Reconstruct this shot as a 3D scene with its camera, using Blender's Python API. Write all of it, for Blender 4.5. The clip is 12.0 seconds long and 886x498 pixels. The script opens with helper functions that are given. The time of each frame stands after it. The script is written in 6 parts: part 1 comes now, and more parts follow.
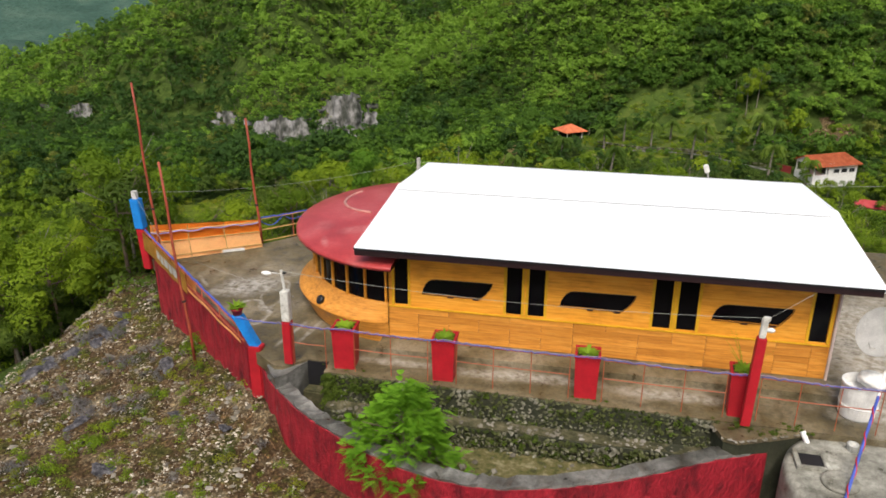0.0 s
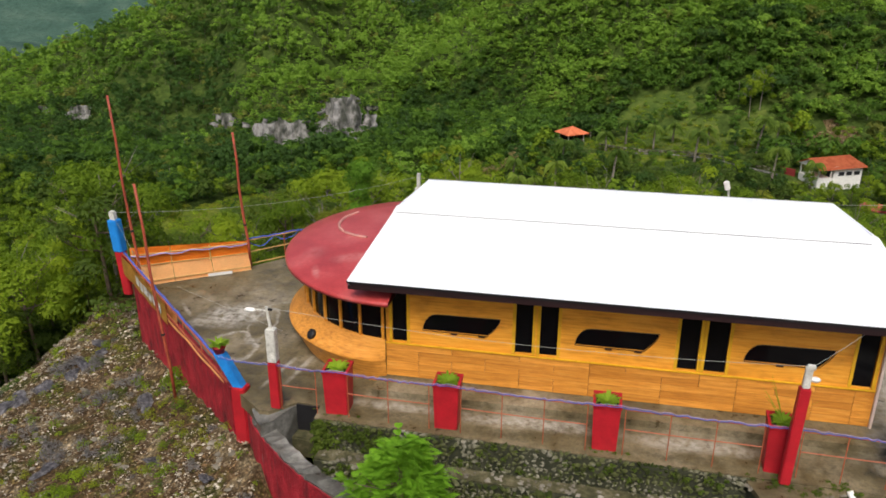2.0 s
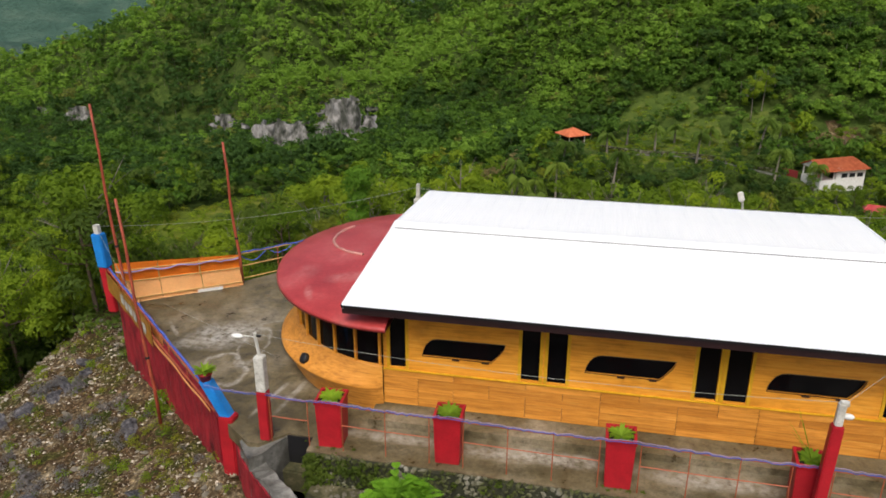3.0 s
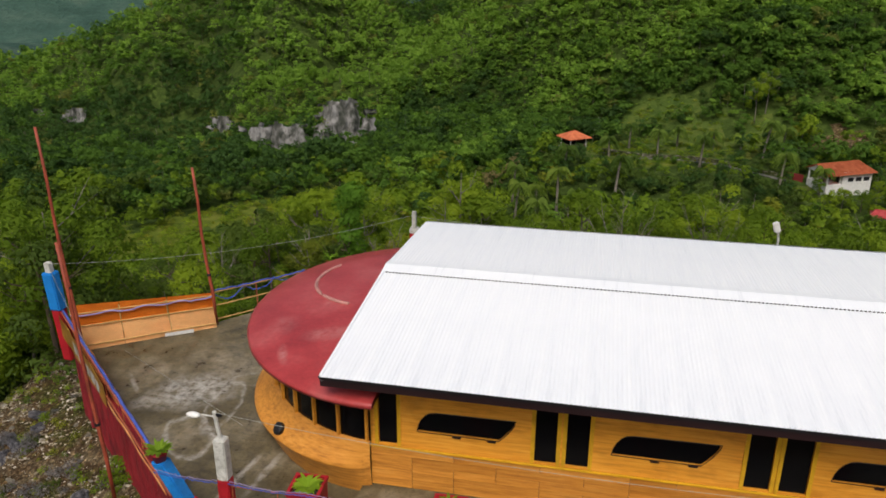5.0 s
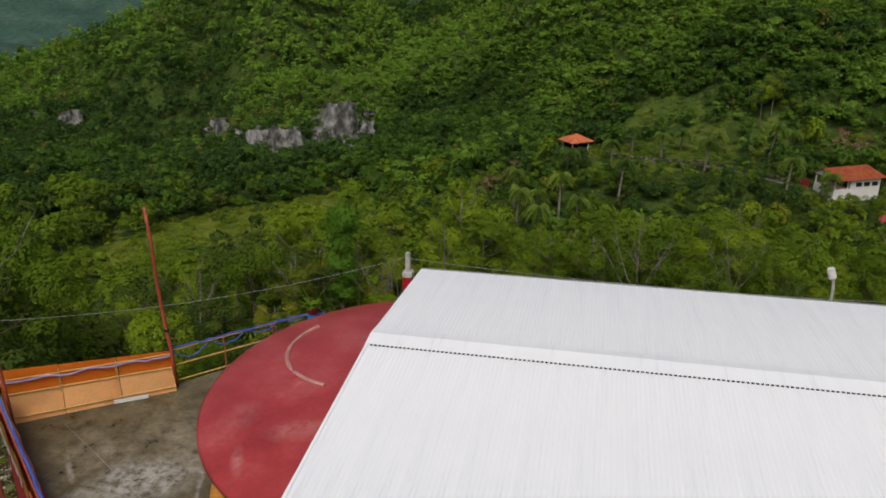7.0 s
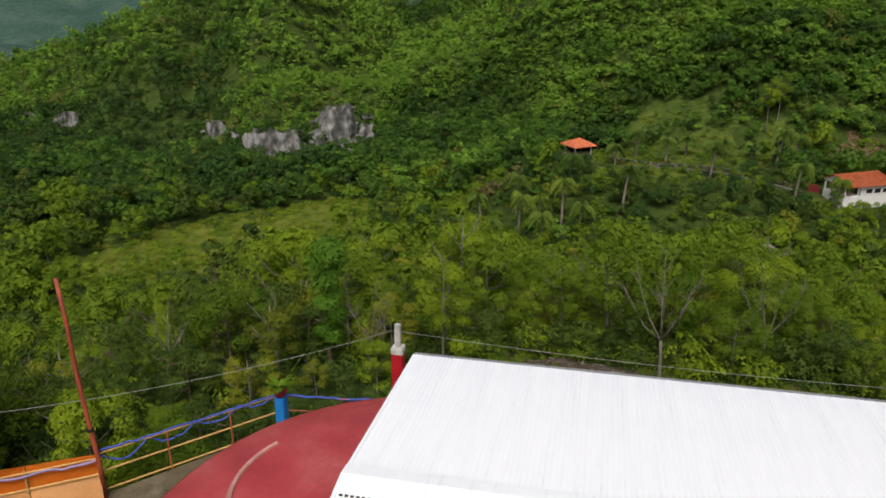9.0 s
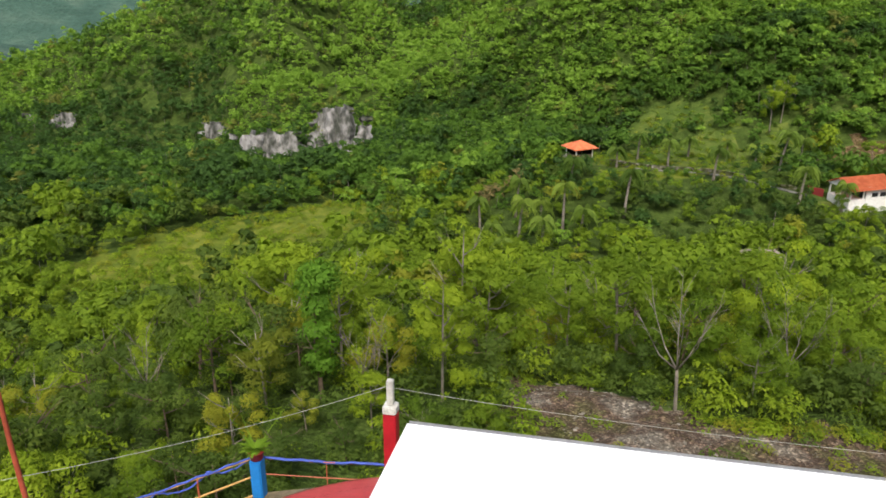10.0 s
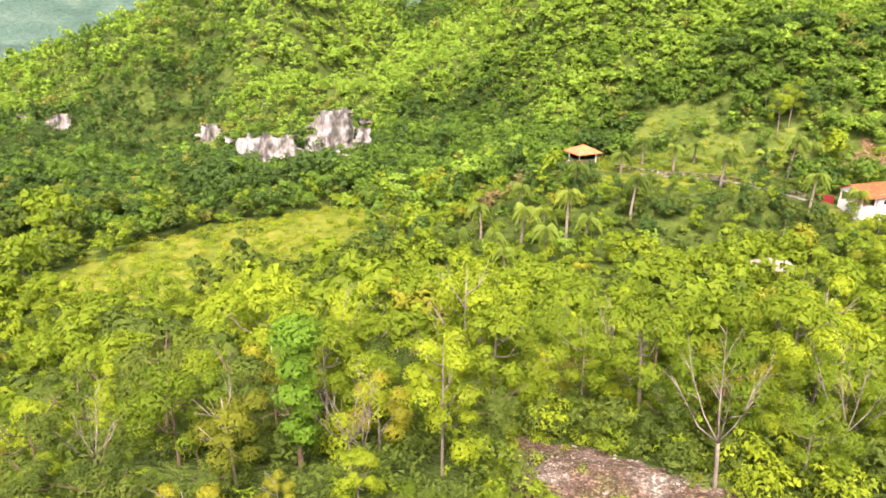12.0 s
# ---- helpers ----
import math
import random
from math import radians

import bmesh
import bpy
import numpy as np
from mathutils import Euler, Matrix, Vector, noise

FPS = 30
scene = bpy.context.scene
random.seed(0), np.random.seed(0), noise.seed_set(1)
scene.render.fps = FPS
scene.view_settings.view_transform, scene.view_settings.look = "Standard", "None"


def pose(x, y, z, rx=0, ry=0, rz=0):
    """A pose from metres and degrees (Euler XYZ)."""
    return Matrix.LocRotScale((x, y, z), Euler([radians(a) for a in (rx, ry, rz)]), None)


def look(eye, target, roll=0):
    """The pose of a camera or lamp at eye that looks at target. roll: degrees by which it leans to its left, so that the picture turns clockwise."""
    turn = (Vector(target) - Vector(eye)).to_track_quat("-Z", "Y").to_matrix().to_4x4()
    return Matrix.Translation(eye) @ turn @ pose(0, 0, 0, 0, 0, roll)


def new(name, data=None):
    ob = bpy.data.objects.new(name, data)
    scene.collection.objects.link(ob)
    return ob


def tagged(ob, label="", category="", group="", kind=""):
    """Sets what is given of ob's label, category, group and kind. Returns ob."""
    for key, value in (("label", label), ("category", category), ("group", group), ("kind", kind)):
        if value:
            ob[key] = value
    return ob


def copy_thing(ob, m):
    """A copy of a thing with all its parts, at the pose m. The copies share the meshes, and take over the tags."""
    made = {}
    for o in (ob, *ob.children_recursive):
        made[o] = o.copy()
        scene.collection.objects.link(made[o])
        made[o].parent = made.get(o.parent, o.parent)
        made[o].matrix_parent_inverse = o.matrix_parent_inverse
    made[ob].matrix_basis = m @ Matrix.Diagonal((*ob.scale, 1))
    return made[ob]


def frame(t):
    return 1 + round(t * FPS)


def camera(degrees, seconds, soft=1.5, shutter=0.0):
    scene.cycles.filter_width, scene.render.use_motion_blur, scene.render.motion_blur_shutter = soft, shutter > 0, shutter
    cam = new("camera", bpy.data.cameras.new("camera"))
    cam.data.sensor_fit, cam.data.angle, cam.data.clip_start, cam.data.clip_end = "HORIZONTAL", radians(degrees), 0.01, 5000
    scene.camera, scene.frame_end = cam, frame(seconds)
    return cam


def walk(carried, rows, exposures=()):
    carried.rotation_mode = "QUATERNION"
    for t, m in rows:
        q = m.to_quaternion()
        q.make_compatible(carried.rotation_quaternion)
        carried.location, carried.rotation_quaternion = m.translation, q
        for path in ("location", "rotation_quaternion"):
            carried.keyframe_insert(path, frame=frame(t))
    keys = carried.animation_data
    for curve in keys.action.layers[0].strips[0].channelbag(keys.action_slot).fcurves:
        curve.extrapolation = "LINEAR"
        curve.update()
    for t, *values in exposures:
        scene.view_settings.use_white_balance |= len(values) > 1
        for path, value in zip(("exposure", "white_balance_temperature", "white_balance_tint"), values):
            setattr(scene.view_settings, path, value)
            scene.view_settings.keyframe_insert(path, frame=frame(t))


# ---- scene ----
import functools

cam = camera(59.7, 12.0, soft=1.7)
PATH = [
    (0.00, (5.236, -17.623, 9.711), (4.8202, -15.8033, 8.9924), 0.24),
    (0.50, (5.134, -17.229, 9.718), (4.7176, -15.4092, 9.0006), 0.22),
    (1.00, (5.014, -16.756, 9.725), (4.5977, -14.9360, 9.0074), 0.21),
    (1.50, (4.882, -16.263, 9.730), (4.4660, -14.4429, 9.0130), 0.19),
    (2.00, (4.743, -15.737, 9.734), (4.3268, -13.9168, 9.0174), 0.18),
    (2.50, (4.599, -15.170, 9.737), (4.1828, -13.3496, 9.0206), 0.16),
    (3.00, (4.452, -14.554, 9.739), (4.0355, -12.7335, 9.0228), 0.15),
    (5.00, (3.832, -11.753, 9.737), (3.4164, -9.9320, 9.0221), 0.13),
    (5.50, (3.666, -10.976, 9.735), (3.2501, -9.1549, 9.0200), 0.13),
    (6.00, (3.492, -10.175, 9.731), (3.0766, -8.3538, 9.0171), 0.13),
    (6.50, (3.310, -9.239, 9.728), (2.8945, -7.4177, 9.0137), 0.14),
    (7.00, (3.118, -8.471, 9.724), (2.7026, -6.6495, 9.0097), 0.14),
    (9.00, (2.243, -4.494, 9.703), (1.8276, -2.6721, 8.9897), 0.18),
    (9.50, (2.000, -3.489, 9.697), (1.5847, -1.6670, 8.9840), 0.20),
    (10.00, (1.750, -2.329, 9.691), (1.3357, -0.5069, 8.9781), 0.21),
    (10.50, (1.498, -1.317, 9.685), (1.0840, 0.5052, 8.9722), 0.23),
    (11.00, (1.248, -0.260, 9.679), (0.8340, 1.5623, 8.9663), 0.25),
    (11.50, (1.005, 0.768, 9.673), (0.5912, 2.5904, 8.9604), 0.28),
    (12.00, (0.776, 1.861, 9.667), (0.3621, 3.6835, 8.9546), 0.30),
]
EXPOSURES = [(0.0, 0.27, 6500, 10), (2.0, 0.17, 6500, 10), (3.0, 0.03, 6500, 10), (5.0, -0.28, 6500, 10), (6.5, -0.58, 6500, 10), (7.2, -0.6, 6500, 10), (9.0, -0.18, 6500, 10), (9.5, 0.08, 6500, 10), (10.0, 0.6, 6500, 10), (10.5, 1.18, 6620, 12), (11.0, 1.86, 6900, 21), (11.5, 2.04, 7150, 28), (12.0, 2.08, 7250, 30)]
walk(cam, [(t, look(eye, target, roll)) for t, eye, target, roll in PATH], EXPOSURES)

# ---- sky and sun: bright overcast ----
world = bpy.data.worlds.new("overcast_sky")
scene.world = world
world.use_nodes = True
wn = world.node_tree.nodes
sky = wn.new("ShaderNodeTexSky")
sky.sky_type = "NISHITA"
sky.sun_disc = False
sky.sun_elevation, sky.sun_rotation = radians(55), radians(172)
sky.air_density, sky.dust_density, sky.ozone_density = 1.0, 6.0, 0.6
world.node_tree.links.new(sky.outputs[0], wn["Background"].inputs[0])
wn["Background"].inputs[1].default_value = 0.12
sun = new("sun", bpy.data.lights.new("sun", "SUN"))
sun.data.energy, sun.data.angle, sun.data.color = 2.6, radians(28), (1.0, 0.95, 0.86)
sun.matrix_world = look((8, -60, 86), (0, 0, 0))


# ---- materials ----
def shader(name, rough=0.7, metal=0.0, spec=0.4):
    m = bpy.data.materials.new(name)
    m.use_nodes = True
    nt = m.node_tree
    b = nt.nodes["Principled BSDF"]
    b.inputs["Roughness"].default_value = rough
    b.inputs["Metallic"].default_value = metal
    b.inputs["Specular IOR Level"].default_value = spec
    return m, nt, b


def nd(nt, kind, **inputs):
    n = nt.nodes.new(kind)
    for k, v in inputs.items():
        n.inputs[k.replace("_", " ")].default_value = v
    return n


def coords(nt, scale=(1, 1, 1)):
    tc = nt.nodes.new("ShaderNodeTexCoord")
    mp = nt.nodes.new("ShaderNodeMapping")
    mp.inputs["Scale"].default_value = scale
    nt.links.new(tc.outputs["Object"], mp.inputs[0])
    return mp.outputs[0]


def ramp(nt, fac, stops):
    r = nt.nodes.new("ShaderNodeValToRGB")
    while len(r.color_ramp.elements) < len(stops):
        r.color_ramp.elements.new(0.5)
    for e, (p, c) in zip(r.color_ramp.elements, stops):
        e.position, e.color = p, (*c, 1)
    nt.links.new(fac, r.inputs[0])
    return r.outputs[0]


def mix(nt, fac, a, b, mode="MIX"):
    n = nt.nodes.new("ShaderNodeMix")
    n.data_type, n.blend_type = "RGBA", mode
    for sock, v in ((n.inputs[0], fac), (n.inputs[6], a), (n.inputs[7], b)):
        if isinstance(v, (int, float)):
            sock.default_value = v
        elif isinstance(v, tuple):
            sock.default_value = (*v, 1)
        else:
            nt.links.new(v, sock)
    return n.outputs[2]


def noise_tex(nt, vec, scale, detail=5, rough=0.6):
    n = nd(nt, "ShaderNodeTexNoise", Scale=scale, Detail=detail, Roughness=rough)
    if vec is not None:
        nt.links.new(vec, n.inputs["Vector"])
    return n.outputs[0]


def bump(nt, b, height, strength=0.3, dist=0.02):
    n = nd(nt, "ShaderNodeBump", Strength=strength, Distance=dist)
    nt.links.new(height, n.inputs["Height"])
    nt.links.new(n.outputs[0], b.inputs["Normal"])


def surface(name, stops, scale=2.0, fine=30.0, rough=0.7, metal=0.0, spec=0.4, stretch=(1, 1, 1), relief=0.25, dist=0.01, vary=0.0):
    """A surface with colour at two scales, a fine relief and, if wanted, a change from piece to piece."""
    m, nt, b = shader(name, rough, metal, spec)
    vec = coords(nt, stretch)
    if vary:
        oi = nt.nodes.new("ShaderNodeObjectInfo")
        add = nt.nodes.new("ShaderNodeVectorMath")
        add.operation = "MULTIPLY_ADD"
        nt.links.new(oi.outputs["Random"], add.inputs[0])
        add.inputs[1].default_value = (37, 53, 71)
        nt.links.new(vec, add.inputs[2])
        vec = add.outputs[0]
    big = noise_tex(nt, vec, scale)
    small = noise_tex(nt, vec, fine, 3)
    col = ramp(nt, big, stops)
    col = mix(nt, 0.35, col, ramp(nt, small, [(0.3, (0.55, 0.55, 0.55)), (0.7, (1.15, 1.15, 1.15))]), "MULTIPLY")
    if vary:
        col = mix(nt, vary, col, ramp(nt, oi.outputs["Random"], [(0, (0.6, 0.6, 0.6)), (1, (1.25, 1.25, 1.25))]), "MULTIPLY")
    nt.links.new(col, b.inputs["Base Color"])
    bump(nt, b, small, relief, dist)
    return m


def leaf(name, dark, mid, light, rough=0.7, patch=0.35, tufts=0.38):
    """Foliage: the colour changes from clump to clump and, in wide patches, from plant to plant."""
    m, nt, b = shader(name, rough, 0, 0.12)
    g = nt.nodes.new("ShaderNodeNewGeometry")
    soft = [tuple(m_ + (e - m_) * 0.3 for e, m_ in zip(end, mid)) for end in (dark, light)]
    col = ramp(nt, g.outputs["Random Per Island"], [(0.0, soft[0]), (0.5, mid), (1.0, soft[1])])
    tc = nt.nodes.new("ShaderNodeNewGeometry")
    wide = noise_tex(nt, tc.outputs["Position"], 0.22, 4)
    col = mix(nt, patch, col, ramp(nt, wide, [(0.3, (0.42, 0.55, 0.5)), (0.5, (1, 1, 1)), (0.7, (1.22, 1.16, 0.85))]), "MULTIPLY")
    tuft = noise_tex(nt, tc.outputs["Position"], 1.1, 3)
    col = mix(nt, tufts, col, ramp(nt, tuft, [(0.35, (0.5, 0.55, 0.55)), (0.5, (1, 1, 1)), (0.65, (1.3, 1.25, 1.1))]), "MULTIPLY")
    oi = nt.nodes.new("ShaderNodeObjectInfo")
    col = mix(nt, 0.8, col, ramp(nt, oi.outputs["Random"], [(0, (0.4, 0.5, 0.5)), (0.5, (1, 1, 1)), (1, (1.3, 1.2, 1.0))]), "MULTIPLY")
    nt.links.new(col, b.inputs["Base Color"])
    tr = nt.nodes.new("ShaderNodeBsdfTranslucent")
    nt.links.new(mix(nt, 1.0, col, (1.25, 1.35, 0.7), "MULTIPLY"), tr.inputs[0])
    ms = nt.nodes.new("ShaderNodeMixShader")
    ms.inputs[0].default_value = 0.4
    nt.links.new(b.outputs[0], ms.inputs[1])
    nt.links.new(tr.outputs[0], ms.inputs[2])
    nt.links.new(ms.outputs[0], nt.nodes["Material Output"].inputs[0])
    return m


def plain(name, c, rough=0.6, metal=0.0, k=0.75, scale=3.0, **kw):
    return surface(name, [(0.3, tuple(v * k for v in c)), (0.6, c), (0.8, tuple(min(1, v * 1.12) for v in c))], scale, 40, rough, metal, **kw)


def wood(name, a, b_, c):
    """Varnished boards: grain along x, darker runs and pale weathered spots."""
    m, nt, b = shader(name, 0.42, 0, 0.45)
    oi = nt.nodes.new("ShaderNodeObjectInfo")
    vec = coords(nt, (0.55, 6, 9))
    add = nt.nodes.new("ShaderNodeVectorMath")
    add.operation = "MULTIPLY_ADD"
    nt.links.new(oi.outputs["Random"], add.inputs[0])
    add.inputs[1].default_value = (41, 17, 29)
    nt.links.new(vec, add.inputs[2])
    grain = noise_tex(nt, add.outputs[0], 2.2, 8, 0.65)
    col = ramp(nt, grain, [(0.28, a), (0.5, b_), (0.75, c)])
    blot = noise_tex(nt, coords(nt, (0.8, 0.8, 1.6)), 1.3, 6)
    col = mix(nt, 0.55, col, ramp(nt, blot, [(0.32, (0.5, 0.42, 0.36)), (0.5, (1, 1, 1)), (0.66, (1.05, 1.06, 1.05)), (0.76, (1.15, 1.3, 1.9))]), "MULTIPLY")
    col = mix(nt, 0.65, col, ramp(nt, oi.outputs["Random"], [(0, (0.68, 0.6, 0.5)), (0.5, (1, 1, 1)), (1, (1.15, 1.16, 1.2))]), "MULTIPLY")
    nt.links.new(col, b.inputs["Base Color"])
    bump(nt, b, grain, 0.2, 0.004)
    return m


def concrete(name, a, b_, c, stain=0.6):
    m, nt, b = shader(name, 0.62, 0, 0.4)
    vec = coords(nt)
    big = noise_tex(nt, vec, 0.45, 6, 0.65)
    mid = noise_tex(nt, vec, 2.6, 6, 0.7)
    fine = noise_tex(nt, vec, 45, 3)
    col = ramp(nt, big, [(0.35, a), (0.52, b_), (0.68, c)])
    col = mix(nt, stain, col, ramp(nt, mid, [(0.32, (0.42, 0.4, 0.36)), (0.5, (0.9, 0.9, 0.88)), (0.72, (1.25, 1.25, 1.25))]), "MULTIPLY")
    grime = noise_tex(nt, vec, 9.0, 5, 0.75)
    col = mix(nt, 0.6, col, ramp(nt, grime, [(0.34, (0.4, 0.39, 0.35)), (0.48, (0.95, 0.95, 0.95)), (0.7, (1.3, 1.3, 1.28))]), "MULTIPLY")
    col = mix(nt, 0.45, col, ramp(nt, fine, [(0.3, (0.6, 0.6, 0.6)), (0.7, (1.25, 1.25, 1.25))]), "MULTIPLY")
    nt.links.new(col, b.inputs["Base Color"])
    nt.links.new(ramp(nt, mid, [(0.35, (0.25, 0.25, 0.25)), (0.6, (0.75, 0.75, 0.75))]), b.inputs["Roughness"])
    bump(nt, b, fine, 0.3, 0.005)
    return m


def gravel(name, stops, scale, grain=19.0):
    """Soil full of small broken stones: each chip has a tone of its own."""
    m, nt, b = shader(name, 0.92, 0, 0.08)
    vec = coords(nt)
    col = ramp(nt, noise_tex(nt, vec, scale, 7, 0.7), stops)
    for sc, amount in ((grain, 0.75), (grain * 0.4, 0.4)):
        vo = nd(nt, "ShaderNodeTexVoronoi", Scale=sc)
        nt.links.new(vec, vo.inputs["Vector"])
        col = mix(nt, amount, col, ramp(nt, vo.outputs["Color"], [(0.1, (0.35, 0.33, 0.3)), (0.55, (0.9, 0.9, 0.88)), (0.75, (1.5, 1.5, 1.45)), (0.9, (2.3, 2.25, 2.1))]), "MULTIPLY")
        col = mix(nt, amount * 0.7, col, ramp(nt, vo.outputs["Distance"], [(0.25, (1.1, 1.1, 1.1)), (0.6, (0.35, 0.35, 0.33))]), "MULTIPLY")
    nt.links.new(col, b.inputs["Base Color"])
    bump(nt, b, noise_tex(nt, vec, grain * 1.3, 3), 1.0, 0.06)
    return m


def wash(nt, col, x, y, rx, ry, turn, ring, tint, amount):
    """A dried cement wash on the floor: a soft blot, or a ring where the water stopped."""
    geo = nt.nodes.new("ShaderNodeNewGeometry")
    mp = nt.nodes.new("ShaderNodeMapping")
    mp.vector_type = "TEXTURE"
    mp.inputs["Location"].default_value = (x, y, 0)
    mp.inputs["Rotation"].default_value = (0, 0, turn)
    mp.inputs["Scale"].default_value = (rx, ry, 50)
    nt.links.new(geo.outputs["Position"], mp.inputs[0])
    wob = nt.nodes.new("ShaderNodeTexNoise")
    wob.inputs["Scale"].default_value = 1.4
    wob.inputs["Detail"].default_value = 6
    nt.links.new(geo.outputs["Position"], wob.inputs["Vector"])
    add = nt.nodes.new("ShaderNodeVectorMath")
    add.operation = "MULTIPLY_ADD"
    nt.links.new(wob.outputs["Color"], add.inputs[0])
    add.inputs[1].default_value = (0.9, 0.9, 0)
    sub = nt.nodes.new("ShaderNodeVectorMath")
    sub.operation = "SUBTRACT"
    nt.links.new(mp.outputs[0], sub.inputs[0])
    sub.inputs[1].default_value = (0.45, 0.45, 0)
    nt.links.new(sub.outputs[0], add.inputs[2])
    ln = nt.nodes.new("ShaderNodeVectorMath")
    ln.operation = "LENGTH"
    nt.links.new(add.outputs[0], ln.inputs[0])
    stops = [(0.0, (0, 0, 0)), (1 - ring, (0, 0, 0)), (1 - ring * 0.4, (1, 1, 1)), (1.0, (0, 0, 0))] if ring else [(0.0, (1, 1, 1)), (0.45, (0.8, 0.8, 0.8)), (1.0, (0, 0, 0))]
    fine = noise_tex(nt, geo.outputs["Position"], 5.0, 6, 0.7)
    broken = mix(nt, 1.0, ramp(nt, ln.outputs["Value"], stops), ramp(nt, fine, [(0.36, (0, 0, 0)), (0.6, (1, 1, 1))]), "MULTIPLY")
    f = mix(nt, 1.0, broken, (amount, amount, amount), "MULTIPLY")
    return mix(nt, f, col, tint)


def deck_floor():
    m = concrete("wet_concrete", (0.075, 0.06, 0.03), (0.142, 0.115, 0.065), (0.27, 0.23, 0.165), 1.0)
    nt = m.node_tree
    b = nt.nodes["Principled BSDF"]
    col = b.inputs["Base Color"].links[0].from_socket
    for x, y, rx, ry, turn, ring, amount in ((-5.5, 2.5, 1.25, 0.95, 0.5, 0, 1.0), (-6.35, 1.75, 0.5, 0.35, 0.8, 0, 0.5), (-4.65, 0.75, 0.55, 0.9, 0.6, 0.3, 0.8), (-4.5, 2.0, 0.4, 1.2, 0.1, 0.3, 0.6), (-4.3, 3.3, 0.6, 0.35, 0.3, 0.4, 0.45), (-2.95, -0.2, 0.1, 0.9, -0.15, 0, 0.8), (-2.5, 0.0, 0.1, 0.9, -0.1, 0, 0.8), (-7.1, 2.5, 0.08, 0.7, 0.75, 0, 0.6), (3.4, -1.1, 2.2, 0.3, 0.03, 0, 0.9), (0.4, -1.1, 1.6, 0.22, 0, 0, 0.7), (6.9, -1.15, 1.9, 0.3, 0.02, 0, 0.8), (12.6, 2.2, 2.6, 5.5, 0, 0, 1.0), (12.2, -0.9, 2.4, 0.8, 0, 0, 0.8)):
        col = wash(nt, col, x, y, rx, ry, turn, ring, (0.42, 0.4, 0.36), amount)
    for x, y, rx, ry, amount in ((-0.1, -1.5, 1.6, 0.25, 0.9), (2.9, -1.62, 1.3, 0.25, 0.9), (6.6, -1.65, 1.5, 0.25, 0.9), (9.3, -1.3, 1.2, 0.35, 0.7), (-1.6, -0.8, 0.9, 0.5, 0.8), (8.6, -2.1, 0.6, 0.4, 0.6)):
        col = wash(nt, col, x, y, rx, ry, 0.02, 0, (0.045, 0.04, 0.02), amount)
    nt.links.new(col, b.inputs["Base Color"])
    return m


def roof_steel():
    """White painted steel with long faint streaks running down the slope."""
    m, nt, b = shader("white_roof_steel", 0.42, 0, 0.4)
    streak = noise_tex(nt, coords(nt, (4.5, 0.22, 1)), 1.3, 5, 0.75)
    wide = noise_tex(nt, coords(nt, (1, 1, 1)), 0.35, 4)
    col = ramp(nt, streak, [(0.27, (0.66, 0.695, 0.74)), (0.42, (0.8, 0.83, 0.87)), (0.8, (0.84, 0.865, 0.89))])
    col = mix(nt, 0.5, col, ramp(nt, wide, [(0.35, (0.9, 0.91, 0.93)), (0.6, (1, 1, 1))]), "MULTIPLY")
    nt.links.new(col, b.inputs["Base Color"])
    return m


M_WOOD = wood("varnished_board", (0.36, 0.135, 0.02), (0.6, 0.25, 0.036), (0.72, 0.36, 0.075))
M_WOOD2 = wood("varnished_panel", (0.56, 0.22, 0.022), (0.78, 0.335, 0.033), (0.84, 0.44, 0.075))
M_YELLOW = plain("yellow_paint", (0.75, 0.42, 0.02), 0.4)
M_ROOF = roof_steel()
M_FASCIA = plain("dark_brown_paint", (0.024, 0.01, 0.012), 0.45)
M_GLASS = plain("dark_tinted_glass", (0.005, 0.005, 0.006), 0.12, 0, 0.9, spec=0.12, relief=0.0)
M_REDROOF = surface("faded_red_roof_paint", [(0.3, (0.28, 0.028, 0.03)), (0.5, (0.38, 0.045, 0.046)), (0.66, (0.43, 0.08, 0.078)), (0.78, (0.52, 0.25, 0.22))], 0.8, 12, 0.34, 0, 0.45)
for x, y, rx, ry, turn, amount in ((-2.1, 0.4, 0.12, 0.4, 0.45, 0.4), (-1.5, 1.2, 0.6, 0.3, 0.3, 0.3), (-2.6, 1.5, 0.4, 0.5, 0.2, 0.2)):
    scuffed = M_REDROOF.node_tree
    base = scuffed.nodes["Principled BSDF"].inputs["Base Color"]
    scuffed.links.new(wash(scuffed, base.links[0].from_socket, x, y, rx, ry, turn, 0, (0.55, 0.34, 0.31), amount), base)
M_RED = surface("red_masonry_paint", [(0.3, (0.1, 0.004, 0.01)), (0.48, (0.27, 0.009, 0.02)), (0.62, (0.36, 0.014, 0.028)), (0.8, (0.42, 0.06, 0.07))], 3.0, 16, 0.65, stretch=(1, 1, 0.45), relief=1.0, dist=0.07)
M_REDPOST = plain("red_post_paint", (0.42, 0.012, 0.022), 0.5, vary=0.15)
M_BLUE = plain("blue_paint", (0.012, 0.21, 0.62), 0.5)
M_GREY = concrete("grey_concrete_post", (0.42, 0.42, 0.4), (0.6, 0.6, 0.57), (0.7, 0.7, 0.67))
M_DECK = deck_floor()
M_CAP = concrete("weathered_coping", (0.04, 0.04, 0.034), (0.14, 0.138, 0.13), (0.36, 0.355, 0.34), 1.0)
M_SKIM = concrete("pale_cement_skim", (0.2, 0.185, 0.15), (0.3, 0.285, 0.25), (0.46, 0.45, 0.42), 0.5)
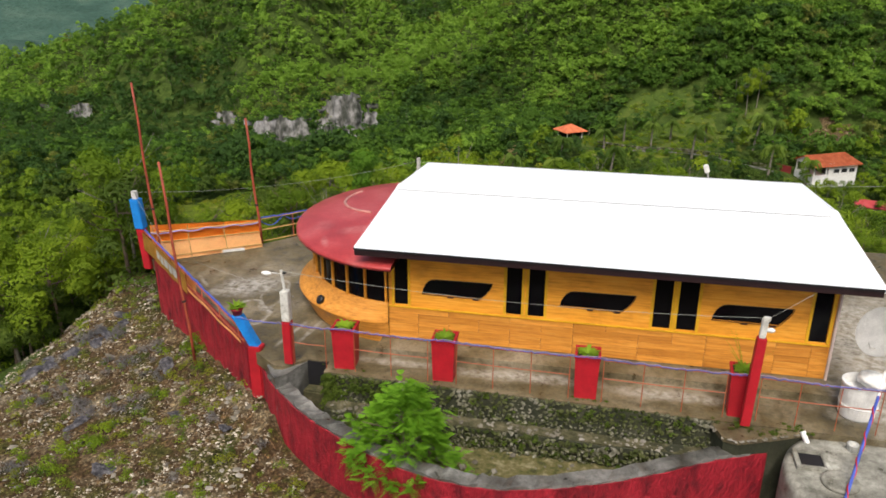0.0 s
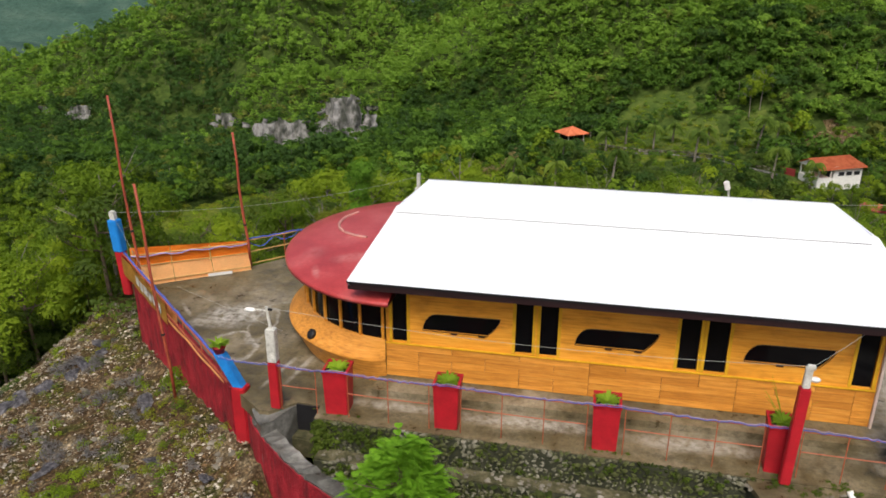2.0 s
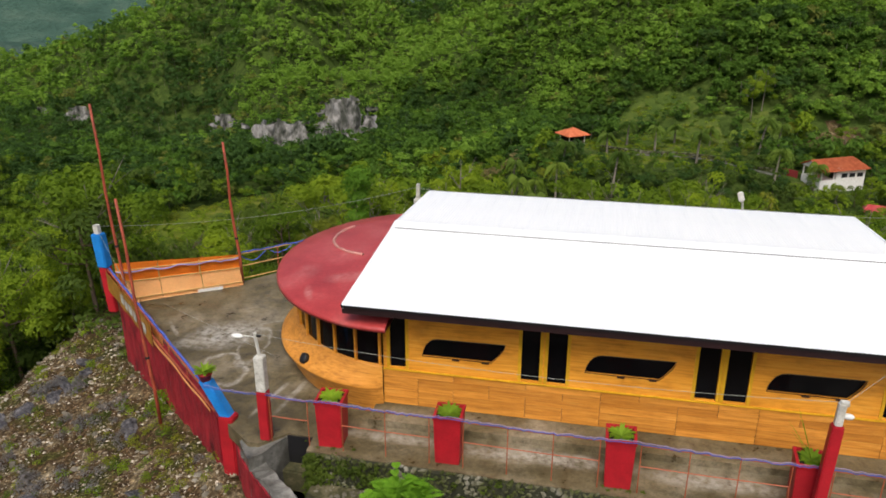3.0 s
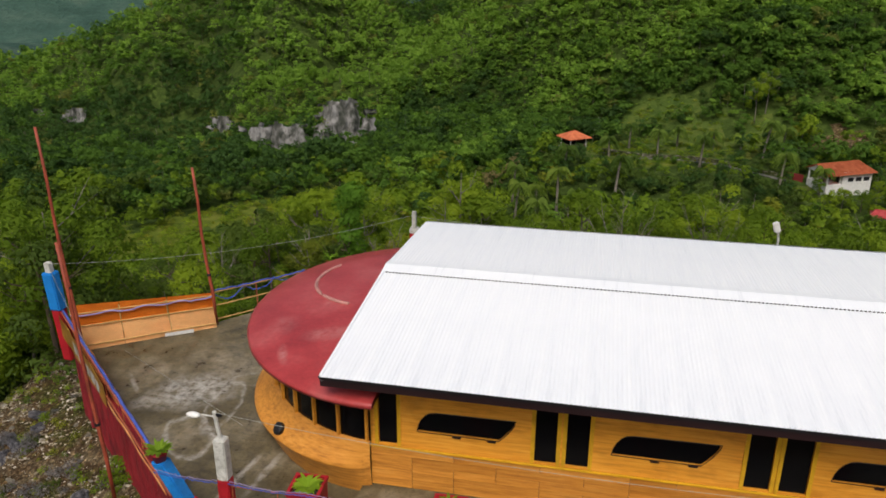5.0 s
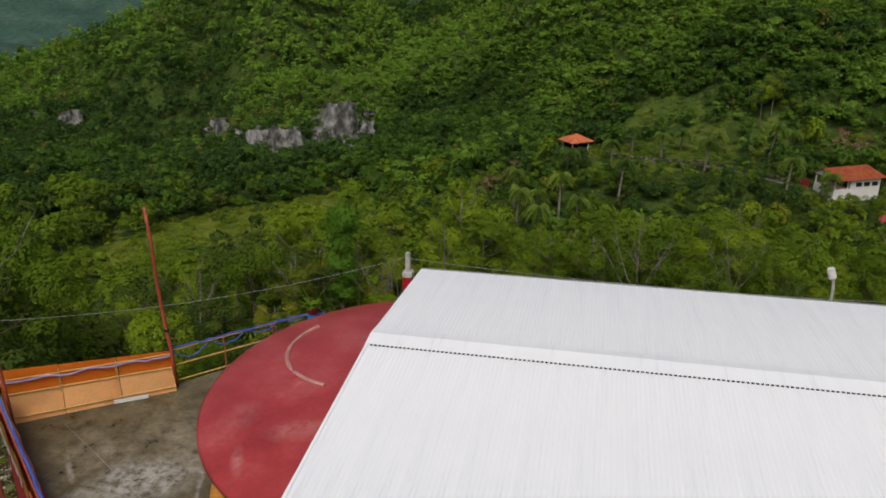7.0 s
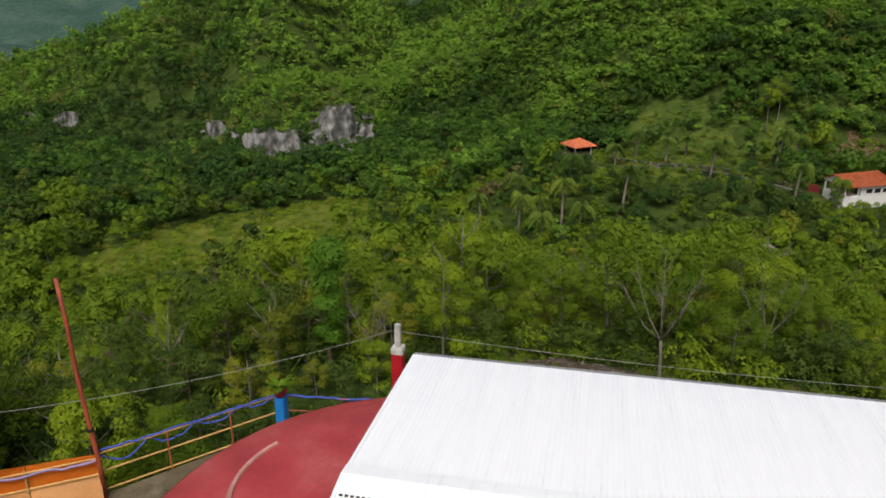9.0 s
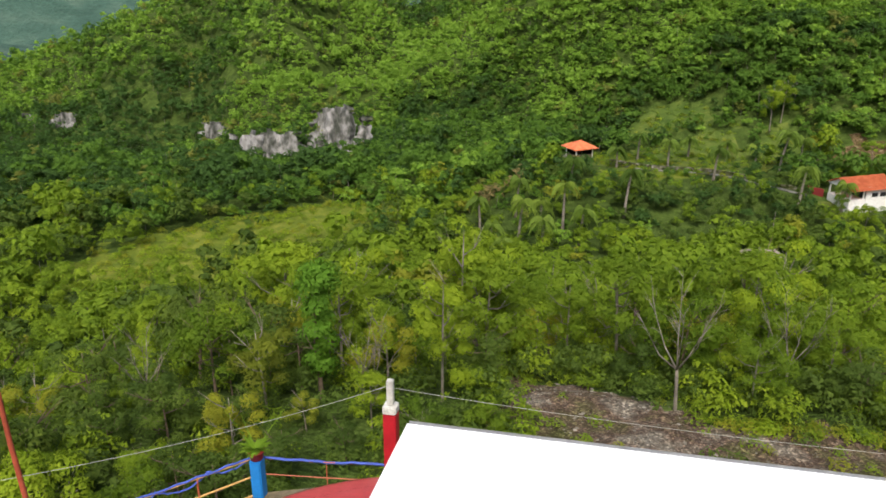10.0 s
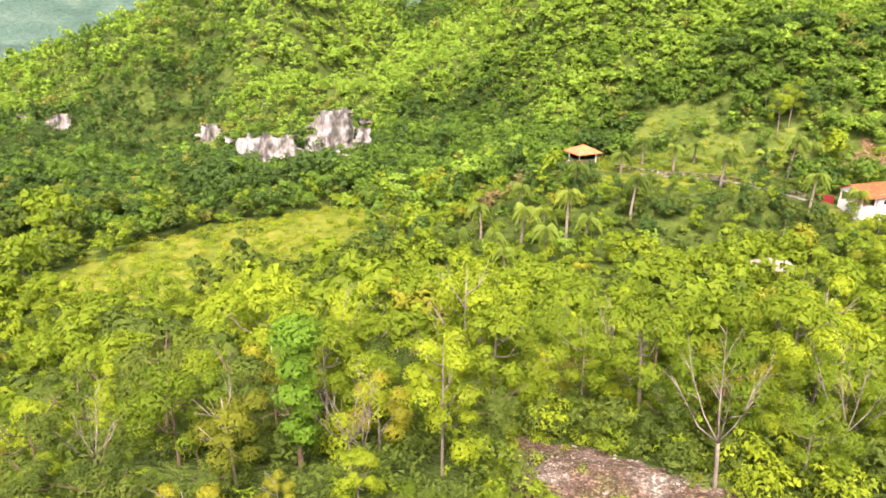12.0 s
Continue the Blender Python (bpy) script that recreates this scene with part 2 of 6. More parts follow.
M_TANK = concrete("old_tank_concrete", (0.1, 0.1, 0.08), (0.33, 0.325, 0.285), (0.64, 0.64, 0.59), 1.0)
M_STONE = surface("mossy_stone", [(0.38, (0.03, 0.042, 0.01)), (0.48, (0.075, 0.085, 0.03)), (0.57, (0.15, 0.145, 0.105)), (0.7, (0.34, 0.33, 0.28))], 1.3, 20, 0.85, relief=0.5, dist=0.02, vary=0.6, spec=0.08)
M_MORTAR = surface("dark_mossy_mortar", [(0.3, (0.012, 0.015, 0.007)), (0.55, (0.035, 0.038, 0.02)), (0.75, (0.075, 0.075, 0.05))], 1.5, 14, 0.9, relief=0.6, dist=0.03)
M_RAIL = plain("orange_pipe_paint", (0.4, 0.1, 0.045), 0.55)
M_RAILY = plain("yellow_pipe_paint", (0.6, 0.36, 0.12), 0.5)
M_ROPE = plain("blue_rope", (0.06, 0.1, 0.42), 0.8)
M_ROPE2 = plain("violet_rope", (0.34, 0.28, 0.5), 0.7)
M_POLE = plain("rusty_red_pole", (0.35, 0.07, 0.035), 0.6, k=0.5)
M_PANEL = plain("orange_panel", (0.97, 0.29, 0.025), 0.6, k=0.93)
M_PANEL2 = plain("pale_orange_panel", (0.97, 0.55, 0.22), 0.6, k=0.93)
M_BANNER = plain("ochre_banner", (0.6, 0.33, 0.06), 0.55)
M_WHITE = plain("white_plastic", (0.78, 0.78, 0.76), 0.4)
M_TILE = surface("orange_roof_tile", [(0.3, (0.4, 0.09, 0.03)), (0.55, (0.55, 0.15, 0.06)), (0.75, (0.6, 0.21, 0.1))], 1.0, 10, 0.7)
M_PAINTW = plain("white_house_paint", (0.78, 0.78, 0.76), 0.6)
# Black for fittings and panes; in openings it paints their shade.
M_DARK = plain("black_and_painted_shade", (0.012, 0.012, 0.014), 0.5)
M_WIRE = plain("grey_wire", (0.35, 0.36, 0.33), 0.5)
M_BARK = surface("pale_bark", [(0.3, (0.1, 0.085, 0.065)), (0.55, (0.2, 0.178, 0.145)), (0.75, (0.33, 0.305, 0.26))], 2, 18, 0.85, relief=0.5)
M_BARK2 = surface("brown_bark", [(0.3, (0.07, 0.05, 0.035)), (0.55, (0.14, 0.1, 0.07)), (0.75, (0.22, 0.17, 0.12))], 2, 18, 0.85, relief=0.5)
M_ROCK = surface("limestone", [(0.25, (0.06, 0.054, 0.04)), (0.5, (0.17, 0.155, 0.125)), (0.7, (0.36, 0.34, 0.3))], 1.2, 9, 0.85, relief=0.6, dist=0.05, vary=0.3, spec=0.08)
M_CLIFF = surface("pale_cliff_rock", [(0.38, (0.035, 0.04, 0.03)), (0.48, (0.12, 0.12, 0.11)), (0.6, (0.29, 0.285, 0.28))], 0.35, 2.2, 0.85, stretch=(1, 1, 0.45), relief=0.9, dist=0.6)
M_RUBBLE = gravel("rubble_soil", [(0.32, (0.03, 0.034, 0.01)), (0.42, (0.1, 0.095, 0.03)), (0.5, (0.1, 0.06, 0.032)), (0.6, (0.21, 0.165, 0.1)), (0.72, (0.36, 0.31, 0.23))], 0.9)
M_SPOIL = gravel("pale_stone_spoil", [(0.32, (0.05, 0.062, 0.016)), (0.43, (0.12, 0.11, 0.055)), (0.52, (0.13, 0.09, 0.07)), (0.6, (0.2, 0.175, 0.145)), (0.72, (0.3, 0.28, 0.25))], 0.45, 13.0)
M_PEBBLE = surface("pale_limestone_chips", [(0.32, (0.07, 0.055, 0.035)), (0.48, (0.22, 0.18, 0.12)), (0.64, (0.55, 0.51, 0.43))], 6, 40, 0.9, relief=0.3, spec=0.08)
M_OUTCROP = surface("grey_lichen_rock", [(0.3, (0.035, 0.035, 0.04)), (0.5, (0.1, 0.098, 0.11)), (0.72, (0.24, 0.235, 0.25))], 3.5, 16, 0.9, relief=1.0, dist=0.08, spec=0.08)
M_BED = surface("mossy_bed_soil", [(0.34, (0.03, 0.034, 0.008)), (0.45, (0.085, 0.085, 0.02)), (0.55, (0.13, 0.11, 0.045)), (0.68, (0.26, 0.235, 0.14))], 4.5, 26, 0.9, relief=0.8, dist=0.04)
M_LEDGE = surface("dark_mossy_earth", [(0.34, (0.022, 0.026, 0.008)), (0.5, (0.065, 0.06, 0.025)), (0.66, (0.14, 0.125, 0.075))], 3.0, 24, 0.9, relief=0.8, dist=0.04)
M_GRASS = surface("meadow_grass", [(0.32, (0.06, 0.095, 0.012)), (0.48, (0.105, 0.14, 0.016)), (0.68, (0.17, 0.185, 0.03))], 0.35, 3.2, 0.85, relief=0.8, dist=0.3, spec=0.08)
M_LAWN = surface("rough_lawn", [(0.3, (0.035, 0.065, 0.012)), (0.5, (0.065, 0.1, 0.018)), (0.72, (0.12, 0.14, 0.03))], 0.2, 1.8, 0.85, relief=0.8, dist=0.3, spec=0.08)
M_FLOOR = surface("forest_floor", [(0.3, (0.026, 0.044, 0.009)), (0.5, (0.05, 0.082, 0.015)), (0.72, (0.085, 0.125, 0.026))], 0.5, 2.6, 0.9, relief=1.0, dist=0.5, spec=0.08)
# The blue-grey tint of the distant slope is haze put into its colour.
M_FARWOOD = surface("haze_tinted_slope", [(0.3, (0.03, 0.065, 0.05)), (0.5, (0.048, 0.095, 0.073)), (0.72, (0.08, 0.125, 0.095))], 0.02, 0.16, 0.9, relief=1.0, dist=4.0, spec=0.08)

L_MID = leaf("leaf_mid_green", (0.065, 0.11, 0.01), (0.13, 0.205, 0.014), (0.21, 0.28, 0.026))
L_LIGHT = leaf("leaf_yellow_green", (0.1, 0.16, 0.01), (0.172, 0.252, 0.016), (0.25, 0.315, 0.03))
L_DARK = leaf("leaf_dark_green", (0.035, 0.063, 0.012), (0.068, 0.112, 0.018), (0.12, 0.172, 0.03))
L_OLIVE = leaf("leaf_olive", (0.11, 0.135, 0.012), (0.182, 0.208, 0.02), (0.25, 0.265, 0.035))
L_BRIGHT = leaf("leaf_bright_green", (0.045, 0.12, 0.012), (0.08, 0.18, 0.018), (0.13, 0.25, 0.03), patch=0.1)
L_MOSS = leaf("moss", (0.035, 0.055, 0.01), (0.065, 0.1, 0.014), (0.12, 0.15, 0.025), patch=0.2)
# Hill leaf tones put haze, sunlit crests and shaded hollows into the colour.
L_HILL_LIT = leaf("hill_leaf_lit", (0.1, 0.19, 0.025), (0.165, 0.285, 0.035), (0.22, 0.34, 0.055), patch=0.15, tufts=0.12)
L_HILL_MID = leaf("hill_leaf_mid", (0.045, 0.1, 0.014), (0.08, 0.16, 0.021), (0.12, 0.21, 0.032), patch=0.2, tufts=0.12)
L_HILL_SHADED = leaf("hill_leaf_shaded", (0.024, 0.058, 0.013), (0.044, 0.094, 0.02), (0.068, 0.125, 0.028), patch=0.15, tufts=0.12)
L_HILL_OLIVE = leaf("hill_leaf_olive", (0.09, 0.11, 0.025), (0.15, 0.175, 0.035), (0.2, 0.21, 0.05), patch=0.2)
L_BRUSH = leaf("dry_brown_brush", (0.12, 0.1, 0.045), (0.19, 0.165, 0.07), (0.26, 0.22, 0.11), patch=0.2)
L_PALM = leaf("palm_leaf", (0.07, 0.12, 0.018), (0.12, 0.19, 0.03), (0.2, 0.25, 0.055))
L_FEATHER = leaf("feathery_leaf", (0.07, 0.18, 0.012), (0.125, 0.28, 0.02), (0.21, 0.38, 0.035), patch=0.1)
L_SALAD = leaf("planter_leaf", (0.12, 0.22, 0.012), (0.22, 0.35, 0.025), (0.36, 0.47, 0.06), patch=0.1)
L_DRY = leaf("dry_grey_shrub", (0.09, 0.085, 0.09), (0.15, 0.145, 0.165), (0.22, 0.215, 0.25), patch=0.1)


# ---- mesh helpers ----
def part(name, bm, material, parent=None, label="", smooth=False):
    """Links a bmesh as one mesh object, under a thing or a part where one is given."""
    me = bpy.data.meshes.new(name)
    bm.normal_update()
    if smooth:
        for f in bm.faces:
            f.smooth = True
    bm.to_mesh(me)
    bm.free()
    return put(name, me, material, parent, label)


def put(name, me, material, parent=None, label="", m=None):
    if material and not me.materials:
        me.materials.append(material)
    ob = new(name, me)
    ob.parent = parent
    if m is not None:
        ob.matrix_basis = m
    if label:
        tagged(ob, label)
    return ob


def thing(name, m, label, category, group="", kind=""):
    ob = new(name)
    ob.empty_display_size = 0.1
    ob.matrix_basis = m
    return tagged(ob, label, category, group, kind)


def box(bm, c, s, m=None, bevel=0.0):
    r = bmesh.ops.create_cube(bm, size=1.0, matrix=(m or Matrix()) @ Matrix.LocRotScale(c, None, s))
    if bevel:
        es = {e for v in r["verts"] for e in v.link_edges}
        bmesh.ops.bevel(bm, geom=list(es), offset=bevel, segments=2, affect="EDGES")
    return bm


def tube(bm, pts, radii, n=8, cap=True):
    """A tapered tube through points."""
    pts = [Vector(p) for p in pts]
    if isinstance(radii, (int, float)):
        radii = [radii] * len(pts)
    rings = []
    for i, p in enumerate(pts):
        d = (pts[min(i + 1, len(pts) - 1)] - pts[max(i - 1, 0)]).normalized()
        a = d.orthogonal().normalized() if abs(d.z) < 0.95 else (Vector((1, 0, 0)) - d * d.x).normalized()
        b = d.cross(a)
        rings.append([bm.verts.new(p + (a * math.cos(2 * math.pi * k / n) + b * math.sin(2 * math.pi * k / n)) * radii[i]) for k in range(n)])
    for r0, r1 in zip(rings, rings[1:]):
        for k in range(n):
            bm.faces.new((r0[k], r0[(k + 1) % n], r1[(k + 1) % n], r1[k]))
    if cap:
        bm.faces.new(rings[0][::-1])
        bm.faces.new(rings[-1])
    return bm


def lathe(bm, prof, n=28, at=(0, 0)):
    """A turned shape from rows of radius and height."""
    rings = [[bm.verts.new((at[0] + q * math.cos(2 * math.pi * k / n), at[1] + q * math.sin(2 * math.pi * k / n), z)) for k in range(n)] for q, z in prof]
    for a, b in zip(rings, rings[1:]):
        for k in range(n):
            bm.faces.new((a[k], a[(k + 1) % n], b[(k + 1) % n], b[k]))
    bm.faces.new(rings[0][::-1])
    bm.faces.new(rings[-1])
    return bm


def prism(bm, poly, z0, z1):
    lo = [bm.verts.new((x, y, z0)) for x, y in poly]
    hi = [bm.verts.new((x, y, z1)) for x, y in poly]
    n = len(poly)
    for k in range(n):
        bm.faces.new((lo[k], lo[(k + 1) % n], hi[(k + 1) % n], hi[k]))
    bm.faces.new(hi)
    bm.faces.new(lo[::-1])
    return bm


def sag(a, b, drop, n=12):
    a, b = Vector(a), Vector(b)
    return [a.lerp(b, i / n) - Vector((0, 0, 4 * drop * (i / n) * (1 - i / n))) for i in range(n + 1)]


def smooth01(t):
    t = np.clip(t, 0, 1)
    return t * t * (3 - 2 * t)


# ---- terrain: plateau, slope, valley and hills, in axes along the way ahead (v) and across it (u) ----
CU, SU = math.cos(radians(12.4)), math.sin(radians(12.4))


def to_uv(x, y):
    return x * CU + y * SU, -x * SU + y * CU


def to_xy(u, v):
    return u * CU - v * SU, u * SU + v * CU


@functools.lru_cache(maxsize=None)
def wave_set(w, seed):
    r = np.random.RandomState(seed)
    rows = []
    for k in range(7):
        a, p, f = r.uniform(0, 6.28), r.uniform(0, 6.28), 2 * math.pi / (w * r.uniform(0.6, 1.7))
        rows.append((math.cos(a) * f, math.sin(a) * f, p))
    return rows


def waves(u, v, w, seed):
    return sum(np.sin(u * a + v * b + p) for a, b, p in wave_set(w, seed)) / 4


def crest(u):
    """How far ahead the near ridge has its crest."""
    return np.interp(u, [-130, -70, -35, -17, 9, 30, 47, 90], [292, 272, 262, 262, 266, 258, 246, 228])


def gully(u, v):
    """Wooded gullies that run down the hillside."""
    cut = 0
    for u0, v0, u1, v1, deep, wide in ((-93, 268, -124, 390, 9, 13), (-45, 300, -20, 420, 7, 16), (66, 190, 78, 260, 6, 9), (-150, 330, -190, 430, 5, 10)):
        f = np.clip((v - v0) / (v1 - v0), 0, 1)
        cut = cut + deep * np.exp(-(((u - u0 - (u1 - u0) * f) / wide) ** 2)) * smooth01((v - v0 + 15) / 25)
    return cut


def height(u, v):
    u, v = np.asarray(u, float), np.asarray(v, float)
    z = np.interp(v, [-60, -7, 9.5, 12.5, 22, 50, 80, 103, 150, 260, 5000], [-22, -1.85, -1.85, -4.6, -5.6, -17.5, -31, -37.5, -40, -42, -42])
    left = np.maximum(0, -u - 12 + 0.12 * np.maximum(0, v)) * (1 - smooth01((v - 40) / 60))
    z = z - np.minimum(0.1 * np.maximum(0, -u - 5) * (v < 40) * (1 - smooth01((v - 8) / 10)), 1.2)
    x_, y_ = to_xy(u, v)
    z = z + 0.6 * np.exp(-np.abs(-0.63 * (x_ + 3.6) - 0.777 * (y_ + 1.35)) / 0.9) * (x_ < -2.5) * (v < 12)
    z = z - 16 * (1 - np.exp(-0.55 * left / 16))
    z = z - 8 * (1 - np.exp(-0.2 * np.maximum(0, u - 15) / 8)) * (1 - smooth01((v - 60) / 60))
    z = z - 18 * smooth01((-u - 10) / 110) * smooth01((v - 150) / 110)
    z = z + 6.5 * smooth01((u - 5) / 25) * smooth01((v - 120) / 30)
    foot = np.interp(u, [-400, -220, -170, -110, -45, 0, 17, 30, 63, 70, 90, 130, 400], [560, 375, 325, 275, 238, 238, 226, 196, 166, 160, 152, 146, 130])
    slope = 0.52 + 0.13 * smooth01((u - 20) / 60)
    rise = np.maximum(0, v - foot)
    top = 40 + 0.36 * (u + 161) + 4 * waves(u, v, 160, 5)
    hill = slope * rise * rise / (rise + 12)
    hill = hill + (waves(u, v, 75, 3) * 5 + waves(u, v, 30, 4) * 2.2) * smooth01(rise / 40)
    hill = hill - gully(u, v)
    # the near crest, the hollow behind it and the gentler hill beyond
    back = v - crest(u)
    span = smooth01((u + 78) / 34) * (1 - smooth01((u - 44) / 34))
    hill = hill + span * (3.5 * np.exp(-((back / 13) ** 2)) - 9 * smooth01(back / 26) - 0.36 * np.maximum(0, back))
    top = np.maximum(top, 8)
    z = z + np.where(hill < top, hill, top - 0.25 * (hill - top))
    z = np.maximum(z, -130)
    far = np.maximum(0, v - 1050 - 0.25 * u)
    z = z + 0.42 * far + 10 * waves(u, v, 300, 8) * smooth01(far / 200)
    rough = smooth01((np.hypot(u + 2, v - 3) - 5) / 6)
    return z + rough * (0.22 * waves(u, v, 7, 1) * (v < 45) + 0.12 * waves(u, v, 2.6, 2) * (v < 45)) + waves(u, v, 40, 6) * smooth01((v - 30) / 40)


def ground_z(x, y):
    return float(height(*to_uv(x, y)))


def in_meadow(u, v):
    a, b = (u + 33) * 0.65 + (v - 127) * 0.76, -(u + 33) * 0.76 + (v - 127) * 0.65
    return (a / 35) ** 2 + (b / 18) ** 2 < 1 + 0.45 * waves(u, v, 14, 11) + 0.3 * waves(u, v, 5, 16)


def in_lawn(u, v):
    """The garden between the hut and the house, and the grazed slope above it."""
    w = waves(u, v, 12, 12)
    a = ((u - 55) / 23) ** 2 + ((v - 169) / 10.5) ** 2 < 1 + 0.5 * w
    b = ((u - 72) / 7) ** 2 + ((v - 137) / 4) ** 2 < 1
    c = ((u - 54) / 13) ** 2 + ((v - 187) / 5) ** 2 < 1 + 0.4 * w
    d = ((u - 46) / 13) ** 2 + ((v - 157) / 4.5) ** 2 < 1 + 0.2 * w
    return a | b | c | d


def in_clearing(u, v):
    edge_v = np.interp(u, [2, 3, 5, 7, 9, 11, 16, 22], [18, 27.3, 26.6, 23.8, 21.2, 20.2, 19.2, 17.5]) + 0.5 * waves(u, v, 6, 13)
    return (v < edge_v) & (v > 10.5) & (u > 2.6 + 0.8 * waves(u, v, 5, 15)) & (u < 21)


def in_scree(u, v):
    return ((u - 92) / 8) ** 2 + ((v - 163) / 4.5) ** 2 < 1 + 0.3 * waves(u, v, 9, 14)


def build_ground():
    s = np.linspace(-1, 1, 340)
    us = 11 * np.sinh(s * 5.7) / np.sinh(1) * 0.9
    k = np.linspace(0, 1, 380)
    vs = -40 + 48 * k + 2100 * (np.sinh(k * 6.2) / np.sinh(6.2))
    uu, vv = np.meshgrid(us, vs)
    xx, yy = to_xy(uu, vv)
    zz = height(uu, vv)
    nv, nu = uu.shape
    idx = np.arange(nu * nv).reshape(nv, nu)
    faces = np.stack([idx[:-1, :-1], idx[:-1, 1:], idx[1:, 1:], idx[1:, :-1]], -1).reshape(-1, 4)
    me = bpy.data.meshes.new("ground")
    me.from_pydata(np.stack([xx, yy, zz], -1).reshape(-1, 3).tolist(), [], faces.tolist())
    uc, vc = (uu[:-1, :-1] + uu[1:, 1:]).ravel() / 2, (vv[:-1, :-1] + vv[1:, 1:]).ravel() / 2
    mi = np.full(len(uc), 2)
    mi[(vc < 14) & (uc > -14 + 0.1 * vc + 1.2 * waves(uc, vc, 4, 17)) & (uc < 30)] = 0
    mi[in_clearing(uc, vc)] = 4
    mi[in_scree(uc, vc)] = 0
    mi[in_meadow(uc, vc)] = 1
    mi[in_lawn(uc, vc)] = 5
    mi[((uc - 46) / 13) ** 2 + ((vc - 157) / 4.5) ** 2 < 1] = 1
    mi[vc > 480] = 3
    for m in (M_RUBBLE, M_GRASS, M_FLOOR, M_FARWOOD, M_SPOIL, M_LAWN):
        me.materials.append(m)
    me.polygons.foreach_set("material_index", mi.astype(np.int32))
    me.polygons.foreach_set("use_smooth", np.ones(len(mi), bool))
    ob = new("ground", me)
    return tagged(ob, "hilly ground of rubble, meadow and wooded slopes", "ground", kind="structure")


build_ground()

# ---- deck: the prow-shaped concrete terrace ----
TIP, REAR = (-9.75, 3.75), [(-6.75, 5.95), (-4.35, 8.8), (-2.6, 9.5)]
DECK = [TIP, (-3.6, -1.3), (-2.7, -1.95), (-2.45, -1.95), (-1.97, -1.45), (-1.4, -1.45), (-1.36, -1.95), (13.5, -1.95), (16, 0), (16, 10.2), (12, 10.0)] + REAR[::-1]


def build_deck():
    bm = prism(bmesh.new(), DECK, -0.35, 0.0)
    d = part("deck_floor", bm, M_DECK)
    tagged(d, "stained wet concrete terrace floor", "floor", kind="structure")
    inner = [(max(x, -8.9) * 0.97, y * 0.97 + 0.1) for x, y in DECK]
    f = part("foundation_wall", prism(bmesh.new(), inner, -5.5, -0.35), M_MORTAR)
    tagged(f, "dark masonry foundation below the terrace", "wall", kind="structure")
    # raised footing strip along the house front
    bm = prism(bmesh.new(), [(-0.4, -0.75), (10.9, -0.55), (10.9, 0.4), (-0.4, 0.2)], -0.02, 0.16)
    tagged(part("footing", bm, M_DECK), "low concrete footing along the house front", "footing", kind="structure")


build_deck()

# ---- house: long boat-shaped hall ----
HOUSE = pose(0, 0, 0, 0, 0, 1.3)
house = thing("boat_house", HOUSE, "long boat-shaped orange wooden hall with a white metal roof", "building")
X0, X1, Y1 = -0.24, 10.55, 6.6
TALL = [(-0.08, 0.28), (2.84, 3.23), (3.4, 3.8), (6.45, 6.87), (7.02, 7.47), (10.05, 10.45)]
SLANT = [0.66, 4.19, 7.82]


def slant_outline(x):
    """The long window with its curved, raked ends."""
    pts = [(x, 1.45)]
    for k in range(1, 5):
        a = k / 5
        pts.append((x + 0.34 * a ** 1.5, 1.45 + 0.44 * (1 - (1 - a) ** 1.9)))
    pts += [(x + 0.36, 1.89), (x + 1.83, 1.905)]
    for k in range(1, 5):
        a = k / 5
        pts.append((x + 1.83 - 0.29 * a ** 1.5, 1.905 - 0.45 * a))
    pts.append((x + 1.53, 1.445))
    return pts


def wall_with_openings(z0, z1, holes, y, thick):
    """An upright wall along x with openings cut through it."""
    bm = bmesh.new()

    def loop(pts):
        vs = [bm.verts.new((px, y, pz)) for px, pz in pts]
        return [bm.edges.new((a, b)) for a, b in zip(vs, vs[1:] + vs[:1])]

    edges = loop([(X0, z0), (X1, z0), (X1, z1), (X0, z1)])
    for h in holes:
        edges += loop(h)
    bmesh.ops.triangle_fill(bm, use_beauty=True, use_dissolve=False, edges=edges)
    bmesh.ops.recalc_face_normals(bm, faces=bm.faces)
    if bm.faces[0:1] and bm.faces[:][0].normal.y > 0:
        bmesh.ops.reverse_faces(bm, faces=bm.faces)
    r = bmesh.ops.extrude_face_region(bm, geom=bm.faces[:])
    bmesh.ops.translate(bm, verts=[g for g in r["geom"] if isinstance(g, bmesh.types.BMVert)], vec=(0, thick, 0))
    bmesh.ops.recalc_face_normals(bm, faces=bm.faces)
    return bm


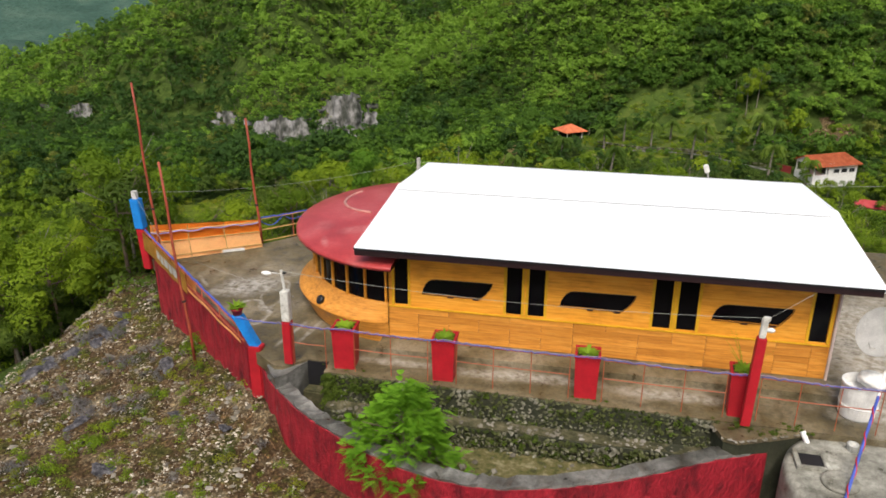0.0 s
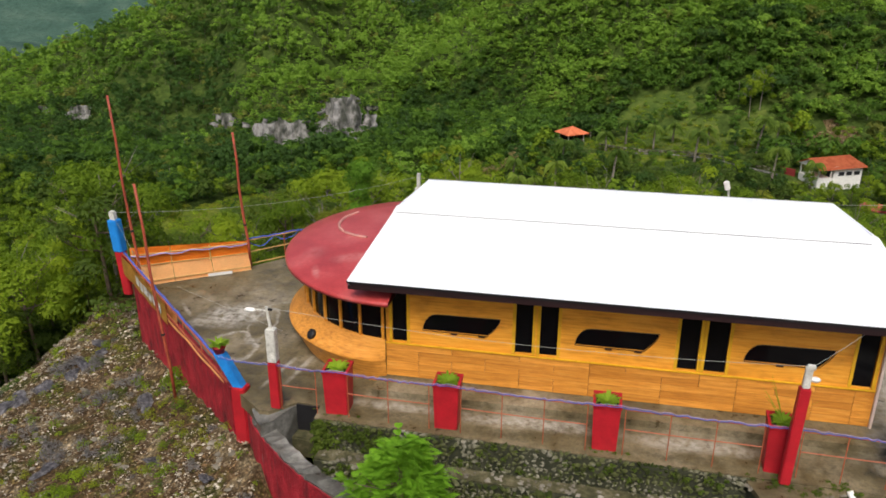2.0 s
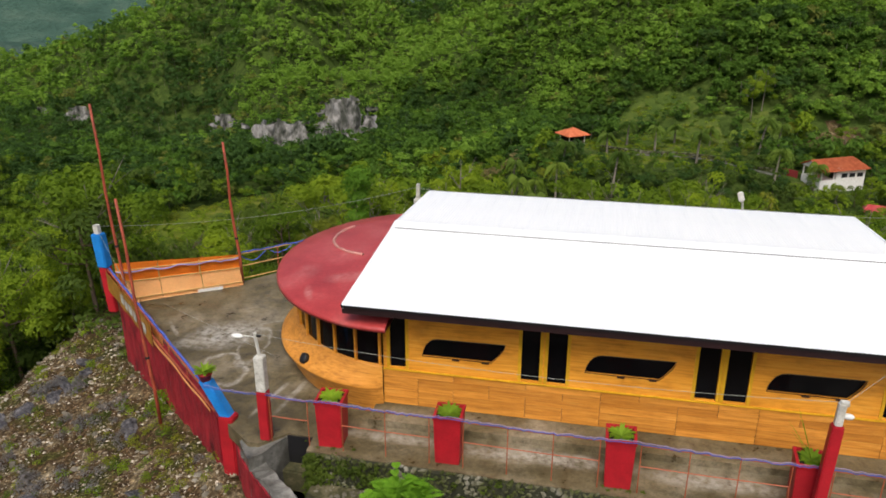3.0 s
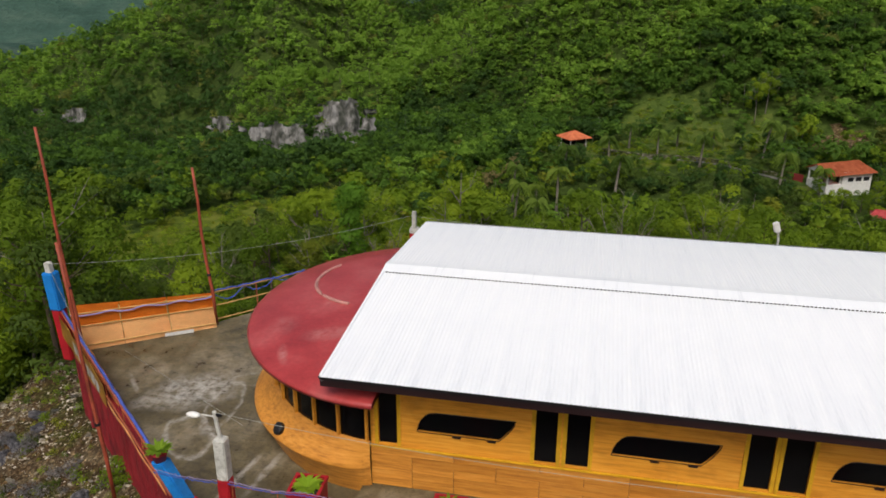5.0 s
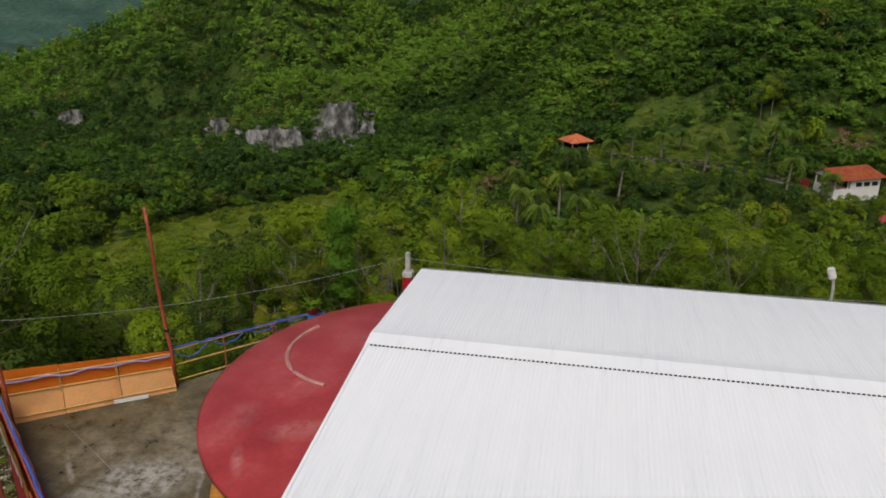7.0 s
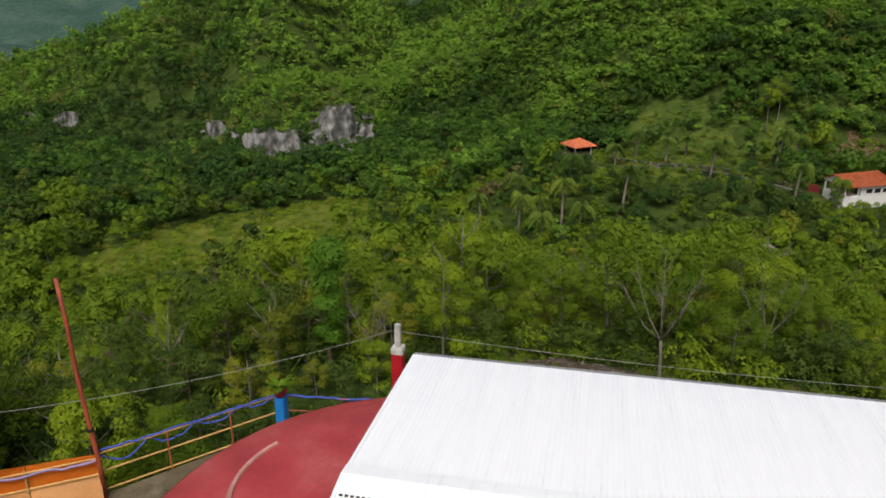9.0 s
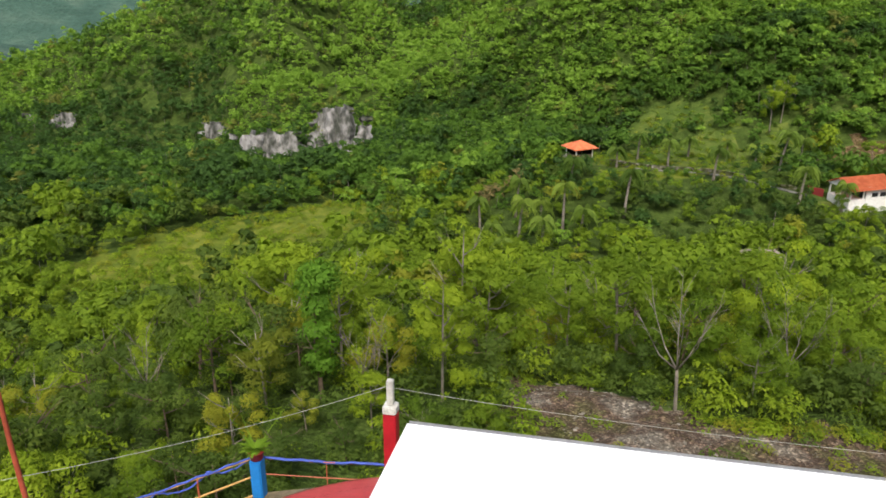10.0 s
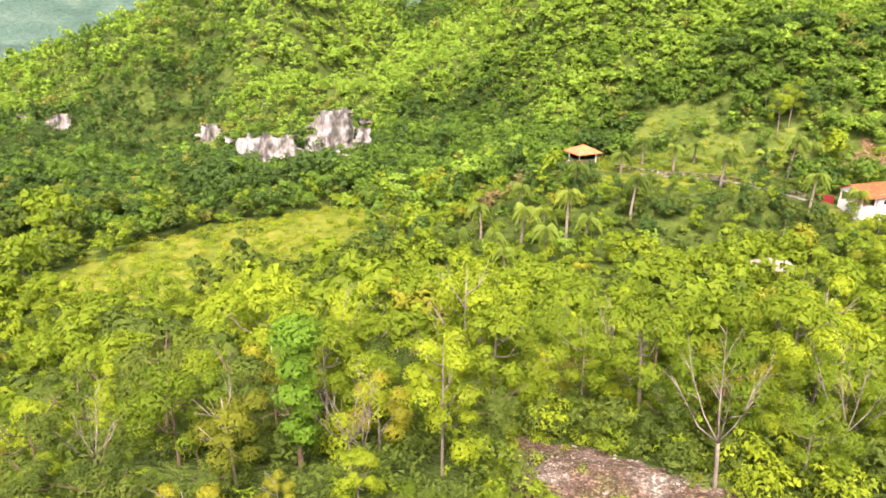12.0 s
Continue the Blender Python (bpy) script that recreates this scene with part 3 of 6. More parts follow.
def build_front():
    holes = [[(a, 1.1), (b, 1.1), (b, 2.62), (a, 2.62)] for a, b in TALL] + [slant_outline(x) for x in SLANT]
    wall = part("front_wall", wall_with_openings(1.06, 2.82, holes, 0.0, 0.1), M_WOOD2, house, "varnished orange plywood wall")
    for a, b in TALL:
        w = part("tall_window", box(bmesh.new(), ((a + b) / 2, 0.05, 1.86), (b - a - 0.002, 0.012, 1.518)), M_GLASS, house, "tall dark tinted window")
        for x in (a - 0.035, b + 0.035):
            part("window_frame", box(bmesh.new(), (x, -0.012, 1.86), (0.07, 0.024, 1.56), bevel=0.006), M_YELLOW, w, "yellow window post")
    for x in SLANT:
        bm = bmesh.new()
        pts = slant_outline(x)
        f = bm.faces.new([bm.verts.new((px, 0.05, pz)) for px, pz in pts])
        r = bmesh.ops.extrude_face_region(bm, geom=[f])
        bmesh.ops.translate(bm, verts=[g for g in r["geom"] if isinstance(g, bmesh.types.BMVert)], vec=(0, 0.012, 0))
        bmesh.ops.recalc_face_normals(bm, faces=bm.faces)
        w = part("long_window", bm, M_GLASS, house, "long dark window with raked ends")
        loop = [Vector((px, -0.008, pz)) for px, pz in pts]
        part("window_trim", tube(bmesh.new(), loop + loop[:1], 0.008, 5), M_FASCIA, w)
        for xx in (x + 0.75, x + 1.4):
            part("window_latch", box(bmesh.new(), (xx, -0.02, 1.425), (0.16, 0.05, 0.02), bevel=0.005), M_FASCIA, w)
    part("belt_rail", box(bmesh.new(), ((X0 + X1) / 2, -0.03, 1.05), (X1 - X0, 0.05, 0.035), bevel=0.008), M_YELLOW, house)
    part("end_post", box(bmesh.new(), (X1 + 0.03, -0.03, 1.5), (0.06, 0.12, 2.7), bevel=0.01), plain("pinkish_white_post", (0.62, 0.5, 0.45), 0.6), house, "pinkish white corner post")
    part("back_wall", box(bmesh.new(), ((X0 + X1) / 2, Y1, 1.45), (X1 - X0, 0.1, 2.75)), M_WOOD2, house)
    bm = bmesh.new()
    vs = [(X1, 0.1, 0.1), (X1, Y1 - 0.05, 0.1), (X1, Y1 - 0.05, 2.84), (X1, 3.4, 3.14), (X1, 0.1, 2.84)]
    f = bm.faces.new([bm.verts.new(v) for v in vs])
    r = bmesh.ops.extrude_face_region(bm, geom=[f])
    bmesh.ops.translate(bm, verts=[g for g in r["geom"] if isinstance(g, bmesh.types.BMVert)], vec=(-0.1, 0, 0))
    bmesh.ops.recalc_face_normals(bm, faces=bm.faces)
    part("end_wall", bm, M_WOOD2, house)
    me = bpy.data.meshes.new("board")
    bm = box(bmesh.new(), (0, 0, 0), (1.592, 0.03, 0.172), bevel=0.004)
    bm.to_mesh(me)
    bm.free()
    me.materials.append(M_WOOD)
    half = bpy.data.meshes.new("board")
    bm = box(bmesh.new(), (0, 0, 0), (0.792, 0.03, 0.172), bevel=0.004)
    bm.to_mesh(half)
    bm.free()
    half.materials.append(M_WOOD)
    rr = random.Random(3)
    for row in range(5):
        x = X0
        z = 0.255 + row * 0.1755
        first = row % 2
        while x < X1 - 0.1:
            short = first or rr.random() < 0.5 or x + 1.6 > X1 + 0.02
            w = min(0.8 if short else 1.6, X1 - x)
            put("board", half if w <= 0.8 else me, None, house, "", Matrix.LocRotScale((x + w / 2, -0.016 + rr.uniform(-0.002, 0.002), z), None, (w / (0.8 if w <= 0.8 else 1.6), 1, 1)))
            x += w
            first = False
    part("lower_wall_core", box(bmesh.new(), ((X0 + X1) / 2, 0.05, 0.56), (X1 - X0, 0.08, 1.0)), M_FASCIA, house)


build_front()


# the rounded bow: windows above, flaring hull below
BC, BA, BB = (0.0, 3.3), 3.3, 3.42


def bow_point(a, off=0.0):
    """Round the bow from the front junction (a = 0) to the back one (a = 1)."""
    t = radians(-94 - 172 * a)
    nx, ny = math.cos(t) / BA, math.sin(t) / BB
    n = math.hypot(nx, ny)
    return BC[0] + BA * math.cos(t) + off * nx / n, BC[1] + BB * math.sin(t) + off * ny / n


def loft_bow(rows, n=64):
    """rows: height and outward reach, the reach fading towards the two ends."""
    bm = bmesh.new()
    grid = []
    for z, o0, o1 in rows:
        ring = []
        for k in range(n + 1):
            a = k / n
            w = math.sin(math.pi * min(max(a, 0), 1)) ** 0.45
            ring.append(bm.verts.new((*bow_point(a, o0 + (o1 - o0) * w), z)))
        grid.append(ring)
    for r0, r1 in zip(grid, grid[1:]):
        for k in range(n):
            bm.faces.new((r0[k], r1[k], r1[k + 1], r0[k + 1]))
    bmesh.ops.recalc_face_normals(bm, faces=bm.faces)
    return bm


def build_bow():
    hull = part("bow_hull", loft_bow([(0.0, -0.05, 0.14), (0.3, -0.03, 0.3), (0.56, 0.0, 0.44), (0.6, 0.01, 0.48), (0.64, 0.01, 0.47), (0.72, 0.0, 0.38), (0.95, 0.0, 0.16), (1.1, 0.0, 0.04), (1.15, 0.0, 0.0), (1.15, -0.1, -0.12)]), M_WOOD, house, "rounded varnished bow with a flared rim", True)
    part("bow_glass", loft_bow([(1.12, -0.06, -0.06), (2.5, -0.06, -0.06)]), M_GLASS, house, "dark curved window band", True)
    for k in range(0, 17):
        a = 0.006 + k * 0.0615
        x, y = bow_point(a, -0.02)
        x2, y2 = bow_point(a + 0.01, -0.02)
        ang = math.degrees(math.atan2(y2 - y, x2 - x))
        part("mullion", box(bmesh.new(), (0, 0, 0), (0.055, 0.07, 1.26), bevel=0.006), M_WOOD2, house).matrix_basis = pose(x, y, 1.77, 0, 0, ang)
    # hawse hole
    x, y = bow_point(0.21, 0.3)
    bm = bmesh.new()
    tube(bm, [(0, 0.06, 0), (0, -0.03, 0), (0, -0.05, 0)], [0.13, 0.13, 0.1], 16)
    x2, y2 = bow_point(0.22, 0.3)
    part("hawse_hole", bm, M_DARK, house, "round black hawse hole", True).matrix_basis = pose(x, y, 0.8, -35, 0, math.degrees(math.atan2(y2 - y, x2 - x)) + 180)
    # red rounded roof over the bow
    bm = bmesh.new()
    n, prev = 72, None
    rings = []
    for r, z in ((1.0, 2.36), (1.0, 2.44), (0.985, 2.47), (0.8, 2.56), (0.55, 2.66), (0.3, 2.73), (0.05, 2.75)):
        rings.append([bm.verts.new((3.62 * r * math.cos(2 * math.pi * k / n), 3.05 + 3.9 * r * math.sin(2 * math.pi * k / n), z)) for k in range(n)])
    for r0, r1 in zip(rings, rings[1:]):
        for k in range(n):
            bm.faces.new((r0[k], r0[(k + 1) % n], r1[(k + 1) % n], r1[k]))
    bm.faces.new(rings[-1])
    bm.faces.new(rings[0][::-1])
    bmesh.ops.bisect_plane(bm, geom=bm.verts[:] + bm.edges[:] + bm.faces[:], plane_co=(0.06, 0, 0), plane_no=(1, 0, 0), clear_outer=True)
    dome = part("bow_roof", bm, M_REDROOF, house, "faded red rounded roof over the bow", True)
    bm = bmesh.new()
    arc = [(-1.0 + 1.65 * math.cos(radians(t)), 4.1 + 1.65 * math.sin(radians(t)), 0) for t in range(150, 262, 7)]
    arc = [(x, y, 2.44 + 0.31 * (1 - min(1, (x / 3.62) ** 2 + ((y - 3.05) / 3.9) ** 2)) + 0.012) for x, y, z in arc]
    tube(bm, arc, 0.045, 6)
    part("roof_ring", bm, plain("pale_scraped_ring", (0.5, 0.24, 0.21), 0.6), dome, "pale ring mark on the red roof")


build_bow()


def build_roof():
    """Corrugated sheets on both slopes, a ridge cap, barge trims and the fascia boards."""
    pitch, per, amp = 0.076, 10, 0.0034
    n_sheet, x0 = 16, -0.84
    sheet_w = pitch * per

    def sheet(length, drop):
        bm = bmesh.new()
        m = per * 8
        rows = []
        for j in range(3):
            f = j / 2
            rows.append([bm.verts.new((sheet_w * i / m, -length * f, -drop * f + amp * math.cos(2 * math.pi * i / 8))) for i in range(m + 1)])
        for r0, r1 in zip(rows, rows[1:]):
            for i in range(m):
                bm.faces.new((r0[i], r0[i + 1], r1[i + 1], r1[i]))
        for f in bm.faces:
            f.smooth = True
        me = bpy.data.meshes.new("roof_sheet")
        bm.normal_update()
        bm.to_mesh(me)
        bm.free()
        me.materials.append(M_ROOF)
        return me

    roof = part("roof_deck", roof_core(), M_FASCIA, house)
    front, back = sheet(4.4, 0.345), sheet(4.0, 0.325)
    for k in range(n_sheet):
        dz = 0.0015 * (k % 2)
        put("roof_sheet", front, None, roof, "", pose(x0 + k * sheet_w * 0.988, 3.5, 3.287 + dz))
        put("roof_sheet", back, None, roof, "", pose(x0 + (k + 1) * sheet_w * 0.988, 3.44, 3.287 + dz, 0, 0, 180))
    bm = bmesh.new()
    prof = [(-0.36, 3.269), (-0.34, 3.277), (-0.1, 3.306), (0, 3.321), (0.1, 3.308), (0.24, 3.29), (0.26, 3.28)]
    xs = [x0 - 0.02 + (12.06) * i / 30 for i in range(31)]
    g = [[bm.verts.new((x, 3.47 + dy, z + 0.0015 * math.sin(i * 2.1))) for dy, z in prof] for i, x in enumerate(xs)]
    for a, b in zip(g, g[1:]):
        for i in range(len(prof) - 1):
            bm.faces.new((a[i], b[i], b[i + 1], a[i + 1]))
    part("ridge_cap", bm, M_ROOF, roof, "white folded ridge cap")
    # dark blocks stand in for the shade in the gaps under the cap
    bm = bmesh.new()
    for i in range(156):
        box(bm, (x0 + 0.1 + i * 0.0752, 3.1, 3.268), (0.042, 0.03, 0.014))
    tagged(part("foam_closure", bm, M_DARK, roof), "dark blocks painted as the shaded gaps under the ridge cap", kind="stuff")
    bm = bmesh.new()
    for i in range(158):
        box(bm, (x0 + i * 0.0752, -0.872, 2.928), (0.05, 0.03, 0.03))
    box(bm, (5.15, -0.872, 2.9), (12.0, 0.028, 0.05))
    tagged(part("eave_closure", bm, M_DARK, roof), "black toothed strip under the eave", kind="stuff")
    part("fascia", box(bmesh.new(), (5.15, -0.845, 2.83), (12.0, 0.03, 0.19), bevel=0.004), M_FASCIA, roof, "dark brown eave board")
    part("fascia", box(bmesh.new(), (5.15, 7.39, 2.83), (12.0, 0.03, 0.19), bevel=0.004), M_FASCIA, roof)
    for x in (x0 + 0.01, x0 + 12.0):
        for y0, y1 in ((-0.86, 3.47), (7.42, 3.47)):
            bm = bmesh.new()
            vs = [(x - 0.02, y0, 2.84), (x - 0.02, y1, 3.185), (x - 0.02, y1, 3.31), (x - 0.02, y0, 2.965)]
            f = bm.faces.new([bm.verts.new(v) for v in vs])
            r = bmesh.ops.extrude_face_region(bm, geom=[f])
            bmesh.ops.translate(bm, verts=[q for q in r["geom"] if isinstance(q, bmesh.types.BMVert)], vec=(0.05, 0, 0))
            bmesh.ops.recalc_face_normals(bm, faces=bm.faces)
            part("barge_trim", bm, M_ROOF, roof, "white barge flashing")
    # far gutter
    bm = bmesh.new()
    prof = [(7.42, 2.95), (7.425, 2.86), (7.5, 2.85), (7.53, 2.955)]
    g = [[bm.verts.new((x, y, z)) for y, z in prof] for x in (x0, x0 + 12.0)]
    for i in range(3):
        bm.faces.new((g[0][i], g[1][i], g[1][i + 1], g[0][i + 1]))
    bmesh.ops.solidify(bm, geom=bm.faces[:], thickness=0.006)
    part("gutter", bm, plain("galvanised_gutter", (0.45, 0.47, 0.5), 0.4), roof, "grey metal gutter")


def roof_core():
    bm = bmesh.new()
    prof = [(-0.82, 2.915), (-0.82, 2.86), (3.47, 3.16), (7.36, 2.86), (7.36, 2.915), (3.47, 3.258)]
    g = [[bm.verts.new((x, y, z)) for y, z in prof] for x in (-0.83, 11.12)]
    for i in range(6):
        bm.faces.new((g[0][i], g[1][i], g[1][(i + 1) % 6], g[0][(i + 1) % 6]))
    bm.faces.new(g[0][::-1])
    bm.faces.new(g[1])
    bmesh.ops.recalc_face_normals(bm, faces=bm.faces)
    return bm


build_roof()


# ---- lower planting terrace in front of the deck ----
PARAPET = [(-3.45, -1.2), (-2.95, -1.9), (-2.4, -2.45), (-1.75, -3.0), (-1.05, -3.5), (-0.25, -3.95), (0.6, -4.4), (1.4, -4.7), (2.2, -4.88), (3.0, -4.95), (3.7, -4.88), (4.8, -4.55), (5.9, -4.05), (6.7, -3.6), (7.5, -3.1), (8.3, -2.65), (9.0, -2.3)]


def offset_line(pts, d):
    out = []
    for i, p in enumerate(pts):
        a, b = pts[max(i - 1, 0)], pts[min(i + 1, len(pts) - 1)]
        dx, dy = b[0] - a[0], b[1] - a[1]
        n = math.hypot(dx, dy)
        out.append((p[0] - dy / n * d, p[1] + dx / n * d))
    return out


def refine(pts, n=4):
    out = []
    for a, b in zip(pts, pts[1:]):
        out += [(a[0] + (b[0] - a[0]) * k / n, a[1] + (b[1] - a[1]) * k / n) for k in range(n)]
    return out + [pts[-1]]


def strip_wall(outer, inner, z0, z1, jitter=0.0, seed=1):
    """A wall between two lines, its top edges a little uneven."""
    r = random.Random(seed)
    bm = bmesh.new()
    cols = []
    for (ox, oy), (ix, iy) in zip(outer, inner):
        j = [r.uniform(-1, 1) * jitter for _ in range(4)]
        cols.append([bm.verts.new((ox, oy, z0)), bm.verts.new((ox + j[0], oy + j[1], z1 + j[2])), bm.verts.new((ix, iy, z1 + j[3])), bm.verts.new((ix, iy, z0))])
    for a, b in zip(cols, cols[1:]):
        for k in range(4):
            bm.faces.new((a[k], b[k], b[(k + 1) % 4], a[(k + 1) % 4]))
    bm.faces.new(cols[0])
    bm.faces.new(cols[-1][::-1])
    bmesh.ops.recalc_face_normals(bm, faces=bm.faces)
    return bm


def build_parapet():
    line = refine(PARAPET, 5)
    inner = offset_line(line, 0.36)
    tagged(part("parapet_wall", strip_wall(line, offset_line(line, 0.3), -3.2, -0.44, 0.012), M_RED), "rough red-painted curved parapet wall", "wall", kind="structure")
    tagged(part("parapet_coping", strip_wall(offset_line(line, 0.03), offset_line(line, 0.4), -0.47, -0.38, 0.045, 3), M_CAP), "weathered grey concrete coping", "coping", kind="structure")
    floor_poly = offset_line(PARAPET, 0.3) + [(9.2, -2.2), (8.0, -2.05), (-2.6, -2.05)]
    tagged(part("planting_bed", prism(bmesh.new(), floor_poly, -3.0, -1.22), M_BED), "stony soil of the lower planting terrace", "soil", kind="structure")
    # landing under the right pillar and the rough step beside the left pillar
    rim = [(7.75, -1.9), (8.0, -2.55), (8.3, -2.62), (9.0, -2.33), (9.9, -1.9)]
    tagged(part("landing", prism(bmesh.new(), rim, -0.14, -0.03), M_DECK), "rough concrete landing round the pillar", "landing", kind="structure")
    tagged(part("landing_base", prism(bmesh.new(), [(8.8 + (x - 8.8) * 0.97, y + 0.03) for x, y in rim], -3.0, -0.14), M_MORTAR), "dark mossy masonry under the landing", "wall", kind="structure")
    block = [(-2.92, -1.86), (-2.5, -2.34), (-2.3, -2.1), (-1.985, -1.47), (-2.1, -1.3), (-2.8, -1.5)]
    bm = bmesh.new()
    n = len(block)
    low, high = [bm.verts.new((x, y, -1.3)) for x, y in block], [bm.verts.new((x, y, -0.05 - 0.1 * max(-1.5 - y, 0))) for x, y in block]
    for k in range(n):
        bm.faces.new((low[k], low[(k + 1) % n], high[(k + 1) % n], high[k]))
    bm.faces.new(high)
    bm.faces.new(low[::-1])
    bmesh.ops.subdivide_edges(bm, edges=bm.edges[:], cuts=3, use_grid_fill=True)
    bmesh.ops.recalc_face_normals(bm, faces=bm.faces)
    for v in bm.verts:
        v.co += 0.035 * noise.noise_vector(v.co * 4.0)
    tagged(part("step_block", bm, M_CAP), "rough weathered grey concrete block at the terrace corner", "step", kind="structure")
    # the drain: a recess between block and stone wall, its shade a black panel, pale sill below
    tagged(part("culvert", box(bmesh.new(), (-1.68, -1.47, -0.37), (0.62, 0.04, 0.68), bevel=0.005), M_DARK), "black panel painting the shade inside the terrace drain", "drain", kind="structure")
    tagged(part("culvert_sill", box(bmesh.new(), (-1.7, -1.62, -1.0), (0.66, 0.36, 0.56), bevel=0.04), M_LEDGE), "mud-stained concrete sill below the drain", "sill", kind="structure")
    tagged(part("culvert_side", box(bmesh.new(), (-1.32, -1.73, -0.72), (0.1, 0.6, 1.36), bevel=0.02), M_MORTAR), "mossy masonry side of the drain", "wall", kind="structure")


build_parapet()


def lump(seed, sub=2, rough=0.28, squash=0.8):
    """A rough stone of about unit size."""
    bm = bmesh.new()
    bmesh.ops.create_icosphere(bm, subdivisions=sub, radius=0.5)
    off = Vector((seed * 3.1, seed * 1.7, seed * 5.3))
    for v in bm.verts:
        v.co *= 1 + rough * noise.noise(v.co * 2.2 + off) * 2
        v.co.z *= squash
    me = bpy.data.meshes.new("stone")
    bm.normal_update()
    bm.to_mesh(me)
    bm.free()
    return me


STONES = [lump(k, 1, 0.5, 0.7) for k in range(6)]
for me in STONES:
    me.materials.append(M_STONE)


def stone_rows(wall, y, z0, z1, xa, xb, size, r, budget):
    """Rubble courses set into a wall: each stone an object of its own, past the budget joined into one part."""
    z, count, rest = z0, 0, []
    while z < z1:
        x = xa + r.uniform(0, size)
        while x < xb:
            w = size * r.uniform(0.6, 1.6)
            m = Matrix.LocRotScale((x + w / 2, y + r.uniform(-0.03, 0.03), z + r.uniform(-0.025, 0.025)), Euler((r.uniform(-0.4, 0.4), r.uniform(-0.6, 0.6), r.uniform(0, 6.28))), (w * 1.15, w * 0.7, size * r.uniform(0.9, 1.45)))
            if r.random() < 0.97:
                if count < budget:
                    put("stone", r.choice(STONES), None, wall).matrix_basis = m
                    count += 1
                else:
                    rest.append(m)
            x += w * 0.95
        z += size * 0.74
    if rest:
        vs, fs = [], []
        for k, m in enumerate(rest):
            p = STONES[k % 6]
            n = len(vs)
            vs += [tuple(m @ v.co) for v in p.vertices]
            fs += [tuple(i + n for i in f.vertices) for f in p.polygons]
        me = bpy.data.meshes.new("stone_fill")
        me.from_pydata(vs, [], fs)
        tagged(put("stone_fill", me, M_STONE, wall), kind="stuff")


def build_stone_walls():
    r = random.Random(4)
    up = part("upper_stone_wall", box(bmesh.new(), (3.35, -1.98, -0.4), (9.3, 0.12, 0.74)), M_MORTAR)
    tagged(up, "mossy rubble retaining wall below the terrace edge", "stone wall", kind="structure")
    lo = part("lower_stone_wall", strip_wall(refine([(-1.2, -2.5), (7.7, -2.42)], 16), refine([(-1.2, -2.05), (7.7, -2.05)], 16), -1.4, -0.72, 0.03, 9), M_MORTAR)
    tagged(lo, "mossy lower rubble wall with an earth ledge on top", "stone wall", kind="structure")
    stone_rows(up, -2.02, -0.7, 0.02, -1.3, 7.9, 0.115, r, 290)
    stone_rows(lo, -2.5, -1.22, -0.7, -1.1, 7.6, 0.13, r, 280)
    tagged(part("ledge_soil", strip_wall(refine([(-1.2, -2.47), (7.65, -2.4)], 24), refine([(-1.2, -2.08), (7.65, -2.08)], 24), -0.78, -0.69, 0.02, 12), M_LEDGE), "mossy earth ledge between the stone walls", "soil", kind="structure")
    # moss and weeds hanging on the stones
    q = []
    g = np.random.RandomState(5)
    for k in range(80):
        c = np.array([-1.36 + abs(g.normal(0, 0.2)), -2.08 - 0.03 * g.rand(), g.uniform(-1.15, 0.0)])
        q.append(leaf_mesh("m", [(0, 0, 0, 1.0)], 26, 0.55, None, k, 0.4)[:, :3] * g.uniform(0.04, 0.11) + c)
    for k in range(200):
        x = g.uniform(-1.25, 7.7) if g.rand() < 0.45 else g.uniform(-1.25, 0.2)
        top = g.rand() < 0.6
        c = np.array([x, -2.06 if top else -2.54, g.uniform(-0.65, -0.05) if top else g.uniform(-1.2, -0.72)])
        sc = g.uniform(0.03, 0.1)
        q.append(leaf_mesh("m", [(0, 0, 0, 1.0)], 26, 0.55, None, k, 0.4)[:, :3] * sc + c)
    for px, py, n in ((8.45, -2.0, 34), (9.0, -2.2, 14), (-0.93, -1.78, 8), (5.0, -1.8, 8), (9.6, -1.95, 18)):
        for k in range(n):
            q.append(leaf_mesh("m", [(0, 0, 0, 1.0)], 26, 0.55, None, k + n, 0.6)[:, :3] * np.array([1, 1, 0.4]) * g.uniform(0.02, 0.06) + np.array([px + g.normal(0, 0.22), py + g.normal(0, 0.1), 0.0]))
    ob = new("wall_moss", quads_to_mesh("wall_moss", np.concatenate(q), [L_MOSS], None, 3))
    tagged(ob, "green moss and weeds on the stone walls", "moss", kind="stuff")


def scatter(name, label, category, proto, spots, material):
    """Many small loose pieces joined into one mesh."""
    vs, fs, n = [], [], 0
    pv = [np.array([v.co for v in p.vertices]) for p in proto]
    pf = [[tuple(f.vertices) for f in p.polygons] for p in proto]
    for k, (x, y, z, size, flat, turn) in enumerate(spots):
        q = pv[k % len(proto)] * np.array([size, size * 0.8, size * flat])
        c, s_ = math.cos(turn), math.sin(turn)
        q = np.stack([q[:, 0] * c - q[:, 1] * s_ + x, q[:, 0] * s_ + q[:, 1] * c + y, q[:, 2] + z], -1)
        vs += q.tolist()
        fs += [tuple(i + n for i in f) for f in pf[k % len(proto)]]
        n += len(q)
    me = bpy.data.meshes.new(name)
    me.from_pydata(vs, [], fs)
    me.materials.append(material)
    return tagged(new(name, me), label, category, kind="stuff")


def on_site(x, y):
    """Inside the deck, the planting terrace or the tank's place."""
    if y > -1.4 + max(0, -3.6 - x) * 0.81 and y < 11 and x > -10:
        return True
    return -3.6 < x < 9.4 and y > -5.1 and y > -1.2 - (x + 3.6) * 1.15


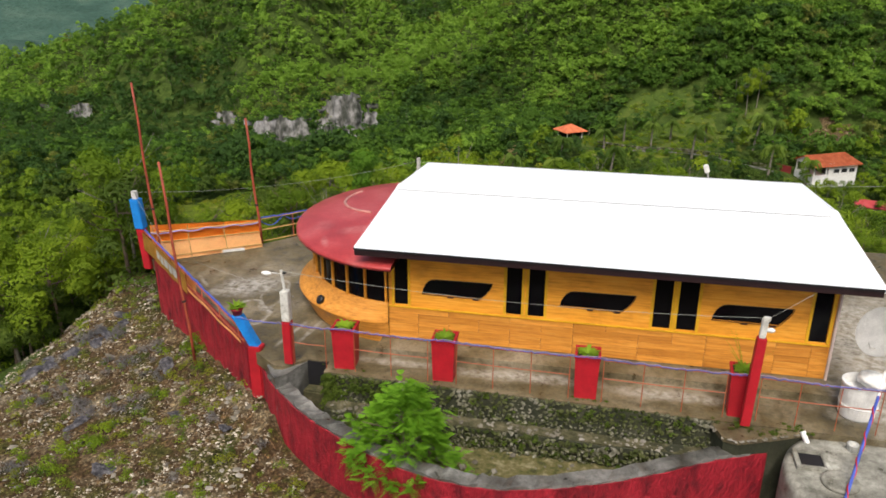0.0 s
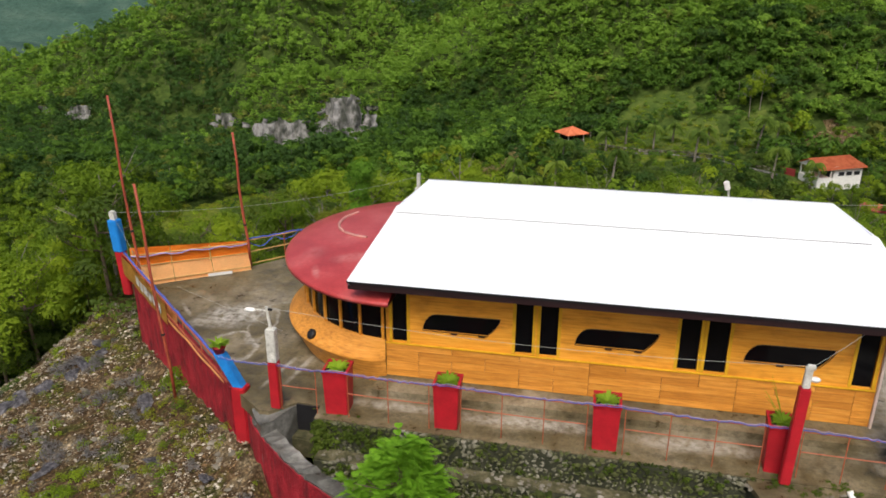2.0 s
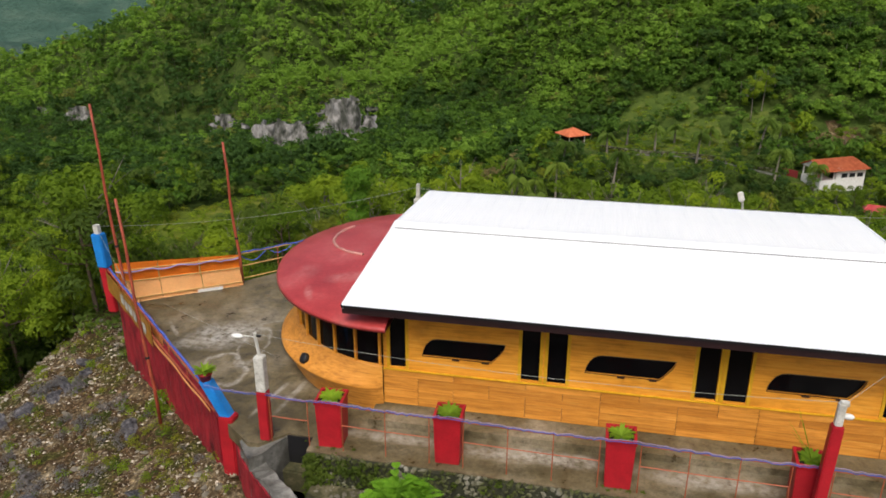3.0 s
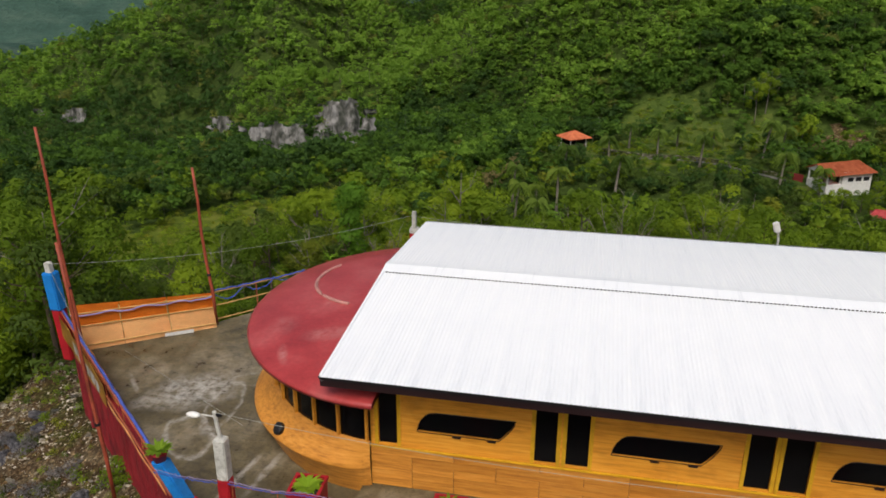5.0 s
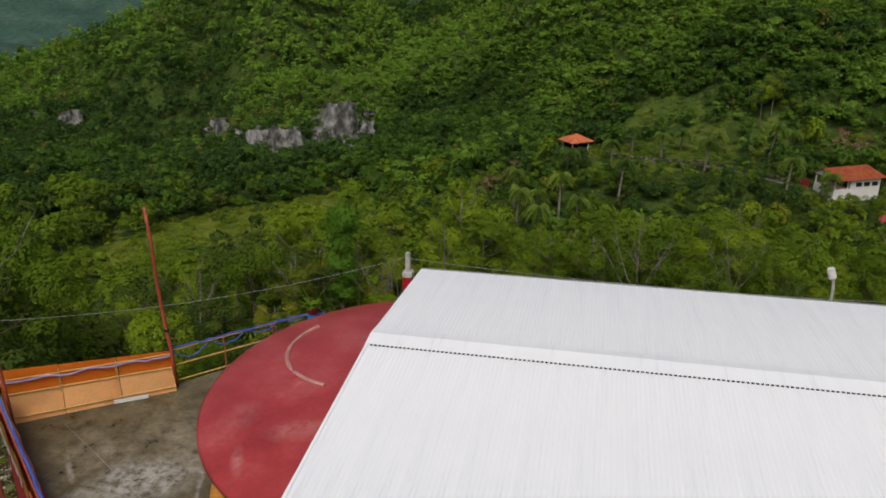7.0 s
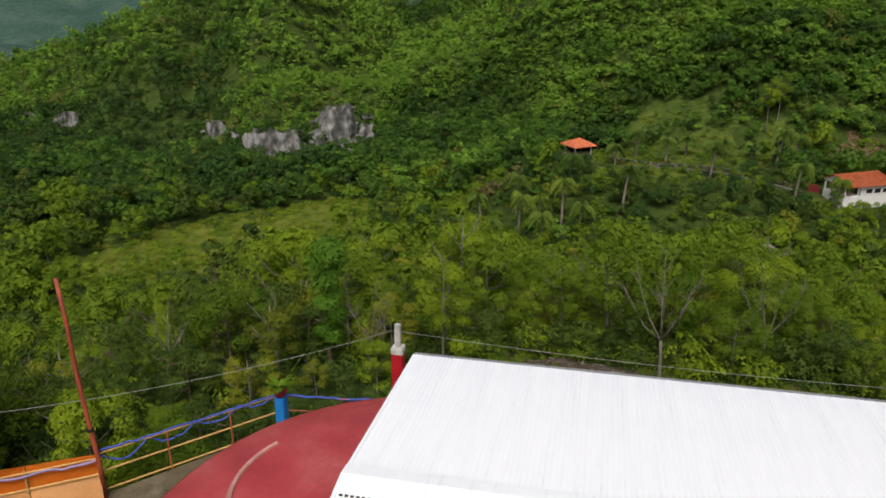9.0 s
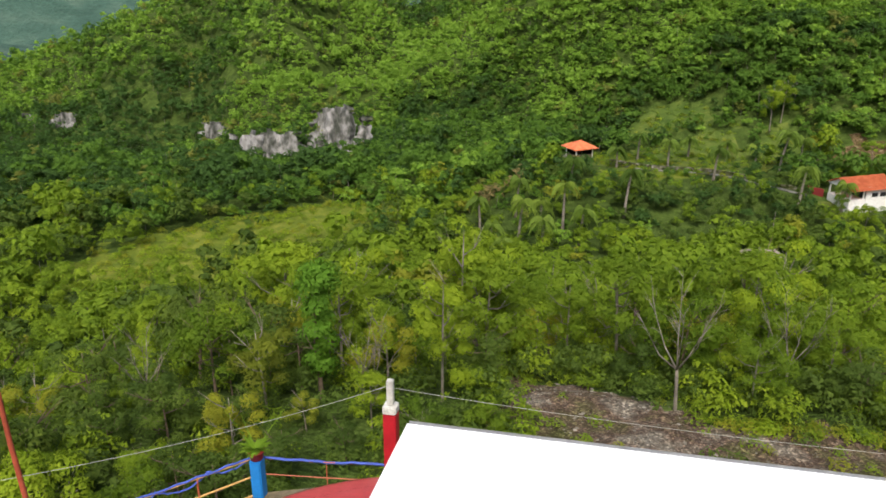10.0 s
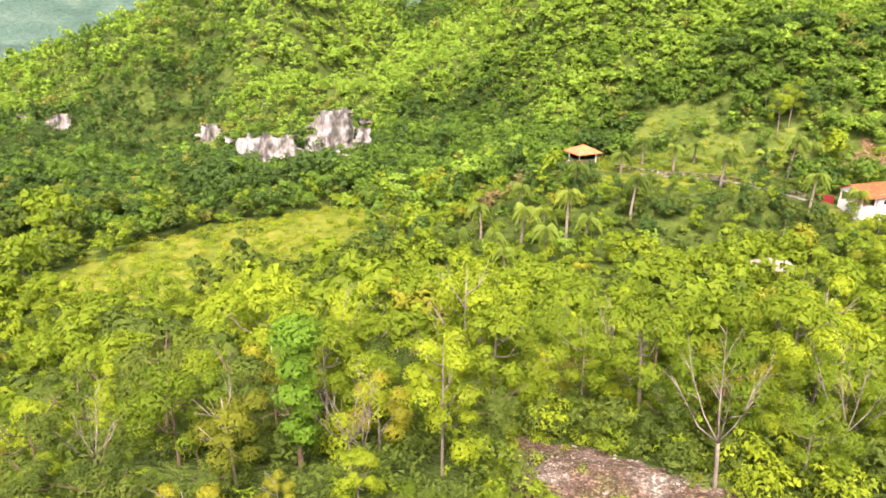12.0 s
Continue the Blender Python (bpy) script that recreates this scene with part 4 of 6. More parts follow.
def chip(seed):
    """A small angular chip of stone."""
    r = random.Random(seed)
    bm = bmesh.new()
    bmesh.ops.create_icosphere(bm, subdivisions=1, radius=0.5)
    bmesh.ops.delete(bm, geom=[v for v in bm.verts if v.co.z < -0.2], context="VERTS")
    for v in bm.verts:
        v.co = Vector((v.co.x * r.uniform(0.7, 1.3), v.co.y * r.uniform(0.7, 1.3), (v.co.z + 0.1) * r.uniform(0.6, 1.2)))
    me = bpy.data.meshes.new("chip")
    bm.to_mesh(me)
    bm.free()
    return me


def build_rubble():
    r = random.Random(8)
    spots, large = [], []
    g = np.random.RandomState(81)
    xs, ys = g.uniform(-15, 1, 60000), g.uniform(-12, 6, 60000)
    us, vs = to_uv(xs, ys)
    zs = height(us, vs)
    ok = (us > -15) & (waves(us, vs, 2.2, 31) + 0.6 * waves(us, vs, 5, 32) + g.normal(0, 0.5, 60000) > -0.25)
    for x, y, z in zip(xs[ok].tolist(), ys[ok].tolist(), zs[ok].tolist()):
        if on_site(x, y) or len(spots) >= 24000:
            continue
        sz = min(0.028 * r.paretovariate(2.0), 0.12)
        spots.append((x, y, z, sz, r.uniform(0.4, 0.9), r.uniform(0, 6.28)))
        if len(spots) % 70 == 0:
            sz = r.uniform(0.08, 0.24)
            large.append((x, y, z + sz * 0.1, sz, r.uniform(0.35, 0.6), r.uniform(0, 6.28)))
    scatter("rubble", "loose pale limestone chips on the slope", "rubble", [chip(k) for k in range(6)], spots, M_PEBBLE)
    scatter("broken_rock", "larger broken limestone on the slope", "rubble", STONES[:4], large, M_ROCK)
    spots = []
    for _ in range(3200):
        u, v = r.uniform(1, 20), r.uniform(12, 27)
        if not in_clearing(u, v):
            continue
        x, y = to_xy(u, v)
        sz = min(0.045 * r.paretovariate(2.2), 0.22)
        spots.append((x, y, ground_z(x, y) + sz * 0.1, sz, r.uniform(0.3, 0.6), r.uniform(0, 6.28)))
    scatter("clearing_rubble", "broken stone spoil on the bare clearing", "rubble", [chip(k + 9) for k in range(4)], spots, M_ROCK)
    spots = []
    for _ in range(120):
        x, y = r.uniform(-1.5, 7.4), r.uniform(-4.2, -2.6)
        sz = r.uniform(0.05, 0.22)
        if y < -2.5 - 0.0 and y > -4.2 + abs(x - 3) * 0.22:
            spots.append((x, y, -1.22 + sz * 0.2, sz, 0.7, r.uniform(0, 6)))
    for _ in range(150):
        sz = r.uniform(0.03, 0.13)
        spots.append((r.uniform(-1.1, 7.5), r.uniform(-2.45, -2.1), -0.69 + sz * 0.15, sz, 0.6, r.uniform(0, 6)))
    rim = [(7.72, -1.97), (7.98, -2.55), (8.3, -2.64), (9.0, -2.34), (9.9, -1.92)]
    for (ax, ay), (bx, by) in zip(rim, rim[1:]):
        for k in range(int(math.hypot(bx - ax, by - ay) / 0.075)):
            f = r.random()
            sz = r.uniform(0.05, 0.13)
            spots.append((ax + (bx - ax) * f, ay + (by - ay) * f, -0.05, sz, 0.7, r.uniform(0, 6)))
    scatter("bed_stones", "loose stones on the planting terrace", "stones", STONES[:4], spots, M_ROCK)


LEDGES = [lump(20 + k, 3, 0.42, 0.6) for k in range(3)]


def build_outcrops():
    """Larger limestone outcrops along the edge of the slope."""
    r = random.Random(12)
    for k in range(16):
        f = k / 15
        x, y = -11.6 - 1.2 * math.sin(f * 5) - r.uniform(0, 0.8), -5.5 + f * 9
        ob = put("rock", LEDGES[k % 3], M_OUTCROP)
        ob.matrix_basis = Matrix.LocRotScale((x, y, ground_z(x, y) + 0.02), Euler((0, 0, r.uniform(0, 6.28))), (r.uniform(0.4, 0.9), r.uniform(0.3, 0.6), r.uniform(0.25, 0.45)))
        tagged(ob, "grey weathered limestone outcrop on the slope", "rock", "limestone outcrops")
    for x, y, w in ((-7.25, 0.25, 0.62), (-3.9, -2.55, 0.42), (-5.6, -2.0, 0.4), (-8.3, -2.6, 0.5), (-6.2, -4.3, 0.55)):
        ob = put("rock", LEDGES[1], M_ROCK)
        ob.matrix_basis = Matrix.LocRotScale((x, y, ground_z(x, y) + 0.03), Euler((0.1, 0.2, x)), (w, w * 0.7, w * 0.5))
        tagged(ob, "pale flat limestone block on the rubble", "rock", "limestone outcrops")


# ---- terrace edge: red wall, posts, railings, banner, panels ----
def edge(f, z=0.0, out=0.0):
    """Along the deck's front-left edge, from the prow (0) to the second blue post (1)."""
    return Vector((-9.86 + 6.1 * f - 0.63 * out, 3.7 - 4.95 * f - 0.777 * out, z))


def build_edge_wall():
    n = 40
    line = [tuple(edge(0.1 + 0.9 * k / n, 0, 0.02).xy) for k in range(n + 1)]
    inner = [tuple(edge(0.1 + 0.9 * k / n, 0, -0.2).xy) for k in range(n + 1)]
    bm = strip_wall(line, inner, -3.4, 0.03, 0.012, 5)
    for v in bm.verts:
        if v.co.z > -1:
            v.co.z += max(0.0, 0.4 - 0.5 * (v.co.x + 9.86) / 6.1)
    w = part("prow_wall", bm, M_RED)
    tagged(w, "rough red-painted retaining wall under the prow", "wall", kind="structure")


def lean_post(name, base, top, cuts, label, group=""):
    """A square post in painted sections from base to top."""
    base, top = Vector(base), Vector(top)
    th = thing(name, Matrix.Translation(base), label, "post", group)
    d = top - base
    for a, b, w, m, nm in cuts:
        bm = bmesh.new()
        p, q = d * a, d * b
        ring0 = [bm.verts.new(p + Vector((sx * w / 2, sy * w / 2, 0))) for sx, sy in ((-1, -1), (1, -1), (1, 1), (-1, 1))]
        ring1 = [bm.verts.new(q + Vector((sx * w / 2, sy * w / 2, 0))) for sx, sy in ((-1, -1), (1, -1), (1, 1), (-1, 1))]
        for k in range(4):
            bm.faces.new((ring0[k], ring0[(k + 1) % 4], ring1[(k + 1) % 4], ring1[k]))
        bm.faces.new(ring0[::-1])
        bm.faces.new(ring1)
        bmesh.ops.bevel(bm, geom=bm.edges[:], offset=w * 0.09, segments=2, affect="EDGES")
        part(nm, bm, m, th)
    return th


def build_posts():
    lean_post("prow_post", (-9.8, 3.68, -0.3), (-10.1, 3.84, 2.34), ((0, 0.53, 0.27, M_REDPOST, "red_base"), (0.525, 0.905, 0.31, M_BLUE, "blue_wrap"), (0.9, 1.0, 0.16, M_GREY, "grey_top")), "leaning prow post painted red and blue with a grey top")
    lean_post("edge_post", (-3.5, -1.25, -2.4), (-3.5, -1.25, 0.12), ((0, 1, 0.34, M_REDPOST, "red_base"),), "square red post at the terrace corner")
    lean_post("blue_post", (-3.52, -1.24, 0.1), (-3.98, -1.2, 0.92), ((0, 1, 0.26, M_BLUE, "blue_shaft"),), "leaning blue painted post head at the terrace corner")
    lean_post("rear_blue_post", (-4.35, 8.75, -0.4), (-4.32, 8.7, 0.86), ((0, 0.25, 0.22, M_REDPOST, "red_base"), (0.25, 1, 0.22, M_BLUE, "blue_shaft")), "blue painted post at the rear rail")
    for nm, m, h0, lab in (("left_pillar", pose(-2.35, -1.72, 0), 1.18, "slim pillar painted red below and grey-white above"),):
        th = thing("lamp_pillar", m, lab, "pillar")
        part("red_shaft", box(bmesh.new(), (0, 0, 0.59), (0.22, 0.22, 1.18), bevel=0.02), M_REDPOST, th)
        part("grey_shaft", box(bmesh.new(), (0, 0, 1.59), (0.21, 0.21, 0.82), bevel=0.02), M_GREY, th)
        part("pipe", tube(bmesh.new(), [(0.0, 0, 1.98), (-0.04, 0, 2.3), (-0.06, 0, 2.52)], 0.035, 8), M_GREY, th)
        part("arm", tube(bmesh.new(), [(-0.05, 0, 2.42), (-0.3, -0.02, 2.44)], 0.014, 6), M_GREY, th)
        bm = bmesh.new()
        bmesh.ops.create_uvsphere(bm, u_segments=14, v_segments=8, radius=0.5, matrix=pose(-0.44, -0.03, 2.42) @ Matrix.Diagonal((0.27, 0.13, 0.1, 1)))
        part("lamp_head", bm, M_WHITE, th, "white street lamp head", True)
        part("wire_bracket", box(bmesh.new(), (0.02, 0, 2.46), (0.1, 0.05, 0.05), bevel=0.008), M_DARK, th)
    th = thing("lamp_pillar", pose(8.5, -1.98, 0, 0, 1.6, 0), "slim red pillar with a grey top and lamp", "pillar")
    part("red_shaft", box(bmesh.new(), (0, 0, 1.08), (0.2, 0.2, 2.16), bevel=0.02), M_REDPOST, th)
    part("grey_shaft", box(bmesh.new(), (0, 0, 2.38), (0.13, 0.13, 0.46), bevel=0.02), M_GREY, th)
    part("wire_bracket", box(bmesh.new(), (0.03, 0, 2.6), (0.14, 0.1, 0.08), bevel=0.01), M_GREY, th)
    bm = bmesh.new()
    bmesh.ops.create_uvsphere(bm, u_segments=14, v_segments=8, radius=0.5, matrix=pose(0.14, 0.02, 2.34) @ Matrix.Diagonal((0.2, 0.13, 0.11, 1)))
    part("lamp_head", bm, M_WHITE, th, "white lamp head", True)
    th = thing("rear_post", pose(-1.8, 9.1, -0.3), "slim red post with a grey top at the rear edge", "post")
    part("red_shaft", box(bmesh.new(), (0, 0, 1.15), (0.24, 0.24, 2.3), bevel=0.02), M_REDPOST, th)
    part("grey_collar", box(bmesh.new(), (0, 0, 2.38), (0.25, 0.25, 0.16), bevel=0.02), M_GREY, th)
    part("grey_shaft", box(bmesh.new(), (0, 0, 2.71), (0.12, 0.12, 0.5), bevel=0.015), M_GREY, th)
    th = thing("street_lamp", pose(8.5, 10.25, -0.4), "grey street lamp with a pale head behind the hall", "street lamp")
    part("pole", tube(bmesh.new(), [(0, 0, 0), (0, 0, 2.6), (-0.04, 0, 2.85)], 0.035, 8), M_GREY, th)
    part("head", box(bmesh.new(), (0, 0, 0), (0.18, 0.1, 0.32), bevel=0.03), M_WHITE, th).matrix_basis = pose(-0.1, -0.02, 3.0, 0, -18, 0)


def flag_pole(base, top, r, label):
    base, top = Vector(base), Vector(top)
    d = top - base
    th = thing("flag_pole", Matrix.Translation(base), label, "pole", "thin red poles")
    bend = Vector((0.05, -0.03, 0))
    pts = [d * f + bend * math.sin(f * 9) for f in (0, 0.2, 0.4, 0.6, 0.8, 1)]
    part("shaft", tube(bmesh.new(), pts, [r, r, r * 0.95, r * 0.9, r * 0.85, r * 0.8], 10), M_POLE, th, "", True)
    part("clamp", tube(bmesh.new(), [d * 0.33 - d.normalized() * 0.03, d * 0.33 + d.normalized() * 0.03], r * 1.35, 10), M_DARK, th)


def build_poles():
    flag_pole((-9.0, 3.25, 0.0), (-9.36, 3.42, 5.96), 0.042, "tall leaning thin red metal pole on the terrace")
    flag_pole((-6.7, 5.86, 0.0), (-6.95, 5.9, 4.5), 0.045, "thin red metal pole beside the orange panels")
    flag_pole((-6.25, 0.15, ground_z(-6.25, 0.15)), (-6.85, 0.52, 4.37), 0.042, "thin red metal pole standing outside the prow wall")


def rail_run(name, a, b, z_posts, rails, m_post, m_rail, step, label, rope=None):
    """A pipe railing from a to b: posts, rails and, if wanted, ropes along the top."""
    a, b = Vector(a), Vector(b)
    th = thing(name, Matrix.Translation(a), label, "railing")
    d = b - a
    n = max(1, round(d.length / step))
    for k in range(n + 1):
        p = d * (k / n)
        part("rail_post", tube(bmesh.new(), [p, p + Vector((0, 0, z_posts))], 0.011, 6), m_post, th)
    for z in rails:
        part("rail", tube(bmesh.new(), [Vector((0, 0, z)), d * 0.5 + Vector((0, 0, z - 0.01)), d + Vector((0, 0, z))], 0.011, 6), m_rail, th)
    return th


def rope(pts, r, m, label):
    bm = bmesh.new()
    rr = random.Random(len(pts) + int(pts[0][0] * 10))
    pts = [Vector(p) + Vector((0, rr.uniform(-0.015, 0.015), rr.uniform(-0.018, 0.018))) for p in pts]
    tube(bm, pts, r, 6)
    return tagged(part("rope", bm, m, None, "", True), label, "rope", "ropes along the railings")


def build_rails():
    y = -1.78
    spans = [(-2.2, -1.35), (-0.6, 1.25), (1.95, 4.62), (5.38, 8.05), (8.75, 11.2)]
    for x0, x1 in spans:
        rail_run("railing", (x0, y, 0), (x1, y, 0), 1.1, (1.08, 0.62), M_RAIL, M_RAIL, 0.9, "rusty orange pipe railing along the terrace edge")
    for x0, x1 in ((-3.7, -2.35), (-2.3, -0.95), (-0.95, 1.6), (1.6, 5.0), (5.0, 8.6), (8.6, 11.4)):
        rope(sag((x0, y - 0.03, 1.14), (x1, y - 0.03, 1.13), 0.03, 48), 0.009, M_ROPE, "twisted blue rope along the rail")
        rope(sag((x0, y + 0.02, 1.16), (x1, y + 0.02, 1.14), 0.05, 48), 0.006, M_ROPE2, "thin violet rope along the rail")
    # prow rail with the banner
    th = thing("prow_railing", Matrix(), "orange pipe railing along the prow wall", "railing")
    for k in range(7):
        f = k / 6.4
        part("rail_post", tube(bmesh.new(), [edge(f, 0), edge(f, 1.05 - 0.62 * f)], 0.018, 7), M_RAIL, th)
    part("rail", tube(bmesh.new(), [edge(f / 10, 1.03 - 0.065 * f) for f in range(11)], 0.02, 7), M_RAIL, th)
    part("rail", tube(bmesh.new(), [edge(f / 10, 0.7 - 0.05 * f, 0.06) for f in range(11)], 0.02, 7), M_RAIL, th)
    rope([edge(f / 30, 1.06 - 0.62 * f / 30 - 0.05 * abs(math.sin(f * 0.55)), -0.05) for f in range(31)], 0.035, M_ROPE, "bundled blue rope along the prow rail")
    rope([edge(f / 30, 1.0 - 0.62 * f / 30 - 0.08 * abs(math.sin(f * 0.4)), -0.08) for f in range(31)], 0.022, M_ROPE2, "violet rope along the prow rail")
    # banner on the outer side, with blurred writing as bars
    def sheet(f0, f1, top, bot, out, m, name, th, n=24, thick=0.012):
        bm = bmesh.new()
        cols = []
        for k in range(n + 1):
            f = f0 + (f1 - f0) * k / n
            w = 0.012 * math.sin(k * 0.9)
            cols.append([bm.verts.new(edge(f, top(f), out + w)), bm.verts.new(edge(f, (top(f) + bot(f)) / 2, out - w)), bm.verts.new(edge(f, bot(f), out + w))])
        for a, b in zip(cols, cols[1:]):
            for i in range(2):
                bm.faces.new((a[i], b[i], b[i + 1], a[i + 1]))
        bmesh.ops.solidify(bm, geom=bm.faces[:], thickness=thick)
        return part(name, bm, m, th)

    ban = thing("banner", Matrix(), "ochre cloth banner with pale lettering on the prow rail", "banner")
    top, bot = lambda f: 1.07 - 0.62 * f, lambda f: 0.46 - 0.62 * f
    sheet(0.02, 0.5, top, bot, 0.09, M_BANNER, "cloth", ban)
    for k, (f, w, z) in enumerate(((0.19, 0.035, 0.04), (0.235, 0.03, 0.0), (0.275, 0.04, 0.02), (0.325, 0.03, 0.0), (0.365, 0.045, 0.02), (0.42, 0.03, 0.0))):
        sheet(f, f + w, lambda q: 0.93 - 0.62 * q + z, lambda q: 0.64 - 0.62 * q + z, 0.112, M_WHITE, "lettering_bar", ban, 3, 0.006)
    # inner orange boards on the prow rail
    th2 = thing("orange_screen", Matrix(), "orange board fixed inside the prow rail", "screen")
    sheet(0.06, 0.52, lambda f: 0.98 - 0.62 * f, lambda f: 0.3 - 0.55 * f, -0.12, M_PANEL2, "board", th2)

    plank = thing("edge_plank", Matrix(), "pale orange plank along the top of the prow wall", "plank")
    sheet(0.5, 0.97, lambda f: 0.66 - 0.56 * f, lambda f: 0.5 - 0.47 * f, 0.07, M_PANEL2, "board", plank, 14, 0.03)

    # rear-left rail with the orange panels
    a, b, c = Vector((-9.62, 3.72, 0)), Vector((-6.78, 5.92, 0)), Vector((-4.38, 8.75, 0))
    th = thing("board_fence", Matrix.Translation(a), "two-tone orange board fence along the rear rail", "panel")
    d = b - a
    foot = Vector((d.y, -d.x, 0)).normalized() * 0.32
    for m, nm in ((M_PANEL, "upper_board"), (M_PANEL2, "lower_board")):
        for k in range(3):
            bm = bmesh.new()
            f0, f1 = k / 3 + 0.002, (k + 1) / 3 - 0.002
            up = lambda f: 1.22 - 0.3 * f
            mid = lambda f: 0.62 - 0.12 * f
            lo = lambda f: 0.03 - 0.01 * f
            tp, bt = (up, mid) if nm == "upper_board" else (mid, lo)
            q = [bm.verts.new(d * f + (foot if g is lo else Vector()) + Vector((0, 0, g(f) + (0 if g is not lo else 0.012 * math.sin(f * 17))))) for f, g in ((f0, bt), (f1, bt), (f1, tp), (f0, tp))]
            bm.faces.new(q)
            bmesh.ops.solidify(bm, geom=bm.faces[:], thickness=0.02 if m is M_PANEL else 0.028)
            part(nm, bm, m, th)
    part("torn_edge", box(bmesh.new(), (0, 0, 0), (0.75, 0.02, 0.1), bevel=0.005), M_WHITE, th, "torn pale board edge").matrix_basis = pose(*(d * 0.72 + foot + Vector((0.02, -0.03, 0.06))), 0, 2, math.degrees(math.atan2(d.y, d.x)))
    nrm = Vector((d.y, -d.x, 0)).normalized() * 0.05
    for z0, z1, out in ((0.98, 0.86, 0), (0.62, 0.5, 0), (0.16, 0.12, 0.8)):
        part("rail", tube(bmesh.new(), [nrm + foot * out + Vector((0, 0, z0)), d + nrm + foot * out + Vector((0, 0, z1))], 0.018, 7), M_RAILY, th)
    for f in (0.02, 0.33, 0.66):
        part("rail_post", tube(bmesh.new(), [d * f + nrm, d * f + nrm + Vector((0, 0, 1.15 - 0.3 * f))], 0.018, 7), M_RAILY, th)
    rope([a + d * (k / 24) + nrm * 1.6 + Vector((0, 0, 0.98 - 0.13 * k / 24 - 0.06 * abs(math.sin(k * 0.52)))) for k in range(25)], 0.024, M_ROPE2, "violet rope over the orange boards")
    th = thing("rear_railing", Matrix.Translation(b), "yellow pipe railing along the rear edge", "railing")
    d = c - b
    for z in (0.92, 0.52, 0.1):
        part("rail", tube(bmesh.new(), [Vector((0, 0, z)), d + Vector((0, 0, z - 0.08))], 0.018, 7), M_RAILY, th)
    for f in (0.35, 0.7):
        part("rail_post", tube(bmesh.new(), [d * f, d * f + Vector((0, 0, 0.9))], 0.018, 7), M_RAIL, th)
    for k in range(4):
        rope(sag(b + d * (k / 4) + Vector((0, 0, 0.92)), b + d * ((k + 1) / 4) + Vector((0, 0, 0.9)), 0.26 - 0.04 * k, 14), 0.018, M_ROPE, "looped blue rope on the rear rail")
    rope(sag(b + Vector((0, 0, 0.97)), c + Vector((0, 0, 0.88)), 0.02, 20), 0.022, M_ROPE, "blue rope along the rear rail")
    th = rail_run("rear_railing", (-4.3, 8.8, 0), (-1.8, 9.15, 0), 0.8, (0.8, 0.45), M_RAIL, M_RAIL, 1.2, "rusty pipe railing along the rear edge")
    rope(sag((-4.3, 8.8, 0.84), (-1.8, 9.15, 0.84), 0.05, 16), 0.026, M_ROPE, "blue rope along the rear rail")
    rail_run("rear_railing", (-1.7, 9.2, 0), (11.5, 9.9, 0), 0.8, (0.8, 0.45), M_RAIL, M_RAIL, 1.4, "rusty pipe railing along the rear edge")


def build_wires():
    for a, b, dr, lab in (((-2.4, -1.72, 2.5), (8.62, -1.98, 2.62), 0.22, "thin pale wire between the pillars"), ((8.62, -1.98, 2.6), (10.3, 0.0, 2.75), 0.02, "thin wire from the pillar to the hall"), ((-10.08, 3.84, 2.3), (-1.8, 9.1, 2.55), 0.32, "thin pale wire from the prow post to the rear post"),
                          ((-1.8, 9.1, 2.5), (14.0, 9.7, 2.5), 0.28, "thin pale wire behind the hall"), ((-10.05, 3.8, 2.2), (-6.7, 1.3, 0.0), 0.05, "thin guy wire of the prow post"), ((-3.0, 0.2, 0.9), (-8.2, 3.8, 0.05), 0.0, "thin cord across the terrace")):
        bm = bmesh.new()
        tube(bm, sag(a, b, dr, 24), 0.0042, 5)
        tagged(part("wire", bm, M_WIRE), lab, "wire", "overhead wires")


build_edge_wall()
build_posts()
build_poles()
build_rails()
build_wires()


# ---- foliage kit ----
def leaf_mesh(name, blobs, count, size, material, seed, up=0.35, long=1.6, under=0.35, jit=0.28, own=0.8):
    """A crown of many small bent leaf clumps spread over the skins of several blobs."""
    r = np.random.RandomState(seed)
    blobs = np.array(blobs, float)
    w = blobs[:, 3] ** 2
    k = r.choice(len(blobs), count, p=w / w.sum())
    d = r.normal(size=(count, 3))
    d /= np.linalg.norm(d, axis=1)[:, None]
    d[:, 2] = np.where(d[:, 2] < -under, -d[:, 2], d[:, 2])
    rad = blobs[k, 3] * r.uniform(0.62, 1.06, count)
    c = blobs[k, :3] + d * rad[:, None] * np.array([1, 1, 0.8])
    n = d + r.normal(scale=jit, size=(count, 3)) + np.array([0, 0, up])
    n /= np.linalg.norm(n, axis=1)[:, None]
    a = np.cross(n, r.normal(size=(count, 3)))
    a /= np.linalg.norm(a, axis=1)[:, None]
    b = np.cross(n, a)
    s = size * r.uniform(0.55, 1.35, count)[:, None]
    tri = np.stack([c - a * s * long / 2 + b * s / 2, c - a * s * long / 2 - b * s / 2, c + a * s * long / 2 - n * s * 0.15], 1)
    axis = np.array([blobs[:, 0].mean(), blobs[:, 1].mean(), blobs[:, 2].mean() - 0.5])
    out = c - axis
    out /= np.linalg.norm(out, axis=1)[:, None] + 1e-6
    m = d * 0.55 + out * 0.45 + n * own
    m /= np.linalg.norm(m, axis=1)[:, None]
    return np.concatenate([tri, np.repeat(m[:, None], 3, 1)], 2).reshape(-1, 6)


